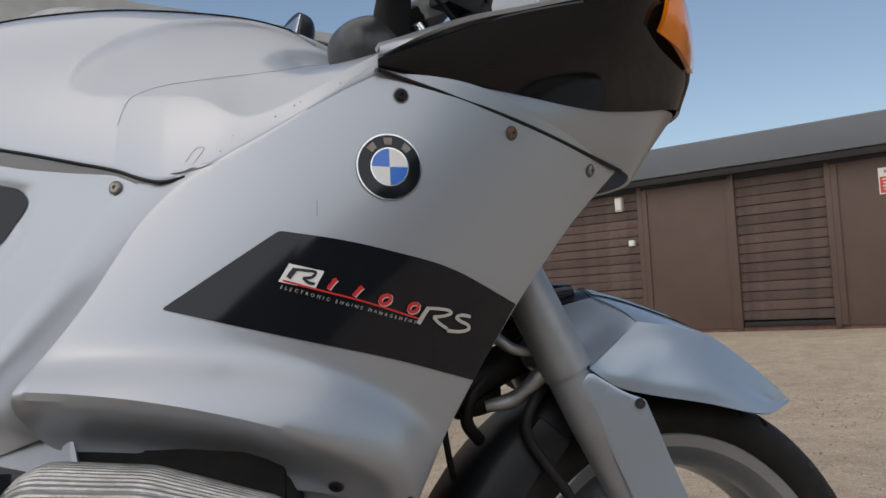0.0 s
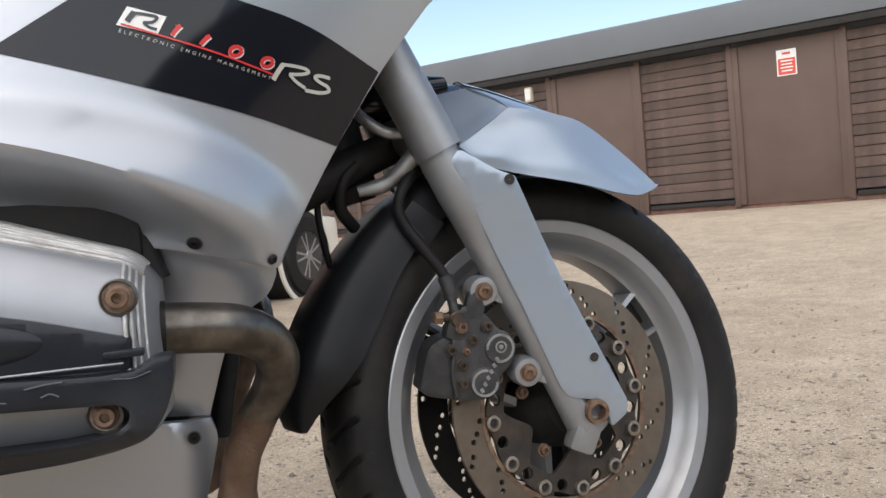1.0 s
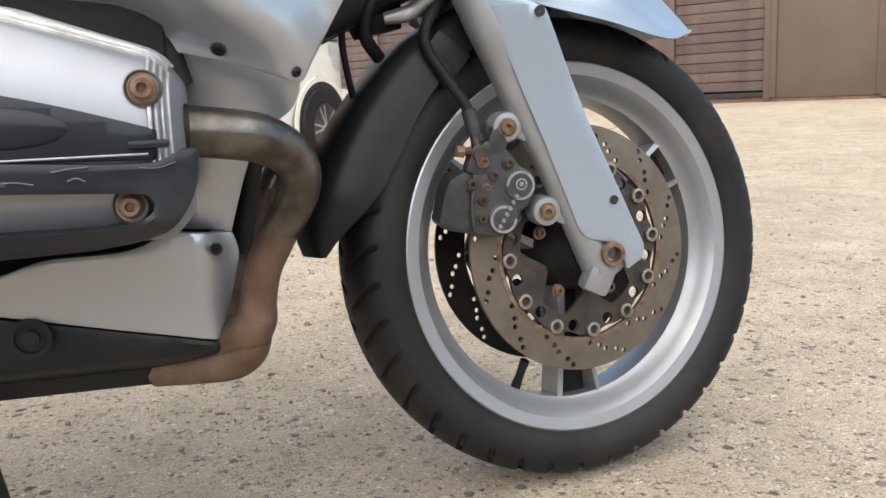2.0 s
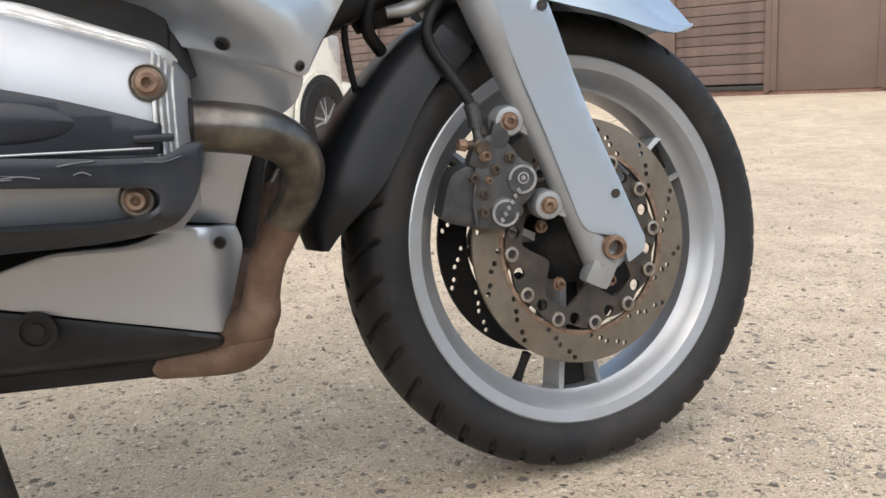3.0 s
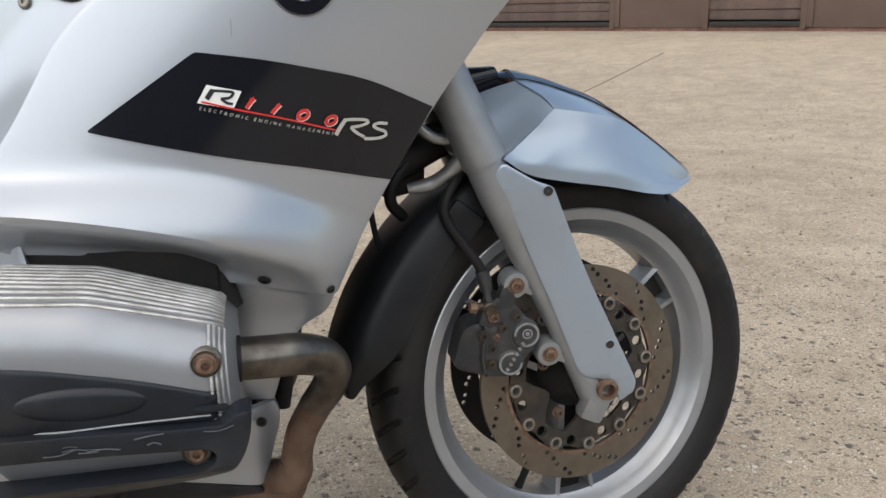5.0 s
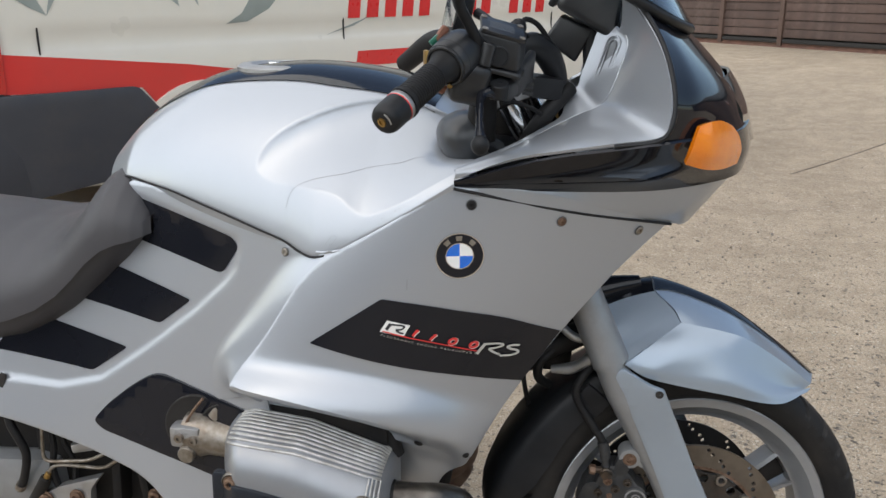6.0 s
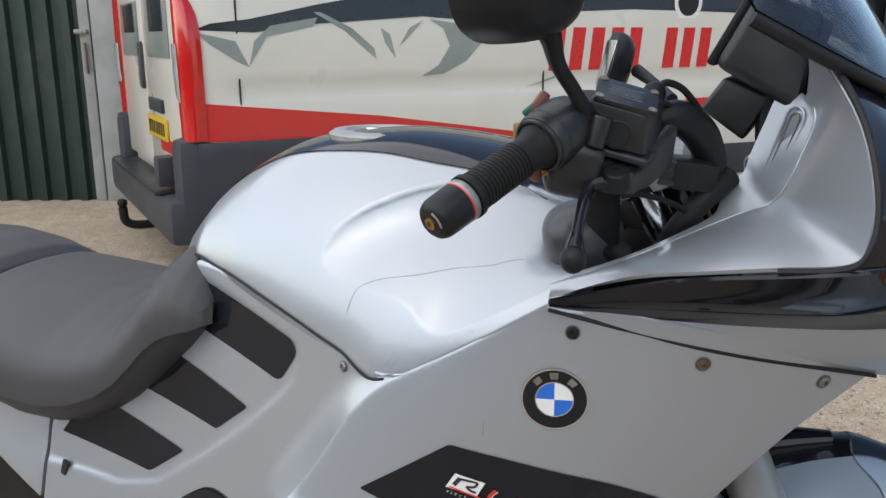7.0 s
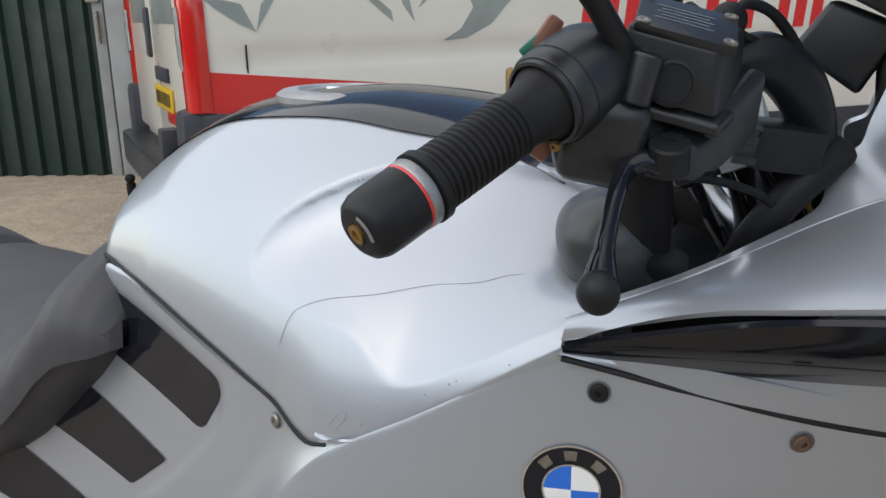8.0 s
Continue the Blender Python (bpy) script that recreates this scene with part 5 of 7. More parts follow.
part("axle_end", turned([(0.0150, -0.01), (0.0150, 0.012), (0.0142, 0.014), (0.0095, 0.014), (0.0088, -0.004), (0.0005, -0.005)], Matrix.Translation((0.022, -0.104, 0.279)) @ pose(0, 0, 0, 90), 30, ends=False), RUST, slider, "rusty hollow axle end")

# caliper behind the right leg
CAL = mat("caliper_grey", (0.028, 0.030, 0.033), 0.5, 0.3, 0, (0.045, 0.046, 0.048), 60, 0.9, 0.2, 600, 0.35, (0.14, 0.135, 0.125))
caliper = part("brake_caliper", panel([(-0.130, 0.425, 0.008), (-0.106, 0.414, 0.010), (-0.090, 0.391, 0.006), (-0.0775, 0.386, 0.012), (-0.0705, 0.365, 0.014), (-0.080, 0.347, 0.010), (-0.094, 0.336, 0.006), (-0.094, 0.320, 0.012), (-0.114, 0.310, 0.014), (-0.146, 0.314, 0.006), (-0.152, 0.345, 0.006), (-0.148, 0.384, 0.006), (-0.142, 0.410, 0.006)], lambda x, z: -0.100 - 0.004 * smooth(0.40, 0.38, z), 0.030, 0.012, 0.005), CAL, bike, "dirty grey four-piston brake caliper")
part("caliper_body", panel([(-0.188, 0.327, 0.008), (-0.180, 0.320, 0.006), (-0.144, 0.313, 0.004), (-0.144, 0.388, 0.006), (-0.158, 0.388, 0.006), (-0.172, 0.380, 0.010), (-0.178, 0.366, 0.006)], lambda x, z: -0.088 - 0.010 * smooth(-0.185, -0.150, x), 0.040, 0.012, 0.006), CAL, caliper)
part("caliper_bridge", box((0.026, 0.026, 0.034), pose(-0.140, -0.092, 0.400, 0, 20, 0), 0.007), CAL, caliper)
part("caliper_ear", box((0.026, 0.018, 0.044), pose(-0.114, -0.092, 0.425, 0, 20, 0), 0.007), CAL, caliper)
part("caliper_rib", tube([(-0.148, -0.1035, 0.318), (-0.151, -0.1035, 0.345), (-0.147, -0.1030, 0.372)], 0.003, 14, 8), CAL, caliper)
MARK = mat("worn_white_mark", (0.26, 0.265, 0.27), 0.6, 0, 0, (0.14, 0.14, 0.14), 90, 0.9)
for cx, cz, r in ((-0.0915, 0.3695, 0.0185), (-0.1135, 0.3305, 0.0175)):
    T = Matrix.Translation((cx, -0.1015, cz)) @ pose(0, 0, 0, 90)
    part("piston_cap", turned([(r + 0.001, 0), (r + 0.001, 0.003), (r - 0.001, 0.0048), (0.0005, 0.005)], T, 32), CAL, caliper)
    bm = bmesh.new()                               # worn ring, broken where the mark runs across
    gap = 214 if cz > 0.35 else 34
    for a in np.arange(gap + 38, gap + 322, 8):
        q_ = [bm.verts.new(T @ Vector((rr * math.cos(radians(b)), rr * math.sin(radians(b)), 0.0053))) for rr, b in ((r - 0.001, a), (r - 0.001, a + 8), (r - 0.0042, a + 8), (r - 0.0042, a))]
        bm.faces.new(q_)
    part("cap_ring", bm, MARK, caliper, "worn pale ring on the cap")
T = Matrix.Translation((-0.0905, -0.1067, 0.3710)) @ pose(0, 0, 0, 90)
part("cap_mark", turned([(0.0072, 0), (0.0072, 0.0005), (0.0052, 0.0005), (0.0052, 0)], T, 24, ends=False), MARK, caliper)
part("cap_mark", turned([(0.0028, 0), (0.0028, 0.0005), (0.0004, 0.0005)], T, 14, ends=False), MARK, caliper)
for k in range(6):                                 # maker's mark as plain bars along the slant
    f = k / 5
    part("maker_bar", box((0.0042, 0.0008, 0.0052), Matrix.Translation((-0.1180 + 0.0215 * f, -0.1067, 0.3225 + 0.0345 * f)) @ pose(0, 0, 0, 0, -32, 0), 0.0003), MARK, caliper, "worn pale bar of the maker's mark")
for cx, cz, m_ in ((-0.105, 0.397, OLD_BOLT), (-0.124, 0.383, OLD_BOLT), (-0.133, 0.370, RUST), (-0.139, 0.355, OLD_BOLT), (-0.140, 0.333, OLD_BOLT), (-0.151, 0.374, OLD_BOLT)):
    socket_bolt((cx, -0.1035, cz), 0.0036 if cz == 0.370 else 0.0054, m_, caliper, h=0.006)
part("bleed_nipple", rod((-0.141, -0.095, 0.411), (-0.166, -0.099, 0.4135), 0.0062, 0.0048), OLD_BOLT, caliper)
part("bleed_cap", rod((-0.158, -0.098, 0.4125), (-0.167, -0.099, 0.4135), 0.0085, 0.0075, seg=6), RUST, caliper)
part("banjo", turned([(0.0100, -0.008), (0.0105, 0.004), (0.008, 0.006), (0.008, 0.010), (0.003, 0.010)], Matrix.Translation((-0.1395, -0.100, 0.409)) @ pose(0, 0, 0, 90), 20), OLD_BOLT, caliper)
socket_bolt((-0.137, -0.108, 0.400), 0.0055, RUST, caliper, h=0.006)
hose = part("brake_hose", tube([(-0.160, -0.060, 0.592), (-0.176, -0.075, 0.580), (-0.190, -0.084, 0.562), (-0.1955, -0.085, 0.544), (-0.189, -0.085, 0.524), (-0.168, -0.088, 0.492), (-0.151, -0.090, 0.466), (-0.1445, -0.091, 0.450)], 0.0066, 50, 14), BLACK_RUBBER, bike, "black brake hose")
part("hose_ferrule", tube([(-0.148, -0.0905, 0.460), (-0.144, -0.092, 0.445), (-0.1425, -0.093, 0.432)], [0.0090, 0.0090, 0.0085], 14, 14), CAL, hose, "grey crimped ferrule")
part("ferrule_end", tube([(-0.1425, -0.093, 0.434), (-0.1415, -0.094, 0.424), (-0.1395, -0.096, 0.412)], [0.0058, 0.0058, 0.0065], 12, 12), CAL, hose)

# mudguard behind the wheel
sec = [(-0.078, 0.0, 0.0), (-0.076, 0.5, 0.0), (-0.066, 0.86, 0.0), (-0.045, 0.97, 0.0), (0.0, 1.0, 0), (0.045, 0.97, 0), (0.066, 0.86, 0), (0.076, 0.5, 0), (0.078, 0.0, 0)]
rows = []
for a in np.linspace(96, 176, 30):
    lip = np.interp(a, [96, 120, 150, 160, 166, 176], [0.296, 0.288, 0.277, 0.284, 0.300, 0.334])
    crown = np.interp(a, [96, 123, 142, 155, 168, 173, 176], [0.338, 0.342, 0.344, 0.350, 0.354, 0.351, 0.343])
    pinch = 1 - 0.45 * smooth(164, 177, a)
    rows.append([wheel_at(lip + f * (crown - lip), a, -o * pinch) for o, f, _ in spline(sec, 24)])
guard = part("rear_mudguard", sheet(rows, 0.004), BLACK_PLASTIC, bike, "dull black plastic mudguard behind the wheel", angle=50)
part("mudguard_bracket", box((0.05, 0.012, 0.05), pose(-0.172, -0.072, 0.52, 0, 40, 0), 0.006), BLACK_PLASTIC, guard)

# front fender
def fold(p):
    """Across the wheel's own middle plane."""
    q = WM.inverted() @ Vector(p)
    return tuple(WM @ Vector((q.x, -q.y, q.z)))


f_low = [(-0.123, -0.112, 0.610), (-0.092, -0.104, 0.588), (-0.060, -0.098, 0.577), (0.029, -0.085, 0.558), (0.122, -0.061, 0.5365), (0.172, -0.027, 0.5455)]
f_low2 = [(-0.106, -0.100, 0.619), (-0.080, -0.102, 0.600), (-0.048, -0.095, 0.592), (0.037, -0.080, 0.578), (0.126, -0.053, 0.5475), (0.177, -0.019, 0.549)]
f_side = [(-0.036, -0.047, 0.659), (-0.010, -0.047, 0.655), (0.021, -0.044, 0.649), (0.064, -0.038, 0.636), (0.125, -0.022, 0.595), (0.181, -0.006, 0.550)]
f_mid = [(-0.046, -0.026, 0.674), (-0.020, -0.018, 0.669), (0.017, -0.014, 0.659), (0.066, -0.009, 0.640), (0.127, 0.000, 0.597), (0.185, 0.008, 0.553)]
f_top = [(-0.075, 0.000, 0.694), (-0.050, 0.012, 0.690), (-0.010, 0.018, 0.677), (0.053, 0.020, 0.651), (0.129, 0.022, 0.601), (0.188, 0.020, 0.554)]
f_crown = [(-0.080, 0.036, 0.704), (-0.060, 0.042, 0.699), (-0.015, 0.042, 0.685), (0.053, 0.040, 0.656), (0.129, 0.035, 0.604), (0.189, 0.030, 0.555)]
skirt = [f_low, f_low2, [(-0.072, -0.074, 0.638), (-0.040, -0.076, 0.634), (0.000, -0.072, 0.626), (0.050, -0.060, 0.608), (0.121, -0.040, 0.562), (0.168, -0.014, 0.541)], f_side]
fender = part("front_fender", patch(skirt, 40, 24, 0.003), SILVER_BLUE, bike, "blue-silver front fender with dark crown stripe", angle=60)
part("fender_skirt", patch([[fold(p) for p in c] for c in skirt], 40, 24, 0.003), SILVER_BLUE, fender, angle=60)
part("fender_top", patch([f_side, f_mid, f_top, f_crown, [fold(p) for p in f_top], [fold(p) for p in f_mid], [fold(p) for p in f_side]], 40, 40, 0.003), SILVER_BLUE, fender, angle=60)
up = Vector((0, 0, 0.0022))
part("crown_stripe", patch([[tuple(Vector(p) + up) for p in c] for c in (f_top, f_crown, [fold(p) for p in f_top])], 40, 10), BLACK_PAINT, fender, "gloss black crown stripe")
# hollow channel behind the ridge, and the dark stripe running on over it
ch0 = [(-0.121, -0.110, 0.613), (-0.078, -0.078, 0.636), (-0.036, -0.047, 0.658)]
ch1 = [(-0.132, -0.088, 0.622), (-0.090, -0.056, 0.645), (-0.047, -0.027, 0.671)]
ch2 = [(-0.150, -0.062, 0.648), (-0.108, -0.034, 0.664), (-0.062, -0.012, 0.682)]
ch3 = [(-0.160, -0.030, 0.672), (-0.118, -0.012, 0.684), (-0.075, 0.002, 0.693)]
ch4 = [(-0.168, 0.010, 0.686), (-0.120, 0.020, 0.698), (-0.078, 0.030, 0.703)]
part("fender_channel", patch([ch0, ch1, ch2, ch3], 20, 18, 0.003), SILVER_BLUE, fender, "hollow channel behind the ridge", angle=60)
part("fender_channel", patch([[fold(p) for p in c] for c in (ch0, ch1, ch2, ch3)], 20, 18, 0.003), SILVER_BLUE, fender, angle=60)
part("crown_stripe", patch([ch3, ch4, [fold(p) for p in ch4], [fold(p) for p in ch3]], 16, 14, 0.003), BLACK_PAINT, fender, "gloss black crown stripe")
part("fender_stay", tube([(-0.24, 0.02, 0.665), (-0.19, 0.0, 0.683), (-0.14, 0.01, 0.694), (-0.10, 0.02, 0.70)], [0.02, 0.025, 0.02, 0.012], 16, 16), BLACK_PAINT, fender)

# linkage between fork and frame
arm = part("wishbone", tube([(-0.13, 0.0, 0.640), (-0.20, -0.02, 0.615), (-0.30, -0.055, 0.575), (-0.42, -0.085, 0.53)], [0.020, 0.022, 0.026, 0.03], 24, 16), ENGINE, bike, "worn black wishbone arm")
part("wishbone_arm", tube([(-0.13, 0.0, 0.640), (-0.20, 0.02, 0.615), (-0.30, 0.055, 0.575), (-0.42, 0.085, 0.53)], [0.020, 0.022, 0.026, 0.03], 24, 16), ENGINE, arm)
part("fork_bridge", tube([(-0.145, -0.09, 0.610), (-0.165, -0.04, 0.625), (-0.165, 0.04, 0.625), (-0.145, 0.09, 0.610)], [0.024, 0.020, 0.020, 0.024], 20, 16), ALLOY, bike, "cast fork bridge")
part("bridge_bracket", tube([(-0.148, -0.075, 0.604), (-0.165, -0.075, 0.606), (-0.186, -0.070, 0.588), (-0.205, -0.062, 0.574), (-0.236, -0.058, 0.568)], [0.012, 0.011, 0.009, 0.010, 0.007], 24, 12), ALLOY, bike, "grey hose bracket")
part("spring_unit", turned([(0.03, 0), (0.036, 0.02), (0.036, 0.16), (0.026, 0.19), (0.026, 0.30)], axis_to((-0.235, 0.0, 0.555), (-0.30, 0.0, 0.86)), 24), ENGINE, bike, "black front spring unit")
part("breather_hose", tube([(-0.235, -0.055, 0.668), (-0.222, -0.070, 0.650), (-0.200, -0.075, 0.634), (-0.168, -0.072, 0.632)], 0.007, 20, 12), ALLOY, bike, "pale hose by the fork")
part("cable", tube([(-0.27, -0.03, 0.60), (-0.283, -0.035, 0.555), (-0.279, -0.03, 0.51), (-0.268, -0.02, 0.46)], 0.0042, 24, 10), BLACK_RUBBER, bike, "black hanging cable")
part("loom", tube([(-0.235, -0.05, 0.60), (-0.255, -0.06, 0.58), (-0.258, -0.05, 0.55), (-0.24, -0.03, 0.525)], 0.008, 20, 10), BLACK_RUBBER, bike, "black hose behind the fork")
part("frame_front", box((0.10, 0.20, 0.10), pose(-0.36, 0, 0.66, 0, 25, 0), 0.02), ENGINE, bike)

# ---- engine ----
part("crankcase", box((0.40, 0.30, 0.34), pose(-0.64, 0, 0.42), 0.03), ENGINE, bike, "black engine block")
part("gearbox", box((0.36, 0.26, 0.34), pose(-0.98, 0, 0.38), 0.04), ENGINE, bike, "black gearbox casing")
part("swingarm", box((0.46, 0.22, 0.30), pose(-1.28, 0, 0.39), 0.05), ENGINE, bike, "black swingarm housing")
part("inner_frame", box((0.50, 0.26, 0.22), pose(-0.66, 0, 0.70), 0.03), ENGINE, bike)
part("inner_front", box((0.20, 0.26, 0.26), pose(-0.42, 0, 0.72, 0, 15, 0), 0.02), ENGINE, bike)

SECTION = [(-0.235, 0.553), (-0.275, 0.558), (-0.325, 0.555), (-0.355, 0.543), (-0.370, 0.518), (-0.376, 0.485), (-0.378, 0.445), (-0.374, 0.412), (-0.362, 0.388), (-0.335, 0.372), (-0.29, 0.366), (-0.235, 0.366)]


def cover_section(x):
    """The rocker cover's outline across the motorcycle at a place along it."""
    e = (smooth(-0.450, -0.474, x) * smooth(-0.696, -0.655, x)) ** 0.6
    k = 0.62 + 0.38 * e
    out = []
    for y, z in SECTION:
        fall = (0.34 if x > -0.574 else 0.12) * (x + 0.574) * min(max((z - 0.40) / 0.15, 0), 1)
        out.append((x, -0.235 + (y + 0.235) * k, 0.460 + (z - 0.460) * (0.80 + 0.20 * e) - fall))
    return out


xs = np.concatenate([np.linspace(-0.694, -0.65, 9), np.linspace(-0.64, -0.50, 12), np.linspace(-0.49, -0.452, 9)])
grid = [spline(cover_section(x), 44) for x in xs]
bm = sheet(grid)
bm.verts.ensure_lookup_table()
for k in (0, len(xs) - 1):
    bm.faces.new([bm.verts[k * 44 + j] for j in range(44)])
rc = both("rocker_cover", bm, COVER_ALLOY, bike, "silver alloy rocker cover with ribbed top")
rocker = rc[0]
# cast ribs along the top
G = np.array(grid)
for k in range(11):
    j = 2.6 + k * 0.92
    a = int(j)
    f = j - a
    line = [tuple((G[i][a] * (1 - f) + G[i][a + 1] * f)) for i in range(2, len(xs) - 2)]
    part("rib", tube(line[::2] + [line[-1]], 0.0024, 36, 8), RIB_ALLOY, rocker, "bare scuffed rib")
# ribs run down over the front edge
for dx in (-0.002, 0.002, 0.006, 0.010):
    line = [tuple(Vector(p) + Vector((0.0, -0.002, 0))) for p in spline(cover_section(-0.462 - dx), 44)[12:31]]
    part("rib", tube(line[::3] + [line[-1]], 0.0016, 30, 8), RIB_ALLOY, rocker, "bare scuffed rib")
for at, r in (((-0.475, -0.375, 0.492), 0.0080), ((-0.665, -0.366, 0.506), 0.0080), ((-0.492, -0.374, 0.404), 0.0076)):
    part("bolt_seat", turned([(0.0142, -0.006), (0.0142, 0.002), (0.0130, 0.004), (0.0118, 0.001), (0.0005, 0.0)], Matrix.Translation(at) @ pose(0, 0, 0, 90), 28), ZINC, rocker)
    socket_bolt((at[0], at[1] - 0.002, at[2]), r, RUST, rocker, h=0.008, washer=1.3)
part("cylinder", turned([(0.085, 0), (0.085, 0.12)], axis_to((-0.57, -0.14, 0.485), (-0.57, -0.26, 0.485)), 30), ENGINE, bike, "black finned cylinder")
for k in range(6):
    part("fin", box((0.20, 0.006, 0.20), pose(-0.57, -0.155 - 0.014 * k, 0.488), 0.02), ENGINE, bike, "black cooling fin")
part("head", box((0.22, 0.05, 0.23), pose(-0.572, -0.238, 0.488), 0.02), ENGINE, bike)
part("cylinder", turned([(0.085, 0), (0.085, 0.12)], axis_to((-0.57, 0.14, 0.485), (-0.57, 0.26, 0.485)), 30), ENGINE, bike, "black finned cylinder")


# black plastic face and protector bars
def face_y(x, z):
    s = np.array(spline(cover_section(min(max(x, -0.68), -0.468)), 60))
    return float(np.interp(-z, -s[12:52, 2], s[12:52, 1]))


part("plug_cover", panel([(-0.700, 0.512, 0.01), (-0.62, 0.501, 0.02), (-0.54, 0.483, 0.03), (-0.468, 0.461, 0.003), (-0.470, 0.438, 0.003), (-0.700, 0.445, 0.01)], lambda x, z: face_y(x, z) - 0.005, 0.006, 0.012, 0.003), WORN_BLACK, rocker, "black plastic ignition lead cover")
bm = bmesh.new()
bmesh.ops.create_uvsphere(bm, u_segments=32, v_segments=16, radius=1.0, matrix=Matrix.Translation((-0.585, face_y(-0.585, 0.466) - 0.003, 0.4665)) @ pose(0, 0, 0, 0, 3, 0) @ Matrix.Diagonal((0.058, 0.0065, 0.0165, 1)))
part("cover_pad", bm, WORN_BLACK, rocker, "raised oblong pad on the cover")
part("cover_lug", box((0.030, 0.006, 0.0065), pose(-0.474, face_y(-0.474, 0.450) - 0.007, 0.4505), 0.0026), WORN_BLACK, rocker)
part("cover_trim", tube([(x, face_y(x, 0.443) - 0.005, 0.4435 - 0.02 * (x + 0.7) * 0.1) for x in (-0.69, -0.62, -0.55, -0.475)], 0.0011, 30, 8), FORK_GREY, rocker, "bright line under the cover")
c_shape = [(-0.712, 0.446, 0.006), (-0.581, 0.442, 0.02), (-0.500, 0.437, 0.02), (-0.466, 0.437, 0.006), (-0.452, 0.4455, 0.006), (-0.4385, 0.4455, 0.005), (-0.4405, 0.424, 0.02), (-0.448, 0.402, 0.02), (-0.463, 0.384, 0.016), (-0.486, 0.376, 0.02), (-0.52, 0.3715, 0.03), (-0.60, 0.369, 0.03), (-0.712, 0.368, 0.006),
           (-0.712, 0.390, 0.003), (-0.60, 0.389, 0.02), (-0.515, 0.388, 0.02), (-0.486, 0.392, 0.012), (-0.474, 0.400, 0.006), (-0.4725, 0.409, 0.005), (-0.480, 0.4145, 0.005), (-0.584, 0.4205, 0.03), (-0.712, 0.424, 0.003)]
bars = part("cylinder_guard", panel(c_shape, lambda x, z: -0.3955 + 0.9 * max(0.0, x + 0.462) ** 1.3 + 0.02 * smooth(0.395, 0.37, z) + 0.045 * smooth(-0.67, -0.715, x), 0.026, 0.012, 0.0055, seg=6), WORN_BLACK, bike, "scuffed black cylinder protector")
random.seed(5)
SCUFF = mat("grey_scuff", (0.055, 0.062, 0.075), 0.6)
for k in range(11):                                # scuffs along the protector
    x, z = random.uniform(-0.66, -0.47), random.choice((0.430, 0.427, 0.434, 0.380))
    w_ = random.uniform(0.008, 0.03)
    part("scuff", tube([(x, -0.3962, z), (x + w_ * 0.5, -0.3963, z + random.uniform(-0.001, 0.002)), (x + w_, -0.3962, z + random.uniform(-0.002, 0.004))], random.uniform(0.0003, 0.0009), 8, 5), SCUFF, bars)

# exhaust
bend = [(-0.492, -0.292, 0.458), (-0.452, -0.290, 0.456), (-0.424, -0.285, 0.453), (-0.390, -0.270, 0.446), (-0.366, -0.251, 0.431), (-0.3555, -0.235, 0.409), (-0.360, -0.220, 0.383), (-0.378, -0.205, 0.351)]
pipe = both("exhaust_pipe", tube(bend, [0.0225, 0.0225, 0.0225, 0.0225, 0.022, 0.021, 0.0200, 0.0188], 60, 28), PIPE, bike, "heat-tinted steel exhaust bend")[0]
part("exhaust_flange", turned([(0.026, 0), (0.029, 0.003), (0.029, 0.010), (0.0245, 0.013), (0.0238, 0.020)], axis_to((-0.470, -0.291, 0.457), (-0.44, -0.288, 0.4550)), 30), ENGINE, pipe, "black pipe flange")
both("exhaust_downpipe", tube([(-0.374, -0.208, 0.358), (-0.384, -0.201, 0.338), (-0.395, -0.197, 0.316), (-0.402, -0.190, 0.288), (-0.406, -0.186, 0.262)], [0.0190, 0.0188, 0.0185, 0.0185, 0.0190], 30, 24), PIPE_RUST, bike, "brown rusted downpipe")
both("exhaust_elbow", tube([(-0.4045, -0.187, 0.274), (-0.407, -0.184, 0.258), (-0.417, -0.172, 0.243), (-0.436, -0.152, 0.234), (-0.47, -0.125, 0.228)], [0.0195, 0.0225, 0.0228, 0.022, 0.020], 36, 26), PIPE_RUST, bike, "rust-brown exhaust elbow")
both("exhaust_elbow", tube([(-0.412, -0.172, 0.238), (-0.418, -0.166, 0.222), (-0.436, -0.148, 0.207), (-0.465, -0.125, 0.199), (-0.52, -0.10, 0.192)], [0.0200, 0.0215, 0.0215, 0.021, 0.020], 36, 24), PIPE_RUST, bike, "rust-brown lower elbow")
both("heat_strap", tube([(-0.398, -0.130, 0.42), (-0.408, -0.130, 0.37), (-0.418, -0.130, 0.32)], 0.012, 20, 10), ENGINE, bike)

# throttle body and inlet
inlet = both("throttle_body", turned([(0.022, 0), (0.034, 0.004), (0.036, 0.03), (0.031, 0.045), (0.031, 0.085), (0.036, 0.09), (0.036, 0.11)], axis_to((-0.791, -0.242, 0.506), (-0.686, -0.248, 0.502)), 32), ZINC, bike, "grey metal throttle body")[0]
part("linkage_drum", turned([(0.0135, 0), (0.0135, 0.016), (0.012, 0.018), (0.001, 0.018)], Matrix.Translation((-0.776, -0.266, 0.487)) @ pose(0, 0, 0, 90), 24), ZINC, inlet)
for dx, dz in ((-0.786, 0.514), (-0.764, 0.511)):
    part("screw", turned([(0.007, 0), (0.007, 0.006), (0.003, 0.006), (0.003, 0.003), (0.0004, 0.003)], Matrix.Translation((dx, -0.277, dz)) @ pose(0, 0, 0, 90), 16), ZINC, inlet)
part("linkage_block", box((0.05, 0.03, 0.035), pose(-0.779, -0.262, 0.512), 0.008), ALLOY, inlet)
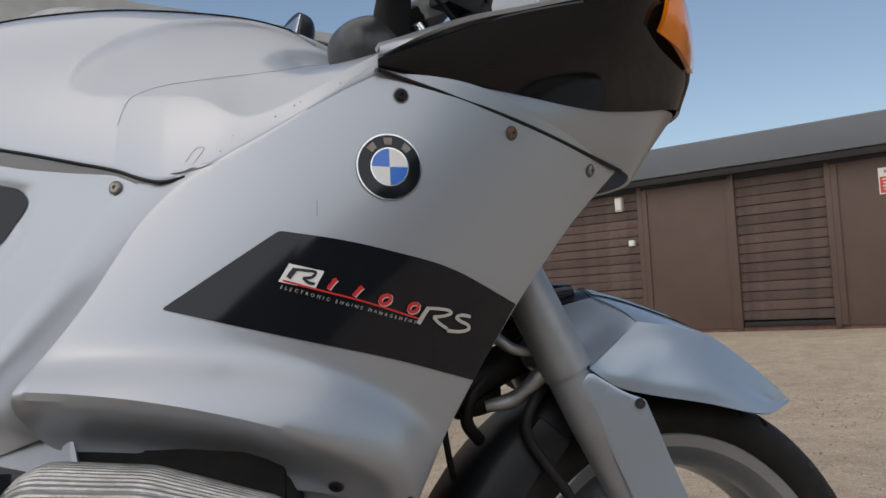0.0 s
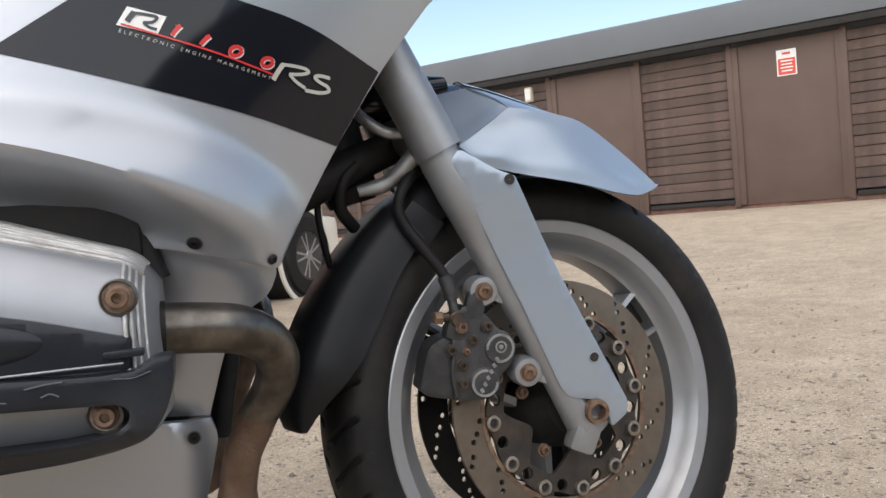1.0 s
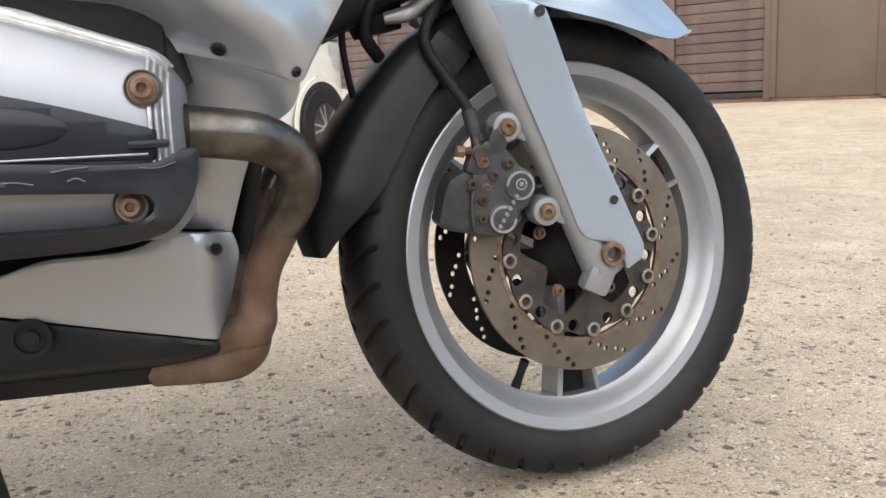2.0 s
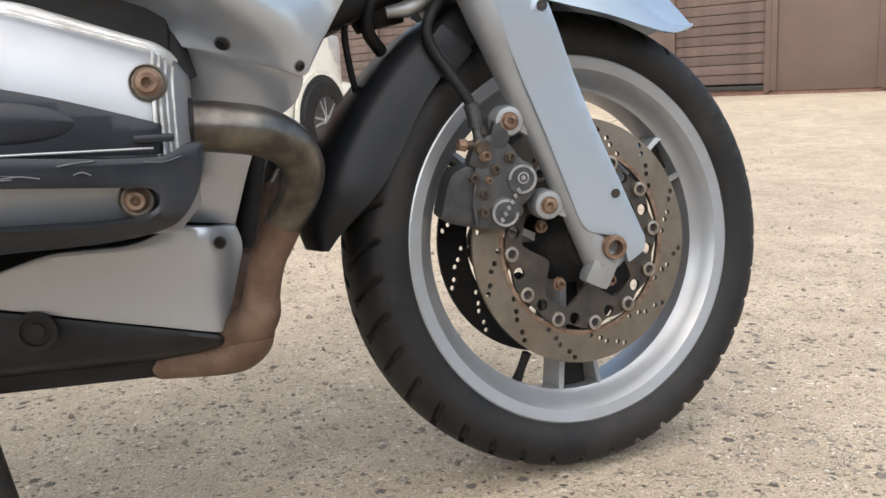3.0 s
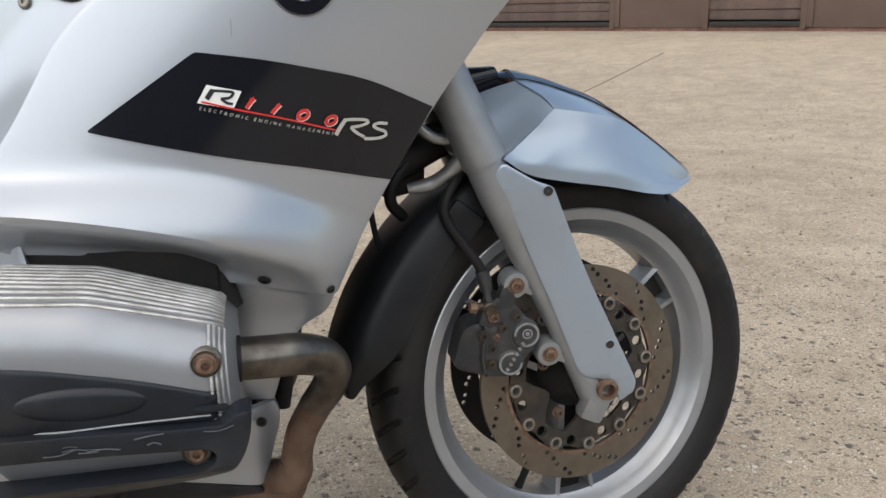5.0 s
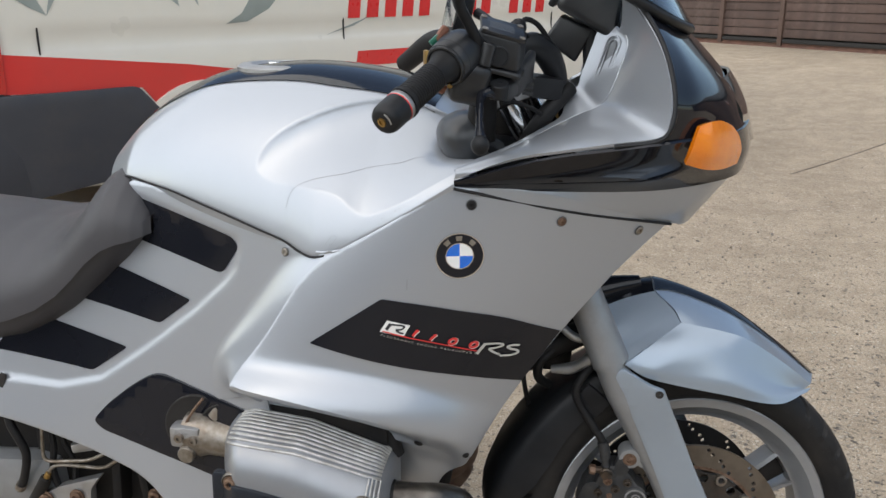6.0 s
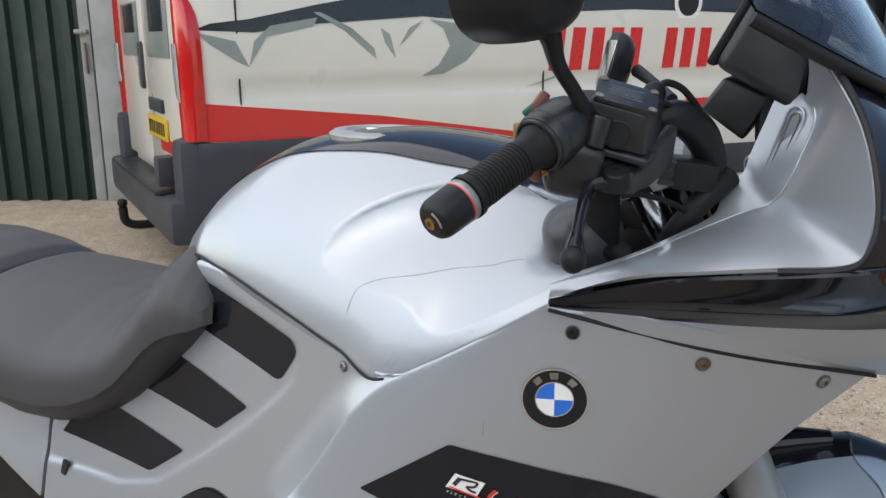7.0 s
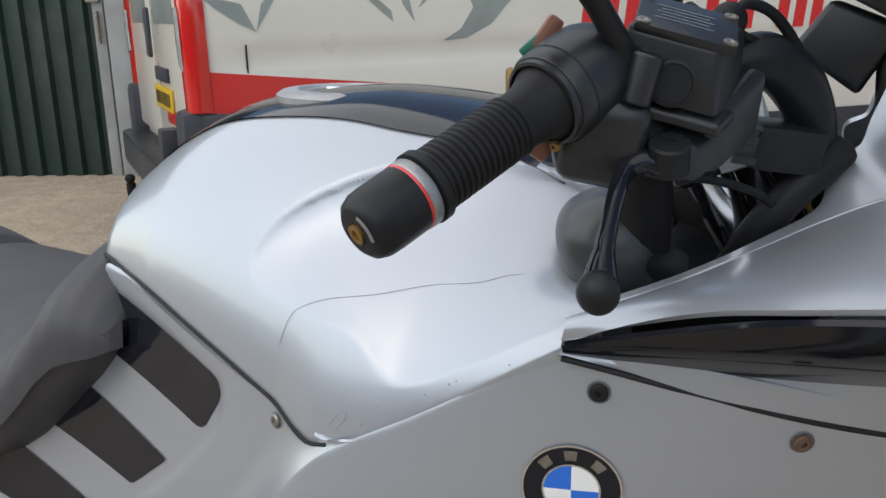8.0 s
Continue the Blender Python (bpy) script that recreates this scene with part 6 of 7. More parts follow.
part("return_spring", tube([(-0.783, -0.262, 0.528), (-0.768, -0.262, 0.552), (-0.752, -0.257, 0.572)], 0.0022, 20, 8), RUST, inlet)
part("injector", rod((-0.741, -0.242, 0.533), (-0.721, -0.235, 0.578), 0.014, 0.010, bevel=0.002), ZINC, inlet)
part("inlet_collar", turned([(0.046, 0), (0.050, 0.006), (0.050, 0.02), (0.046, 0.026)], axis_to((-0.696, -0.248, 0.503), (-0.656, -0.248, 0.503)), 32), BLACK_RUBBER, inlet, "black rubber inlet collar")
# closed dark discs carry the shade of the inlet opening in their colour
part("inlet_shade_disc", turned([(0.058, 0), (0.058, 0.004), (0.056, 0.005), (0.052, 0.003), (0.001, 0.003)], Matrix.Translation((-0.768, -0.240, 0.512)) @ pose(0, 0, 0, 90), 36), DARK, inlet, "dark disc for the shaded opening round the throttle body")
part("inlet_shade_disc", turned([(0.054, 0), (0.054, 0.004), (0.052, 0.005), (0.048, 0.003), (0.001, 0.003)], Matrix.Translation((-0.715, -0.246, 0.510)) @ pose(0, 0, 0, 90), 36), DARK, inlet)
# added black tube stands in for the shaded gap under the fairing
part("gap_filler", tube([(-0.690, -0.215, 0.545), (-0.665, -0.236, 0.578), (-0.60, -0.252, 0.595), (-0.52, -0.243, 0.575), (-0.474, -0.240, 0.540), (-0.458, -0.240, 0.495)], 0.014, 40, 14), BLACK_RUBBER, bike, "black tube added for the dark gap above the rocker cover")

# behind the side cover: brake pipes, bracket, wiring
part("footrest_bracket", panel([(-1.145, 0.285, 0.004), (-1.120, 0.306, 0.006), (-1.084, 0.327, 0.006), (-1.005, 0.353, 0.004), (-1.024, 0.328, 0.006), (-1.030, 0.270, 0.006), (-1.10, 0.255, 0.006)], lambda x, z: -0.170, 0.016, 0.02, 0.002), ALLOY, bike, "bare alloy footrest bracket")
for dx, dz in ((-1.111, 0.303), (-1.050, 0.313), (-0.900, 0.331)):
    socket_bolt((dx, -0.172, dz), 0.010, RUST, bike, h=0.008)
for pts in ([(-1.102, 0.440), (-1.107, 0.390), (-1.104, 0.379), (-1.094, 0.376), (-1.060, 0.380), (-1.021, 0.386), (-0.990, 0.400)], [(-1.105, 0.340), (-1.100, 0.356), (-1.090, 0.366), (-1.072, 0.371), (-1.030, 0.372), (-0.994, 0.374), (-0.965, 0.392)]):
    part("brake_pipe", tube([(x, -0.168, z) for x, z in pts], 0.0032, 50, 8), ZINC, bike, "thin steel brake pipe")
part("wiring", tube([(-1.170, -0.16, 0.480), (-1.160, -0.170, 0.445), (-1.148, -0.172, 0.421), (-1.138, -0.171, 0.388), (-1.148, -0.170, 0.345), (-1.166, -0.165, 0.31)], 0.0075, 40, 10), BLACK_RUBBER, bike, "black rubber hose with a clip")
part("hose_clip", turned([(0.0095, 0), (0.0095, 0.010), (0.008, 0.011)], axis_to((-1.160, -0.167, 0.322), (-1.167, -0.165, 0.309)), 18), ZINC, bike, "steel hose clip")
part("wiring", tube([(-1.095, -0.155, 0.45), (-1.092, -0.158, 0.40), (-1.098, -0.160, 0.35), (-1.088, -0.155, 0.29)], 0.006, 30, 8), BLACK_RUBBER, bike)
part("wiring", tube([(-1.072, -0.150, 0.45), (-1.075, -0.152, 0.41), (-1.062, -0.150, 0.37), (-1.066, -0.150, 0.33)], 0.005, 30, 8), BLACK_RUBBER, bike)
part("brake_cylinder", rod((-1.140, -0.168, 0.285), (-1.106, -0.170, 0.344), 0.013, 0.010, bevel=0.002), ENGINE, bike, "small rear brake cylinder")
part("union_nut", rod((-1.108, -0.170, 0.340), (-1.101, -0.170, 0.353), 0.006, 0.005, bevel=0.001), BRASS, bike, "brass pipe union")
part("cable_clamp", box((0.042, 0.018, 0.018), pose(-1.038, -0.150, 0.402, 0, -10, 8), 0.005), ALLOY, bike)
part("casting_rib", box((0.018, 0.05, 0.11), pose(-0.976, -0.140, 0.345, 0, 4, 0), 0.006), ENGINE, bike)
part("casting_rib", box((0.016, 0.05, 0.12), pose(-0.925, -0.140, 0.340, 0, -6, 0), 0.006), ENGINE, bike)
part("drive_casting", box((0.20, 0.06, 0.12), pose(-1.190, -0.125, 0.305, 0, -4, 0), 0.03), FORK_GREY, bike, "dull grey rear drive casting")

# centre stand
stand = part("centre_stand", tube([(-0.715, -0.125, 0.20), (-0.700, -0.128, 0.12), (-0.682, -0.135, 0.03), (-0.676, -0.138, GZ + 0.012)], 0.0135, 20, 14), ENGINE, bike, "black centre stand with rusty foot")
part("stand_foot", box((0.07, 0.035, 0.012), pose(-0.670, -0.140, GZ + 0.007), 0.004), RUST, stand, "rusty stand foot")
part("stand_bar", rod((-0.715, -0.125, 0.19), (-0.715, 0.125, 0.19), 0.012), ENGINE, stand)
part("guard_fixing", turned([(0.020, 0), (0.020, 0.004), (0.015, 0.004), (0.014, -0.002), (0.008, -0.002), (0.008, 0.003), (0.0005, 0.003)], Matrix.Translation((-0.622, -0.187, 0.262)) @ pose(0, 0, 0, 90), 28), ENGINE, bike, "recessed black belly fixing")

# ---- cockpit ----
BAR_OUT, BAR_IN = Vector((-0.428, -0.396, 1.021)), Vector((-0.3745, -0.280, 1.0745))
u = (BAR_IN - BAR_OUT).normalized()
BARM = axis_to(BAR_OUT, BAR_IN)
grip_prof = [(0.0155, 0.040), (0.0205, 0.041), (0.0205, 0.046)]
for k in range(15):
    z = 0.047 + k * 0.0042
    grip_prof += [(0.0166, z), (0.0182, z + 0.0010), (0.0182, z + 0.0028), (0.0166, z + 0.0038)]
grip_prof += [(0.0168, 0.111), (0.0170, 0.118), (0.0180, 0.126), (0.0204, 0.132), (0.0225, 0.136), (0.0232, 0.141), (0.018, 0.144)]
bar = part("handlebar", tube([BAR_OUT + u * 0.045, BAR_OUT + u * 0.10, BAR_IN + u * 0.03, (-0.345, -0.215, 1.080), (-0.338, -0.185, 1.045)], 0.011, 30, 14), ENGINE, bike, "black clip-on handlebar")
part("grip", turned(grip_prof, BARM, 40), BLACK_RUBBER, bar, "ribbed black rubber throttle grip", angle=50)
part("grip_ring", turned([(0.0188, 0.0330), (0.0195, 0.0338), (0.0195, 0.0385), (0.0188, 0.0395)], BARM, 36), ALLOY, bar, "chrome ring")
part("red_ring", turned([(0.0190, 0.0312), (0.0192, 0.0315), (0.0192, 0.0328), (0.0190, 0.033)], BARM, 36), RED, bar)
end = part("bar_end", turned([(0.0005, 0.002), (0.0055, 0.002), (0.006, -0.002), (0.0125, -0.002), (0.0165, 0.001), (0.0185, 0.006), (0.0190, 0.013), (0.0190, 0.0312)], BARM, 36), BLACK_PLASTIC, bar, "chipped black bar-end weight")
part("bar_end_screw", turned([(0.0055, -0.0015), (0.0055, -0.0035), (0.003, -0.0035), (0.0028, 0.001), (0.0003, 0.001)], BARM, 16), BRASS, bar)
chip = bmesh.new()
cv = [[chip.verts.new(BARM @ Vector((r * math.cos(a), r * math.sin(a), h))) for r, h in ((0.0118, -0.0026), (0.0136, -0.0018))] for a in np.linspace(2.1, 3.3, 10)]
for a, b in zip(cv, cv[1:]):
    chip.faces.new((a[0], a[1], b[1], b[0]))
part("chip", chip, ALLOY, bar, "bare metal chip")
BLK = mat("black_housing", (0.012, 0.013, 0.015), 0.36, 0, 0, (0.019, 0.020, 0.022), 40, 0.8, 0.05, 900, 0.2, (0.055, 0.05, 0.045))
house_m = axis_to(BAR_IN, BAR_IN + u)
housing = part("switch_housing", turned([(0.020, 0.000), (0.0270, 0.000), (0.0285, 0.0025), (0.0290, 0.012), (0.0300, 0.026), (0.0295, 0.038), (0.027, 0.046), (0.018, 0.052)], house_m, 44), BLK, bike, "black switch housing with coloured buttons")
part("housing_lip", turned([(0.0240, -0.004), (0.0258, -0.0035), (0.0264, 0.0005), (0.0240, 0.001)], house_m, 44, ends=False), BLK, housing)
part("housing_joint", turned([(0.0292, 0.0105), (0.0292, 0.0115)], house_m, 44, ends=False), DARK, housing)
part("housing_block", box((0.050, 0.044, 0.054), pose(-0.352, -0.248, 1.052, 8, 12, 25), 0.014, seg=4), BLK, housing, "lower half of the switch housing")


def on_housing(p, r):
    """The place at radius r from the bar's axis, on the way out to p."""
    q = BAR_IN + u * (Vector(p) - BAR_IN).dot(u)
    return Matrix.Translation(q + (Vector(p) - q).normalized() * r)


part("green_button", box((0.015, 0.008, 0.007), on_housing((-0.401, -0.256, 1.110), 0.034) @ pose(0, 0, 0, 0, -40, 25), 0.0018), GREEN_SWITCH, housing)
part("rocker_switch", box((0.010, 0.012, 0.022), on_housing((-0.390, -0.252, 1.116), 0.033) @ pose(0, 0, 0, 0, 35, 25), 0.003), BROWN_SWITCH, housing)
part("starter_button", box((0.006, 0.014, 0.023), on_housing((-0.412, -0.262, 1.082), 0.031) @ pose(0, 0, 0, 0, 0, 25), 0.0025), BRASS, housing)
part("turn_switch", box((0.014, 0.010, 0.013), on_housing((-0.385, -0.262, 1.040), 0.034) @ pose(0, 0, 0, 0, 35, 25), 0.004), BROWN_SWITCH, housing)
socket_bolt((-0.3705, -0.2745, 1.0485), 0.0024, BRASS, housing, h=0.003)

# master cylinder
NL, NR, FR, FL = Vector((-0.340, -0.250, 1.117)), Vector((-0.287, -0.236, 1.102)), Vector((-0.281, -0.190, 1.112)), Vector((-0.336, -0.201, 1.130))
LID_X, LID_Y = (NR - NL).normalized(), ((FL - NL) - (FL - NL).dot((NR - NL).normalized()) * (NR - NL).normalized()).normalized()
LID_Z = LID_X.cross(LID_Y)
RES_M = Matrix.Translation((NL + NR + FR + FL) / 4) @ Matrix((LID_X, LID_Y, LID_Z)).transposed().to_4x4()
drop = Vector((-0.002, 0.002, -0.041))
res = part("fluid_reservoir", block8([p + (NR - p) * 0.02 for p in (NL, NR, FR, FL)], [p + drop for p in (NL, NR, FR, FL)], 0.005), BLK, bike, "black brake fluid reservoir with screwed lid")
lid = part("reservoir_lid", box((0.0590, 0.0500, 0.006), RES_M, 0.0022), BLK, res, "black lid with raised lettering")
for sx in (-1, 1):
    for sy in (-1, 1):
        part("lid_screw", turned([(0.0042, 0), (0.0042, 0.001), (0.0022, 0.0012), (0.001, 0.0004)], RES_M @ pose(sx * 0.0247, sy * 0.0202, 0.003), 14), ZINC, res)
for k in range(5):
    part("lid_bar", box((0.034 - 0.006 * (k % 2), 0.0013, 0.0005), RES_M @ pose(-0.002, 0.010 - 0.0048 * k, 0.0031)), GREY_PRINT, res, "raised bar of moulded writing")
sk = [NL + drop, NR + drop, FR + drop, FL + drop]
mid_ = sum(sk, Vector()) / 4
part("reservoir_skirt", block8([mid_ + (p - mid_) * 1.14 for p in sk], [mid_ + (p - mid_) * 1.12 + Vector((0, 0, -0.008)) for p in sk], 0.003), BLK, res)
face_m = Matrix.Translation((-0.3125, -0.2440, 1.083)) @ pose(0, 0, 0, 0, 0, 15) @ pose(0, 0, 0, 90)
part("sight_glass", turned([(0.0135, -0.004), (0.0135, 0.0025), (0.0115, 0.003), (0.011, 0.0018), (0.0004, 0.0018)], face_m, 26), BLACK_PLASTIC, res)
part("reservoir_boss", rod((-0.331, -0.256, 1.072), (-0.324, -0.254, 1.1000), 0.0095, bevel=0.0015), BLK, res)
part("boss_cap", rod((-0.324, -0.254, 1.1003), (-0.3235, -0.2538, 1.1015), 0.0075), BLACK_PLASTIC, res)
part("master_body", block8([Vector((-0.345, -0.235, 1.070)), Vector((-0.300, -0.210, 1.055)), Vector((-0.285, -0.170, 1.068)), Vector((-0.335, -0.195, 1.085))], [Vector((-0.340, -0.235, 1.030)), Vector((-0.298, -0.212, 1.022)), Vector((-0.283, -0.17, 1.035)), Vector((-0.33, -0.195, 1.04))], 0.006), BLK, res)
part("lever_bracket", block8([Vector((-0.328, -0.256, 1.047)), Vector((-0.296, -0.236, 1.046)), Vector((-0.280, -0.196, 1.062)), Vector((-0.305, -0.212, 1.066))], [Vector((-0.326, -0.256, 1.027)), Vector((-0.296, -0.238, 1.024)), Vector((-0.280, -0.198, 1.040)), Vector((-0.305, -0.215, 1.045))], 0.006), BLK, res)
part("bracket_arm", block8([Vector((-0.296, -0.228, 1.062)), Vector((-0.286, -0.218, 1.062)), Vector((-0.268, -0.176, 1.088)), Vector((-0.280, -0.182, 1.090))], [Vector((-0.300, -0.228, 1.028)), Vector((-0.288, -0.220, 1.028)), Vector((-0.272, -0.178, 1.045)), Vector((-0.286, -0.186, 1.045))], 0.005), BLK, res)
part("lever_pivot", turned([(0.0122, -0.014), (0.0122, 0.003), (0.0110, 0.0045), (0.004, 0.0045), (0.0038, 0.0035), (0.0003, 0.0035)], Matrix.Translation((-0.311, -0.248, 1.0465)) @ pose(0, 0, 0, 22, 6, 0), 28), BLACK_PLASTIC, res)
lever = part("brake_lever", tube([(-0.311, -0.246, 1.037), (-0.324, -0.254, 1.040), (-0.331, -0.264, 1.036), (-0.331, -0.282, 1.027), (-0.329, -0.302, 1.016), (-0.3255, -0.325, 1.002), (-0.323, -0.338, 0.992)], [0.009, 0.0075, 0.0058, 0.0052, 0.0050, 0.0056, 0.0095], 60, 16, squash=0.75), BLACK_PAINT, bike, "gloss black brake lever with ball end")
bm = bmesh.new()
bmesh.ops.create_uvsphere(bm, u_segments=28, v_segments=16, radius=1.0, matrix=Matrix.Translation((-0.323, -0.342, 0.9870)) @ pose(0, 0, 0, 30, 0, 0) @ Matrix.Diagonal((0.0112, 0.0112, 0.0125, 1)))
part("lever_ball", bm, BLACK_PLASTIC, lever)

# mirrors
stem = [(-0.330, -0.250, 1.074), (-0.336, -0.252, 1.094), (-0.346, -0.272, 1.122), (-0.356, -0.291, 1.146), (-0.357, -0.312, 1.170), (-0.362, -0.325, 1.188)]
mirror_r = part("mirror", tube(stem, [0.0095, 0.0075, 0.0068, 0.0070, 0.009, 0.013], 30, 14), BLACK_PLASTIC, bike, "black rounded mirror on a stem")


def mirror_shell(at, m, size):
    b = bmesh.new()
    bmesh.ops.create_uvsphere(b, u_segments=36, v_segments=22, radius=1.0)
    for v in b.verts:
        v.co = Vector([math.copysign(abs(c) ** 0.75, c) for c in v.co])
        if v.co.x < -0.2:
            v.co.x = -0.2
    bmesh.ops.transform(b, matrix=Matrix.Translation(at) @ m @ Matrix.Diagonal((*size, 1)), verts=b.verts)
    return b


part("mirror_housing", mirror_shell((-0.388, -0.340, 1.214), pose(0, 0, 0, 0, -4, -10), (0.060, 0.068, 0.050)), BLACK_PLASTIC, mirror_r, "black mirror housing")
part("mirror_glass", box((0.002, 0.105, 0.072), Matrix.Translation((-0.388, -0.340, 1.214)) @ pose(0, 0, 0, 0, -4, -10) @ pose(-0.0135, 0, 0), 0.0008), CHROME, mirror_r)
mirror_l = part("mirror", tube([(-0.34, 0.20, 1.085), (-0.37, 0.25, 1.10), (-0.41, 0.29, 1.12)], [0.008, 0.007, 0.010], 16, 12), BLACK_PLASTIC, bike, "black rounded mirror on a stem")
part("mirror_housing", mirror_shell((-0.455, 0.310, 1.128), pose(0, 0, 0, 0, 14, 22), (0.030, 0.058, 0.050)), BLACK_PLASTIC, mirror_l, "black mirror housing")
part("mirror_glass", box((0.002, 0.095, 0.072), Matrix.Translation((-0.455, 0.310, 1.128)) @ pose(0, 0, 0, 0, 14, 22) @ pose(-0.0075, 0, 0), 0.0008), CHROME, mirror_l)
part("handlebar", tube([(-0.560, 0.335, 1.021), (-0.472, 0.245, 1.0745), (-0.39, 0.17, 1.05), (-0.33, 0.12, 1.03)], [0.018, 0.020, 0.014, 0.012], 24, 16), BLACK_RUBBER, bike, "black clip-on handlebar")

# fork tops, yoke, clutter under the bars
part("fork_leg_top", rod((-0.226, -0.104, 0.85), (-0.3125, -0.1215, 1.015), 0.0168), CHROME, bike, "polished upper fork leg")
part("fork_leg_top", rod((-0.226, 0.104, 0.85), (-0.3125, 0.1015, 1.015), 0.0168), CHROME, bike, "polished upper fork leg")
part("fork_cap", turned([(0.0195, 0), (0.0205, 0.004), (0.0205, 0.016), (0.017, 0.020), (0.008, 0.020)], axis_to((-0.310, -0.121, 1.008), (-0.320, -0.123, 1.027)), 24), ENGINE, bike, "black cap of the fork leg")
part("top_yoke", box((0.09, 0.26, 0.028), pose(-0.325, -0.01, 1.022, 0, -20, 8), 0.010), ALLOY, bike, "satin alloy top yoke")
part("bar_riser", tube([(-0.352, -0.140, 0.90), (-0.346, -0.165, 0.96), (-0.338, -0.190, 1.02), (-0.336, -0.205, 1.045)], [0.024, 0.023, 0.020, 0.016], 20, 18), ENGINE, bike, "black bar riser")
part("riser_clip", box((0.030, 0.034, 0.012), pose(-0.325, -0.172, 0.955, 20, 30, 20), 0.003), BLACK_PLASTIC, bike, "small black clip")
part("steering_column", rod((-0.30, 0, 0.80), (-0.33, 0, 1.02), 0.035), ENGINE, bike)
part("connector_block", box((0.048, 0.040, 0.030), pose(-0.263, -0.137, 1.035, 6, 8, 32), 0.005), BLACK_PLASTIC, bike, "black connector block")
for k in range(3):
    part("connector_rib", box((0.050, 0.003, 0.005), pose(-0.266, -0.1585, 1.026 + 0.009 * k, 6, 8, 32), 0.001), BLK, bike)
part("cable_shroud", tube([(-0.300, -0.165, 1.085), (-0.278, -0.150, 1.092), (-0.258, -0.132, 1.078), (-0.245, -0.118, 1.050), (-0.240, -0.11, 1.01)], [0.013, 0.018, 0.018, 0.015, 0.013], 26, 14), BLACK_PLASTIC, bike, "black rubber cable shroud")
part("cable_loom", tube([(-0.290, -0.12, 0.94), (-0.268, -0.14, 0.98), (-0.245, -0.135, 1.01), (-0.225, -0.11, 1.03)], 0.012, 24, 12), BLACK_RUBBER, bike, "black cable loom")
part("inner_shroud", box((0.14, 0.28, 0.13), pose(-0.300, 0, 0.875, 0, 15, 0), 0.03), BLACK_PLASTIC, bike)
part("brake_line", tube([(-0.293, -0.172, 1.117), (-0.286, -0.165, 1.126), (-0.269, -0.150, 1.117), (-0.248, -0.130, 1.080), (-0.236, -0.120, 1.035), (-0.230, -0.118, 0.995)], 0.0036, 50, 10), BLACK_RUBBER, bike, "curved black brake line")
part("brake_line", tube([(-0.288, -0.170, 1.108), (-0.270, -0.150, 1.095), (-0.255, -0.135, 1.065), (-0.248, -0.125, 1.020)], 0.0030, 40, 10), BLACK_RUBBER, bike, "second black line")
bm = bmesh.new()
bmesh.ops.create_uvsphere(bm, u_segments=20, v_segments=12, radius=0.0115, matrix=Matrix.Translation((-0.295, -0.172, 1.116)))
part("line_boot", bm, BLACK_RUBBER, bike, "round rubber boot of the brake line")
part("throttle_cable", tube([(-0.312, -0.212, 1.020), (-0.302, -0.198, 1.021), (-0.272, -0.160, 1.006), (-0.250, -0.138, 0.984), (-0.240, -0.12, 0.96)], 0.0030, 30, 8), BLACK_RUBBER, bike, "thin black throttle cable")
part("yellow_tag", tube([(-0.238, -0.128, 1.014), (-0.241, -0.131, 1.006), (-0.241, -0.131, 0.994), (-0.237, -0.127, 0.988)], 0.0022, 16, 8), BRASS, bike, "yellowed cable clip")
# dark grey rounded body that fills the pocket at the head of the tank
POCKET = mat("pocket_grey", (0.030, 0.033, 0.037), 0.32, 0, 0, (0.038, 0.041, 0.045), 20, 0.6)
bm = bmesh.new()
bmesh.ops.create_uvsphere(bm, u_segments=40, v_segments=24, radius=1.0)
for v in bm.verts:
    v.co = Vector([math.copysign(abs(c) ** 0.80, c) for c in v.co])
bmesh.ops.transform(bm, matrix=Matrix.Translation((-0.368, -0.160, 0.960)) @ pose(0, 0, 0, 0, -22, 20) @ Matrix.Diagonal((0.036, 0.046, 0.042, 1)), verts=bm.verts)
part("tank_pocket", bm, POCKET, bike, "dark grey rounded pocket at the head of the tank", angle=80)
# instruments
pod = part("instrument_pod", block8([Vector((-0.252, -0.09, 1.140)), Vector((-0.212, -0.10, 1.215)), Vector((-0.150, -0.10, 1.19)), Vector((-0.166, -0.112, 1.094))], [Vector((-0.252, 0.10, 1.140)), Vector((-0.212, 0.11, 1.215)), Vector((-0.140, 0.11, 1.19)), Vector((-0.166, 0.11, 1.094))], 0.012), BLK, bike, "dusty black instrument pod")
part("instrument_rim", box((0.010, 0.15, 0.085), pose(-0.238, 0.0, 1.178, 0, 28, 0), 0.004), BLACK_PLASTIC, pod)
part("instrument_box", block8([Vector((-0.267, -0.062, 1.094)), Vector((-0.243, -0.062, 1.128)), Vector((-0.194, -0.066, 1.108)), Vector((-0.220, -0.062, 1.061))], [Vector((-0.267, 0.03, 1.094)), Vector((-0.243, 0.03, 1.128)), Vector((-0.194, 0.03, 1.108)), Vector((-0.220, 0.03, 1.061))], 0.005), BLK, bike, "square black box below the instruments")
part("pod_stalk", rod((-0.190, -0.05, 1.02), (-0.196, -0.05, 1.11), 0.016), BLACK_PLASTIC, bike)
# oblong recess in the cockpit panel: a flat face, shade put into its grey
RECESS = mat("recess_shade_grey", (0.14, 0.148, 0.158), 0.4, 0.3, 0.2)
s0, s1 = Vector((-0.182, -0.1195, 1.020)), Vector((-0.161, -0.1175, 1.094))
sz_ = (s1 - s0).normalized()
sn_ = sz_.cross(Vector((0.045, -0.05, -0.012))).normalized()
sn_ = sn_ if sn_.x < 0 else -sn_
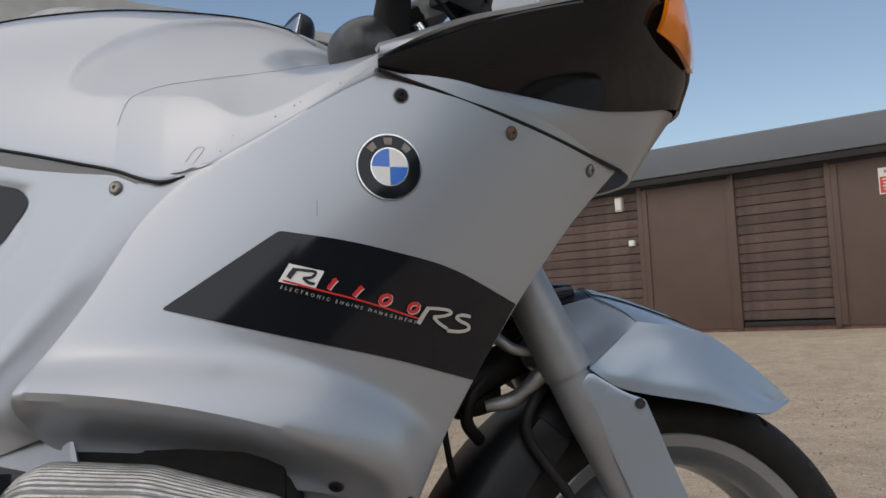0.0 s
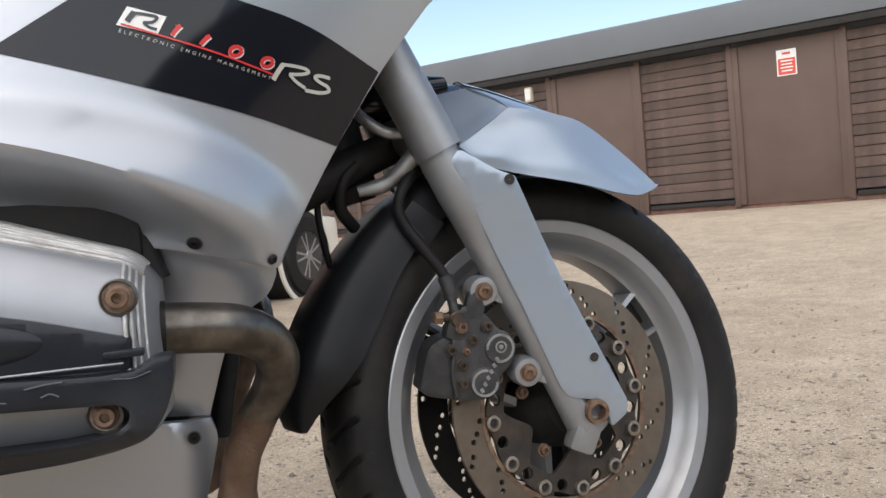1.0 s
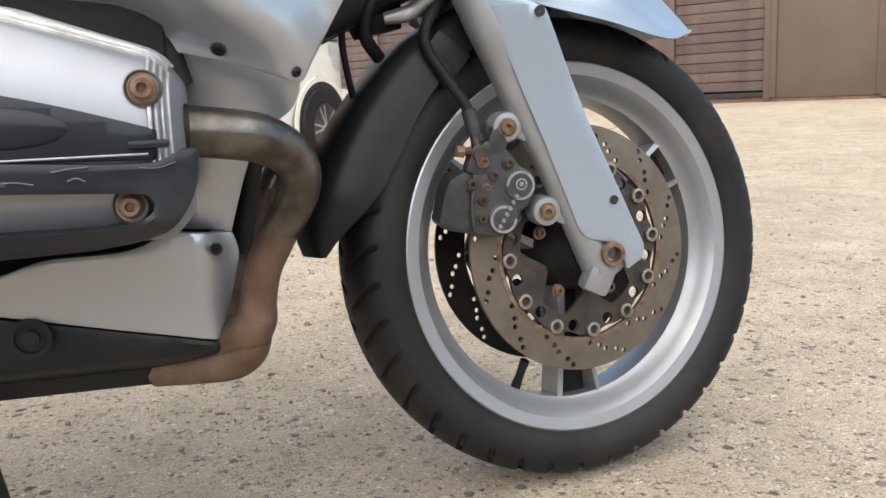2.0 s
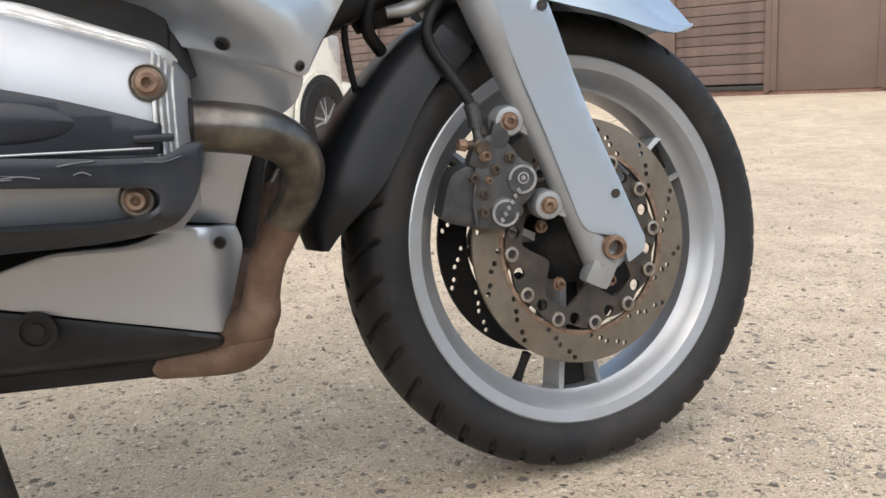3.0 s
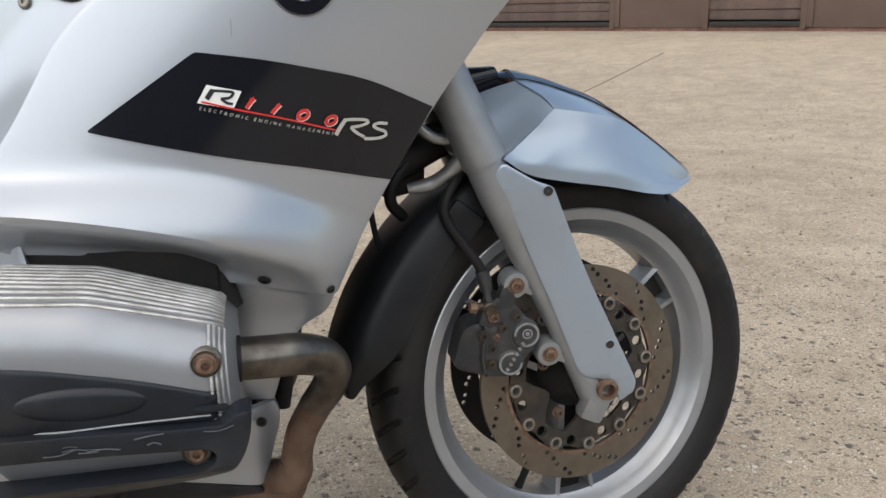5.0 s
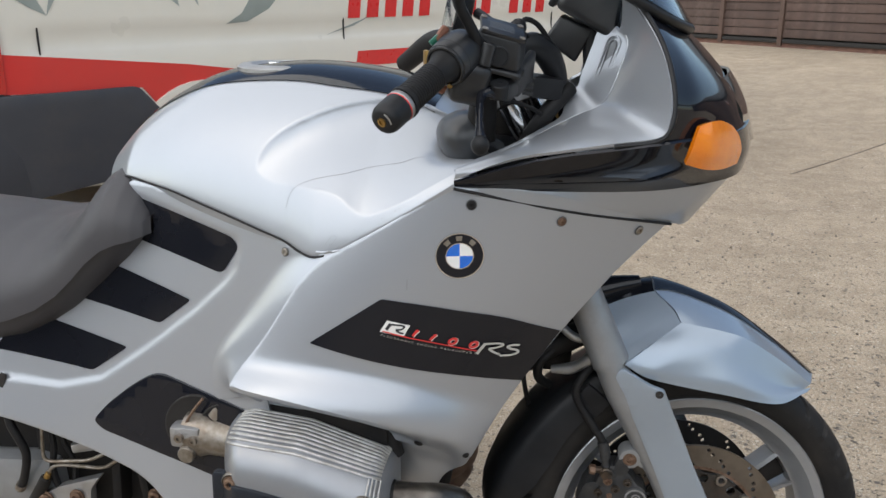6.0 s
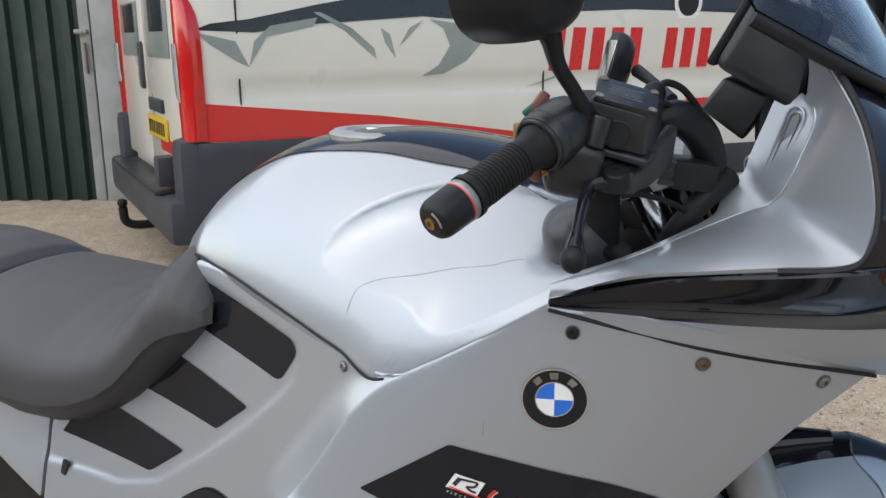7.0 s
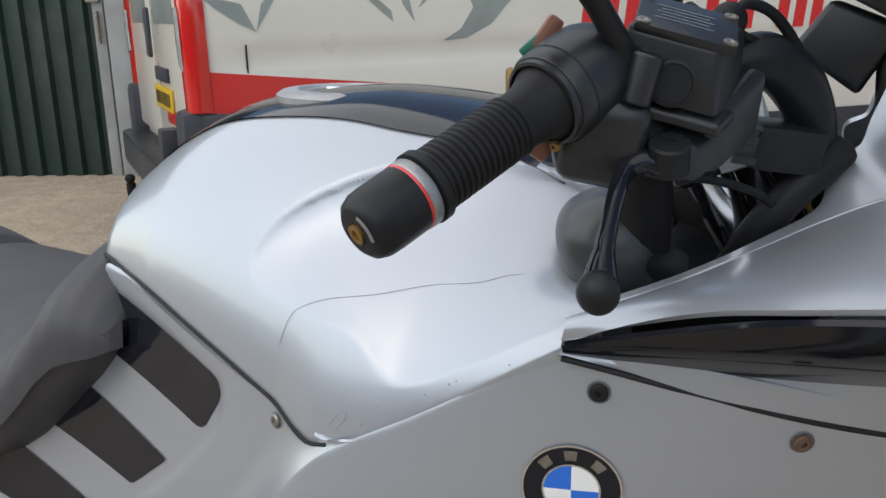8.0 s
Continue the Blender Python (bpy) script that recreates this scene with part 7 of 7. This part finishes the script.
SLOT_M = Matrix.Translation((s0 + s1) / 2 + sn_ * 0.0085) @ Matrix((sn_.cross(sz_), sn_, sz_)).transposed().to_4x4()
h_ = (s1 - s0).length / 2


def oblong(w, h, out, n=10):
    """An upright shape with round ends, in the slot's own plane."""
    pts = [(w * math.cos(a), h - w + w * math.sin(a)) for a in np.linspace(0, math.pi, n)] + [(w * math.cos(a), -h + w + w * math.sin(a)) for a in np.linspace(math.pi, 2 * math.pi, n)]
    return [SLOT_M @ Vector((a, out, b)) for a, b in pts]


bm = bmesh.new()
bm.faces.new([bm.verts.new(p) for p in oblong(0.0056, h_, 0.0)])
slot = part("panel_recess", bm, RECESS, bike, "flat oblong, the recess's shade put into its grey")
for w, r, m_ in ((0.0064, 0.0011, RECESS), (0.0125, 0.0016, SILVER)):
    lip_ = oblong(w, h_ + w - 0.0056, 0.0002)
    part("recess_lip", tube(lip_ + lip_[:1], r, 100, 8), m_, slot)

# indicator, screen, headlamp
part("indicator", patch([[(-0.075, -0.258, 0.955), (-0.050, -0.242, 0.946), (-0.023, -0.208, 0.940), (0.003, -0.166, 0.940)],
                         [(-0.071, -0.268, 0.970), (-0.045, -0.251, 0.966), (-0.019, -0.214, 0.962), (0.007, -0.166, 0.958)],
                         [(-0.067, -0.268, 0.985), (-0.045, -0.253, 0.990), (-0.021, -0.216, 0.990), (0.001, -0.176, 0.978)],
                         [(-0.061, -0.262, 1.004), (-0.047, -0.251, 1.008), (-0.031, -0.228, 1.006), (-0.013, -0.201, 0.996)]], 20, 14, 0.006), AMBER, bike, "amber front indicator lens")
part("indicator", flipped(patch([[(-0.075, -0.258, 0.955), (-0.023, -0.208, 0.940), (0.003, -0.166, 0.940)], [(-0.067, -0.268, 0.985), (-0.021, -0.216, 0.990), (0.001, -0.176, 0.978)], [(-0.061, -0.262, 1.004), (-0.031, -0.228, 1.006), (-0.013, -0.201, 0.996)]], 14, 10, 0.006)), AMBER, bike, "amber front indicator lens")
s_low = [(-0.200, -0.250, 1.190), (-0.150, -0.225, 1.162), (-0.095, -0.170, 1.132), (-0.062, -0.09, 1.118), (-0.052, 0, 1.114)]
s_mid = [(-0.245, -0.245, 1.260), (-0.200, -0.215, 1.245), (-0.150, -0.160, 1.222), (-0.125, -0.085, 1.212), (-0.116, 0, 1.208)]
s_top = [(-0.305, -0.225, 1.340), (-0.275, -0.190, 1.345), (-0.240, -0.135, 1.350), (-0.222, -0.07, 1.352), (-0.216, 0, 1.354)]
both("windscreen", patch([s_low, s_mid, s_top], 24, 14, 0.0035), SCREEN_GLASS, bike, "tinted clear windscreen")
both("screen_seal", tube([tuple(Vector(p) + Vector((-0.004, 0.004, -0.006))) for p in s_low], 0.007, 30, 10), BLACK_PLASTIC, bike, "black seal along the screen")
both("headlamp", patch([[(0.012, -0.115, 0.955), (0.042, -0.05, 0.955), (0.047, 0, 0.955)], [(0.012, -0.118, 1.0), (0.026, -0.06, 1.005), (0.034, 0, 1.008)], [(-0.020, -0.120, 1.045), (-0.002, -0.06, 1.05), (0.006, 0, 1.052)]], 16, 10, 0.004), CAB_GLASS, bike, "glass of the headlamp")

# ---- badge, lettering, screws, scratches on the fairing ----
def skin(u_, v_, out=0.002):
    return Vector((u_, flank(u_, v_) - out, v_))


def disc_on(cx, cz, r, out, material, name, parent, label="", r0=0.0, a0=0.0, a1=360.0, n=48):
    """A flat ring or sector laid on the fairing."""
    bm = bmesh.new()
    k = max(3, int(n * (a1 - a0) / 360))
    o_, i_ = [], []
    for j in range(k + 1):
        a = radians(a0 + (a1 - a0) * j / k)
        o_.append(bm.verts.new(skin(cx + r * math.cos(a), cz + r * math.sin(a), out)))
        i_.append(bm.verts.new(skin(cx + r0 * math.cos(a), cz + r0 * math.sin(a), out)))
    for j in range(k):
        bm.faces.new((o_[j], o_[j + 1], i_[j + 1], i_[j]))
    bmesh.ops.remove_doubles(bm, verts=bm.verts, dist=1e-7)
    return part(name, bm, material, parent, label)


BX, BZ = -0.3585, 0.8218
badge = disc_on(BX, BZ, 0.0312, 0.0014, BLACK_PAINT, "badge", bike, "round black, blue and white enamel badge")
disc_on(BX, BZ, 0.0320, 0.0018, CHROME, "badge_rim", badge, "thin bright rim", 0.0306)
disc_on(BX, BZ, 0.0186, 0.0020, CHROME, "badge_ring", badge, "thin bright ring", 0.0174)
for q in range(4):
    disc_on(BX, BZ, 0.0176, 0.0020, BLUE if q % 2 else WHITE, "badge_quarter", badge, "blue enamel quarter" if q % 2 else "white enamel quarter", 0, 90 * q + 0, 90 * q + 90)
for a in (132, 92, 48):
    disc_on(BX, BZ, 0.0282, 0.0020, ZINC, "badge_bar", badge, "plain bar in place of a letter", 0.0212, a - 9, a + 9)


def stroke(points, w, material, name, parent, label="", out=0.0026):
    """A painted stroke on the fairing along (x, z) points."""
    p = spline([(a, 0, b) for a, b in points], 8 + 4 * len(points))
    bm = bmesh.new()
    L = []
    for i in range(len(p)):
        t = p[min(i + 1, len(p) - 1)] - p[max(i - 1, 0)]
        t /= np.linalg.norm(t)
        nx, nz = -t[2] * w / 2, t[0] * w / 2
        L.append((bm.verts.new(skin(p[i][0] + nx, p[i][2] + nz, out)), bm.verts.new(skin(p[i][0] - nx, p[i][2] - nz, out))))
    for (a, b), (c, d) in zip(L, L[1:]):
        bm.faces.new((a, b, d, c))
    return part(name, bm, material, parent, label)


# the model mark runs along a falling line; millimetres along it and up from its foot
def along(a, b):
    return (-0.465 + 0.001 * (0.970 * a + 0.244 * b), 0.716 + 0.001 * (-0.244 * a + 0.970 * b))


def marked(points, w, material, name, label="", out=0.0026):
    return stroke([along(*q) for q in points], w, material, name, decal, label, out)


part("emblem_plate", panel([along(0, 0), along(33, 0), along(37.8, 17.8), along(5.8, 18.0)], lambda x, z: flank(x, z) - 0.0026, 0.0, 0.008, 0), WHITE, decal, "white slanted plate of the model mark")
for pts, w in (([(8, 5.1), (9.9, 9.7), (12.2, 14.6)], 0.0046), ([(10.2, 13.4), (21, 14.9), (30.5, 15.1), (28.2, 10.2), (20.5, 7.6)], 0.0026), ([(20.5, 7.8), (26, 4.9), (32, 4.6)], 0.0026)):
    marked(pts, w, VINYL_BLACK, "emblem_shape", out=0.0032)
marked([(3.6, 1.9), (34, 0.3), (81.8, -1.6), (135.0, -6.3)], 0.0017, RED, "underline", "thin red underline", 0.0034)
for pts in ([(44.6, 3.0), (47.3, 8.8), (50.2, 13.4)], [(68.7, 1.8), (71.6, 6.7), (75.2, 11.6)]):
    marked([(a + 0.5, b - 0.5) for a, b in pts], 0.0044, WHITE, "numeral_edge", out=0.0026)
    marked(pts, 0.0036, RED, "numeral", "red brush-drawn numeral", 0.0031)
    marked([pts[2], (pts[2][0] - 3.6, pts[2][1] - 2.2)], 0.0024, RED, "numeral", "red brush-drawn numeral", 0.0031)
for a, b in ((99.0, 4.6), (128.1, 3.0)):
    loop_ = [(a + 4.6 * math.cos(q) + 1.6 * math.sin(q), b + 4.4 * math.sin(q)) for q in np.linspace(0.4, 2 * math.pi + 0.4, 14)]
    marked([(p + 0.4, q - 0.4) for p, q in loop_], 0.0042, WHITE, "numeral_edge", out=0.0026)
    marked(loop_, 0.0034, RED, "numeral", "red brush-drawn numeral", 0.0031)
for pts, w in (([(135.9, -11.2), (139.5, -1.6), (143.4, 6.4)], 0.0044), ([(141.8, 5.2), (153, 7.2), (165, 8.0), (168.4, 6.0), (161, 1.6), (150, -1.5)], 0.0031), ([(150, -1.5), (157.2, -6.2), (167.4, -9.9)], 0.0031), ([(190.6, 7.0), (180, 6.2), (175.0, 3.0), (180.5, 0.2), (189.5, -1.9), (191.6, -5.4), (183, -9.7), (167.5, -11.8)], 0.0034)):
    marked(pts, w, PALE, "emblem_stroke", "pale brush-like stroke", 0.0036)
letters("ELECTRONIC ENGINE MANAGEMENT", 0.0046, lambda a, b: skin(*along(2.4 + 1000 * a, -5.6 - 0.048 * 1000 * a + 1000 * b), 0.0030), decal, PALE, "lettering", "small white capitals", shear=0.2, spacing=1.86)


def panel_screw(x, z, material, f=flank, r=0.0062, name="screw"):
    dx = (f(x + 0.01, z) - f(x - 0.01, z)) / 0.02
    dz = (f(x, z + 0.01) - f(x, z - 0.01)) / 0.02
    n = Vector((dx, -1, dz)).normalized()
    T = Matrix.Translation(Vector((x, f(x, z), z))) @ n.to_track_quat("Z", "Y").to_matrix().to_4x4()
    # the ring's darker grey stands in for shade round the screw
    o = part("screw_recess", turned([(r * 1.25, 0.0008), (r * 1.2, 0.0010), (r * 1.05, 0.0005), (r * 1.0, 0.0004)], T, 26), RECESS, bike, "shallow screw recess, shade put into its grey")
    part(name, turned([(r, 0.0006), (r, 0.0022), (r * 0.75, 0.0034), (r * 0.35, 0.0034), (r * 0.3, 0.0015), (0.0003, 0.0015)], T, 22), material, o)


panel_screw(-0.344, 0.892, ENGINE)
panel_screw(-0.226, 0.863, RUST)
panel_screw(-0.118, 0.8345, ZINC)
panel_screw(-0.420, 0.527, ENGINE)
panel_screw(-0.610, 0.810, ZINC, hip, 0.0055)
panel_screw(-0.440, 0.338, ENGINE, lambda x, z: -0.203, 0.0055)
panel_screw(-0.352, 0.505, ENGINE, flank, 0.0045)

# hairline scratches and a chip line along the tank
SCRATCH = mat("scratch_dark", (0.24, 0.25, 0.26), 0.6)
part("scratch", tube([Vector(tank_point(x, f, 0.0006)) for x, f in ((-0.610, 0.90), (-0.600, 0.82), (-0.575, 0.76), (-0.53, 0.73), (-0.49, 0.71), (-0.45, 0.70), (-0.43, 0.67), (-0.405, 0.65))], 0.00017, 60, 5), SCRATCH, tank, "long hairline scratch")
part("scratch", tube([Vector(tank_point(x, f, 0.0006)) for x, f in ((-0.545, 0.975), (-0.535, 0.955), (-0.528, 0.962), (-0.538, 0.985))], 0.00016, 24, 5), SCRATCH, tank, "curled scratch")
stroke([(-0.4285, 0.775), (-0.428, 0.790)], 0.0007, SCRATCH, "scratch", bike, "fine upright scratch", out=0.0006)
random.seed(21)
for k in range(8):
    x = random.uniform(-0.54, -0.38)
    f = 0.982 + random.uniform(-0.02, 0.012)
    part("paint_chip", rod(Vector(tank_point(x, f)), Vector(tank_point(x, f)) + Vector((0, -0.0009, 0.0003)), random.uniform(0.0003, 0.0008), seg=6), SCRATCH, tank)
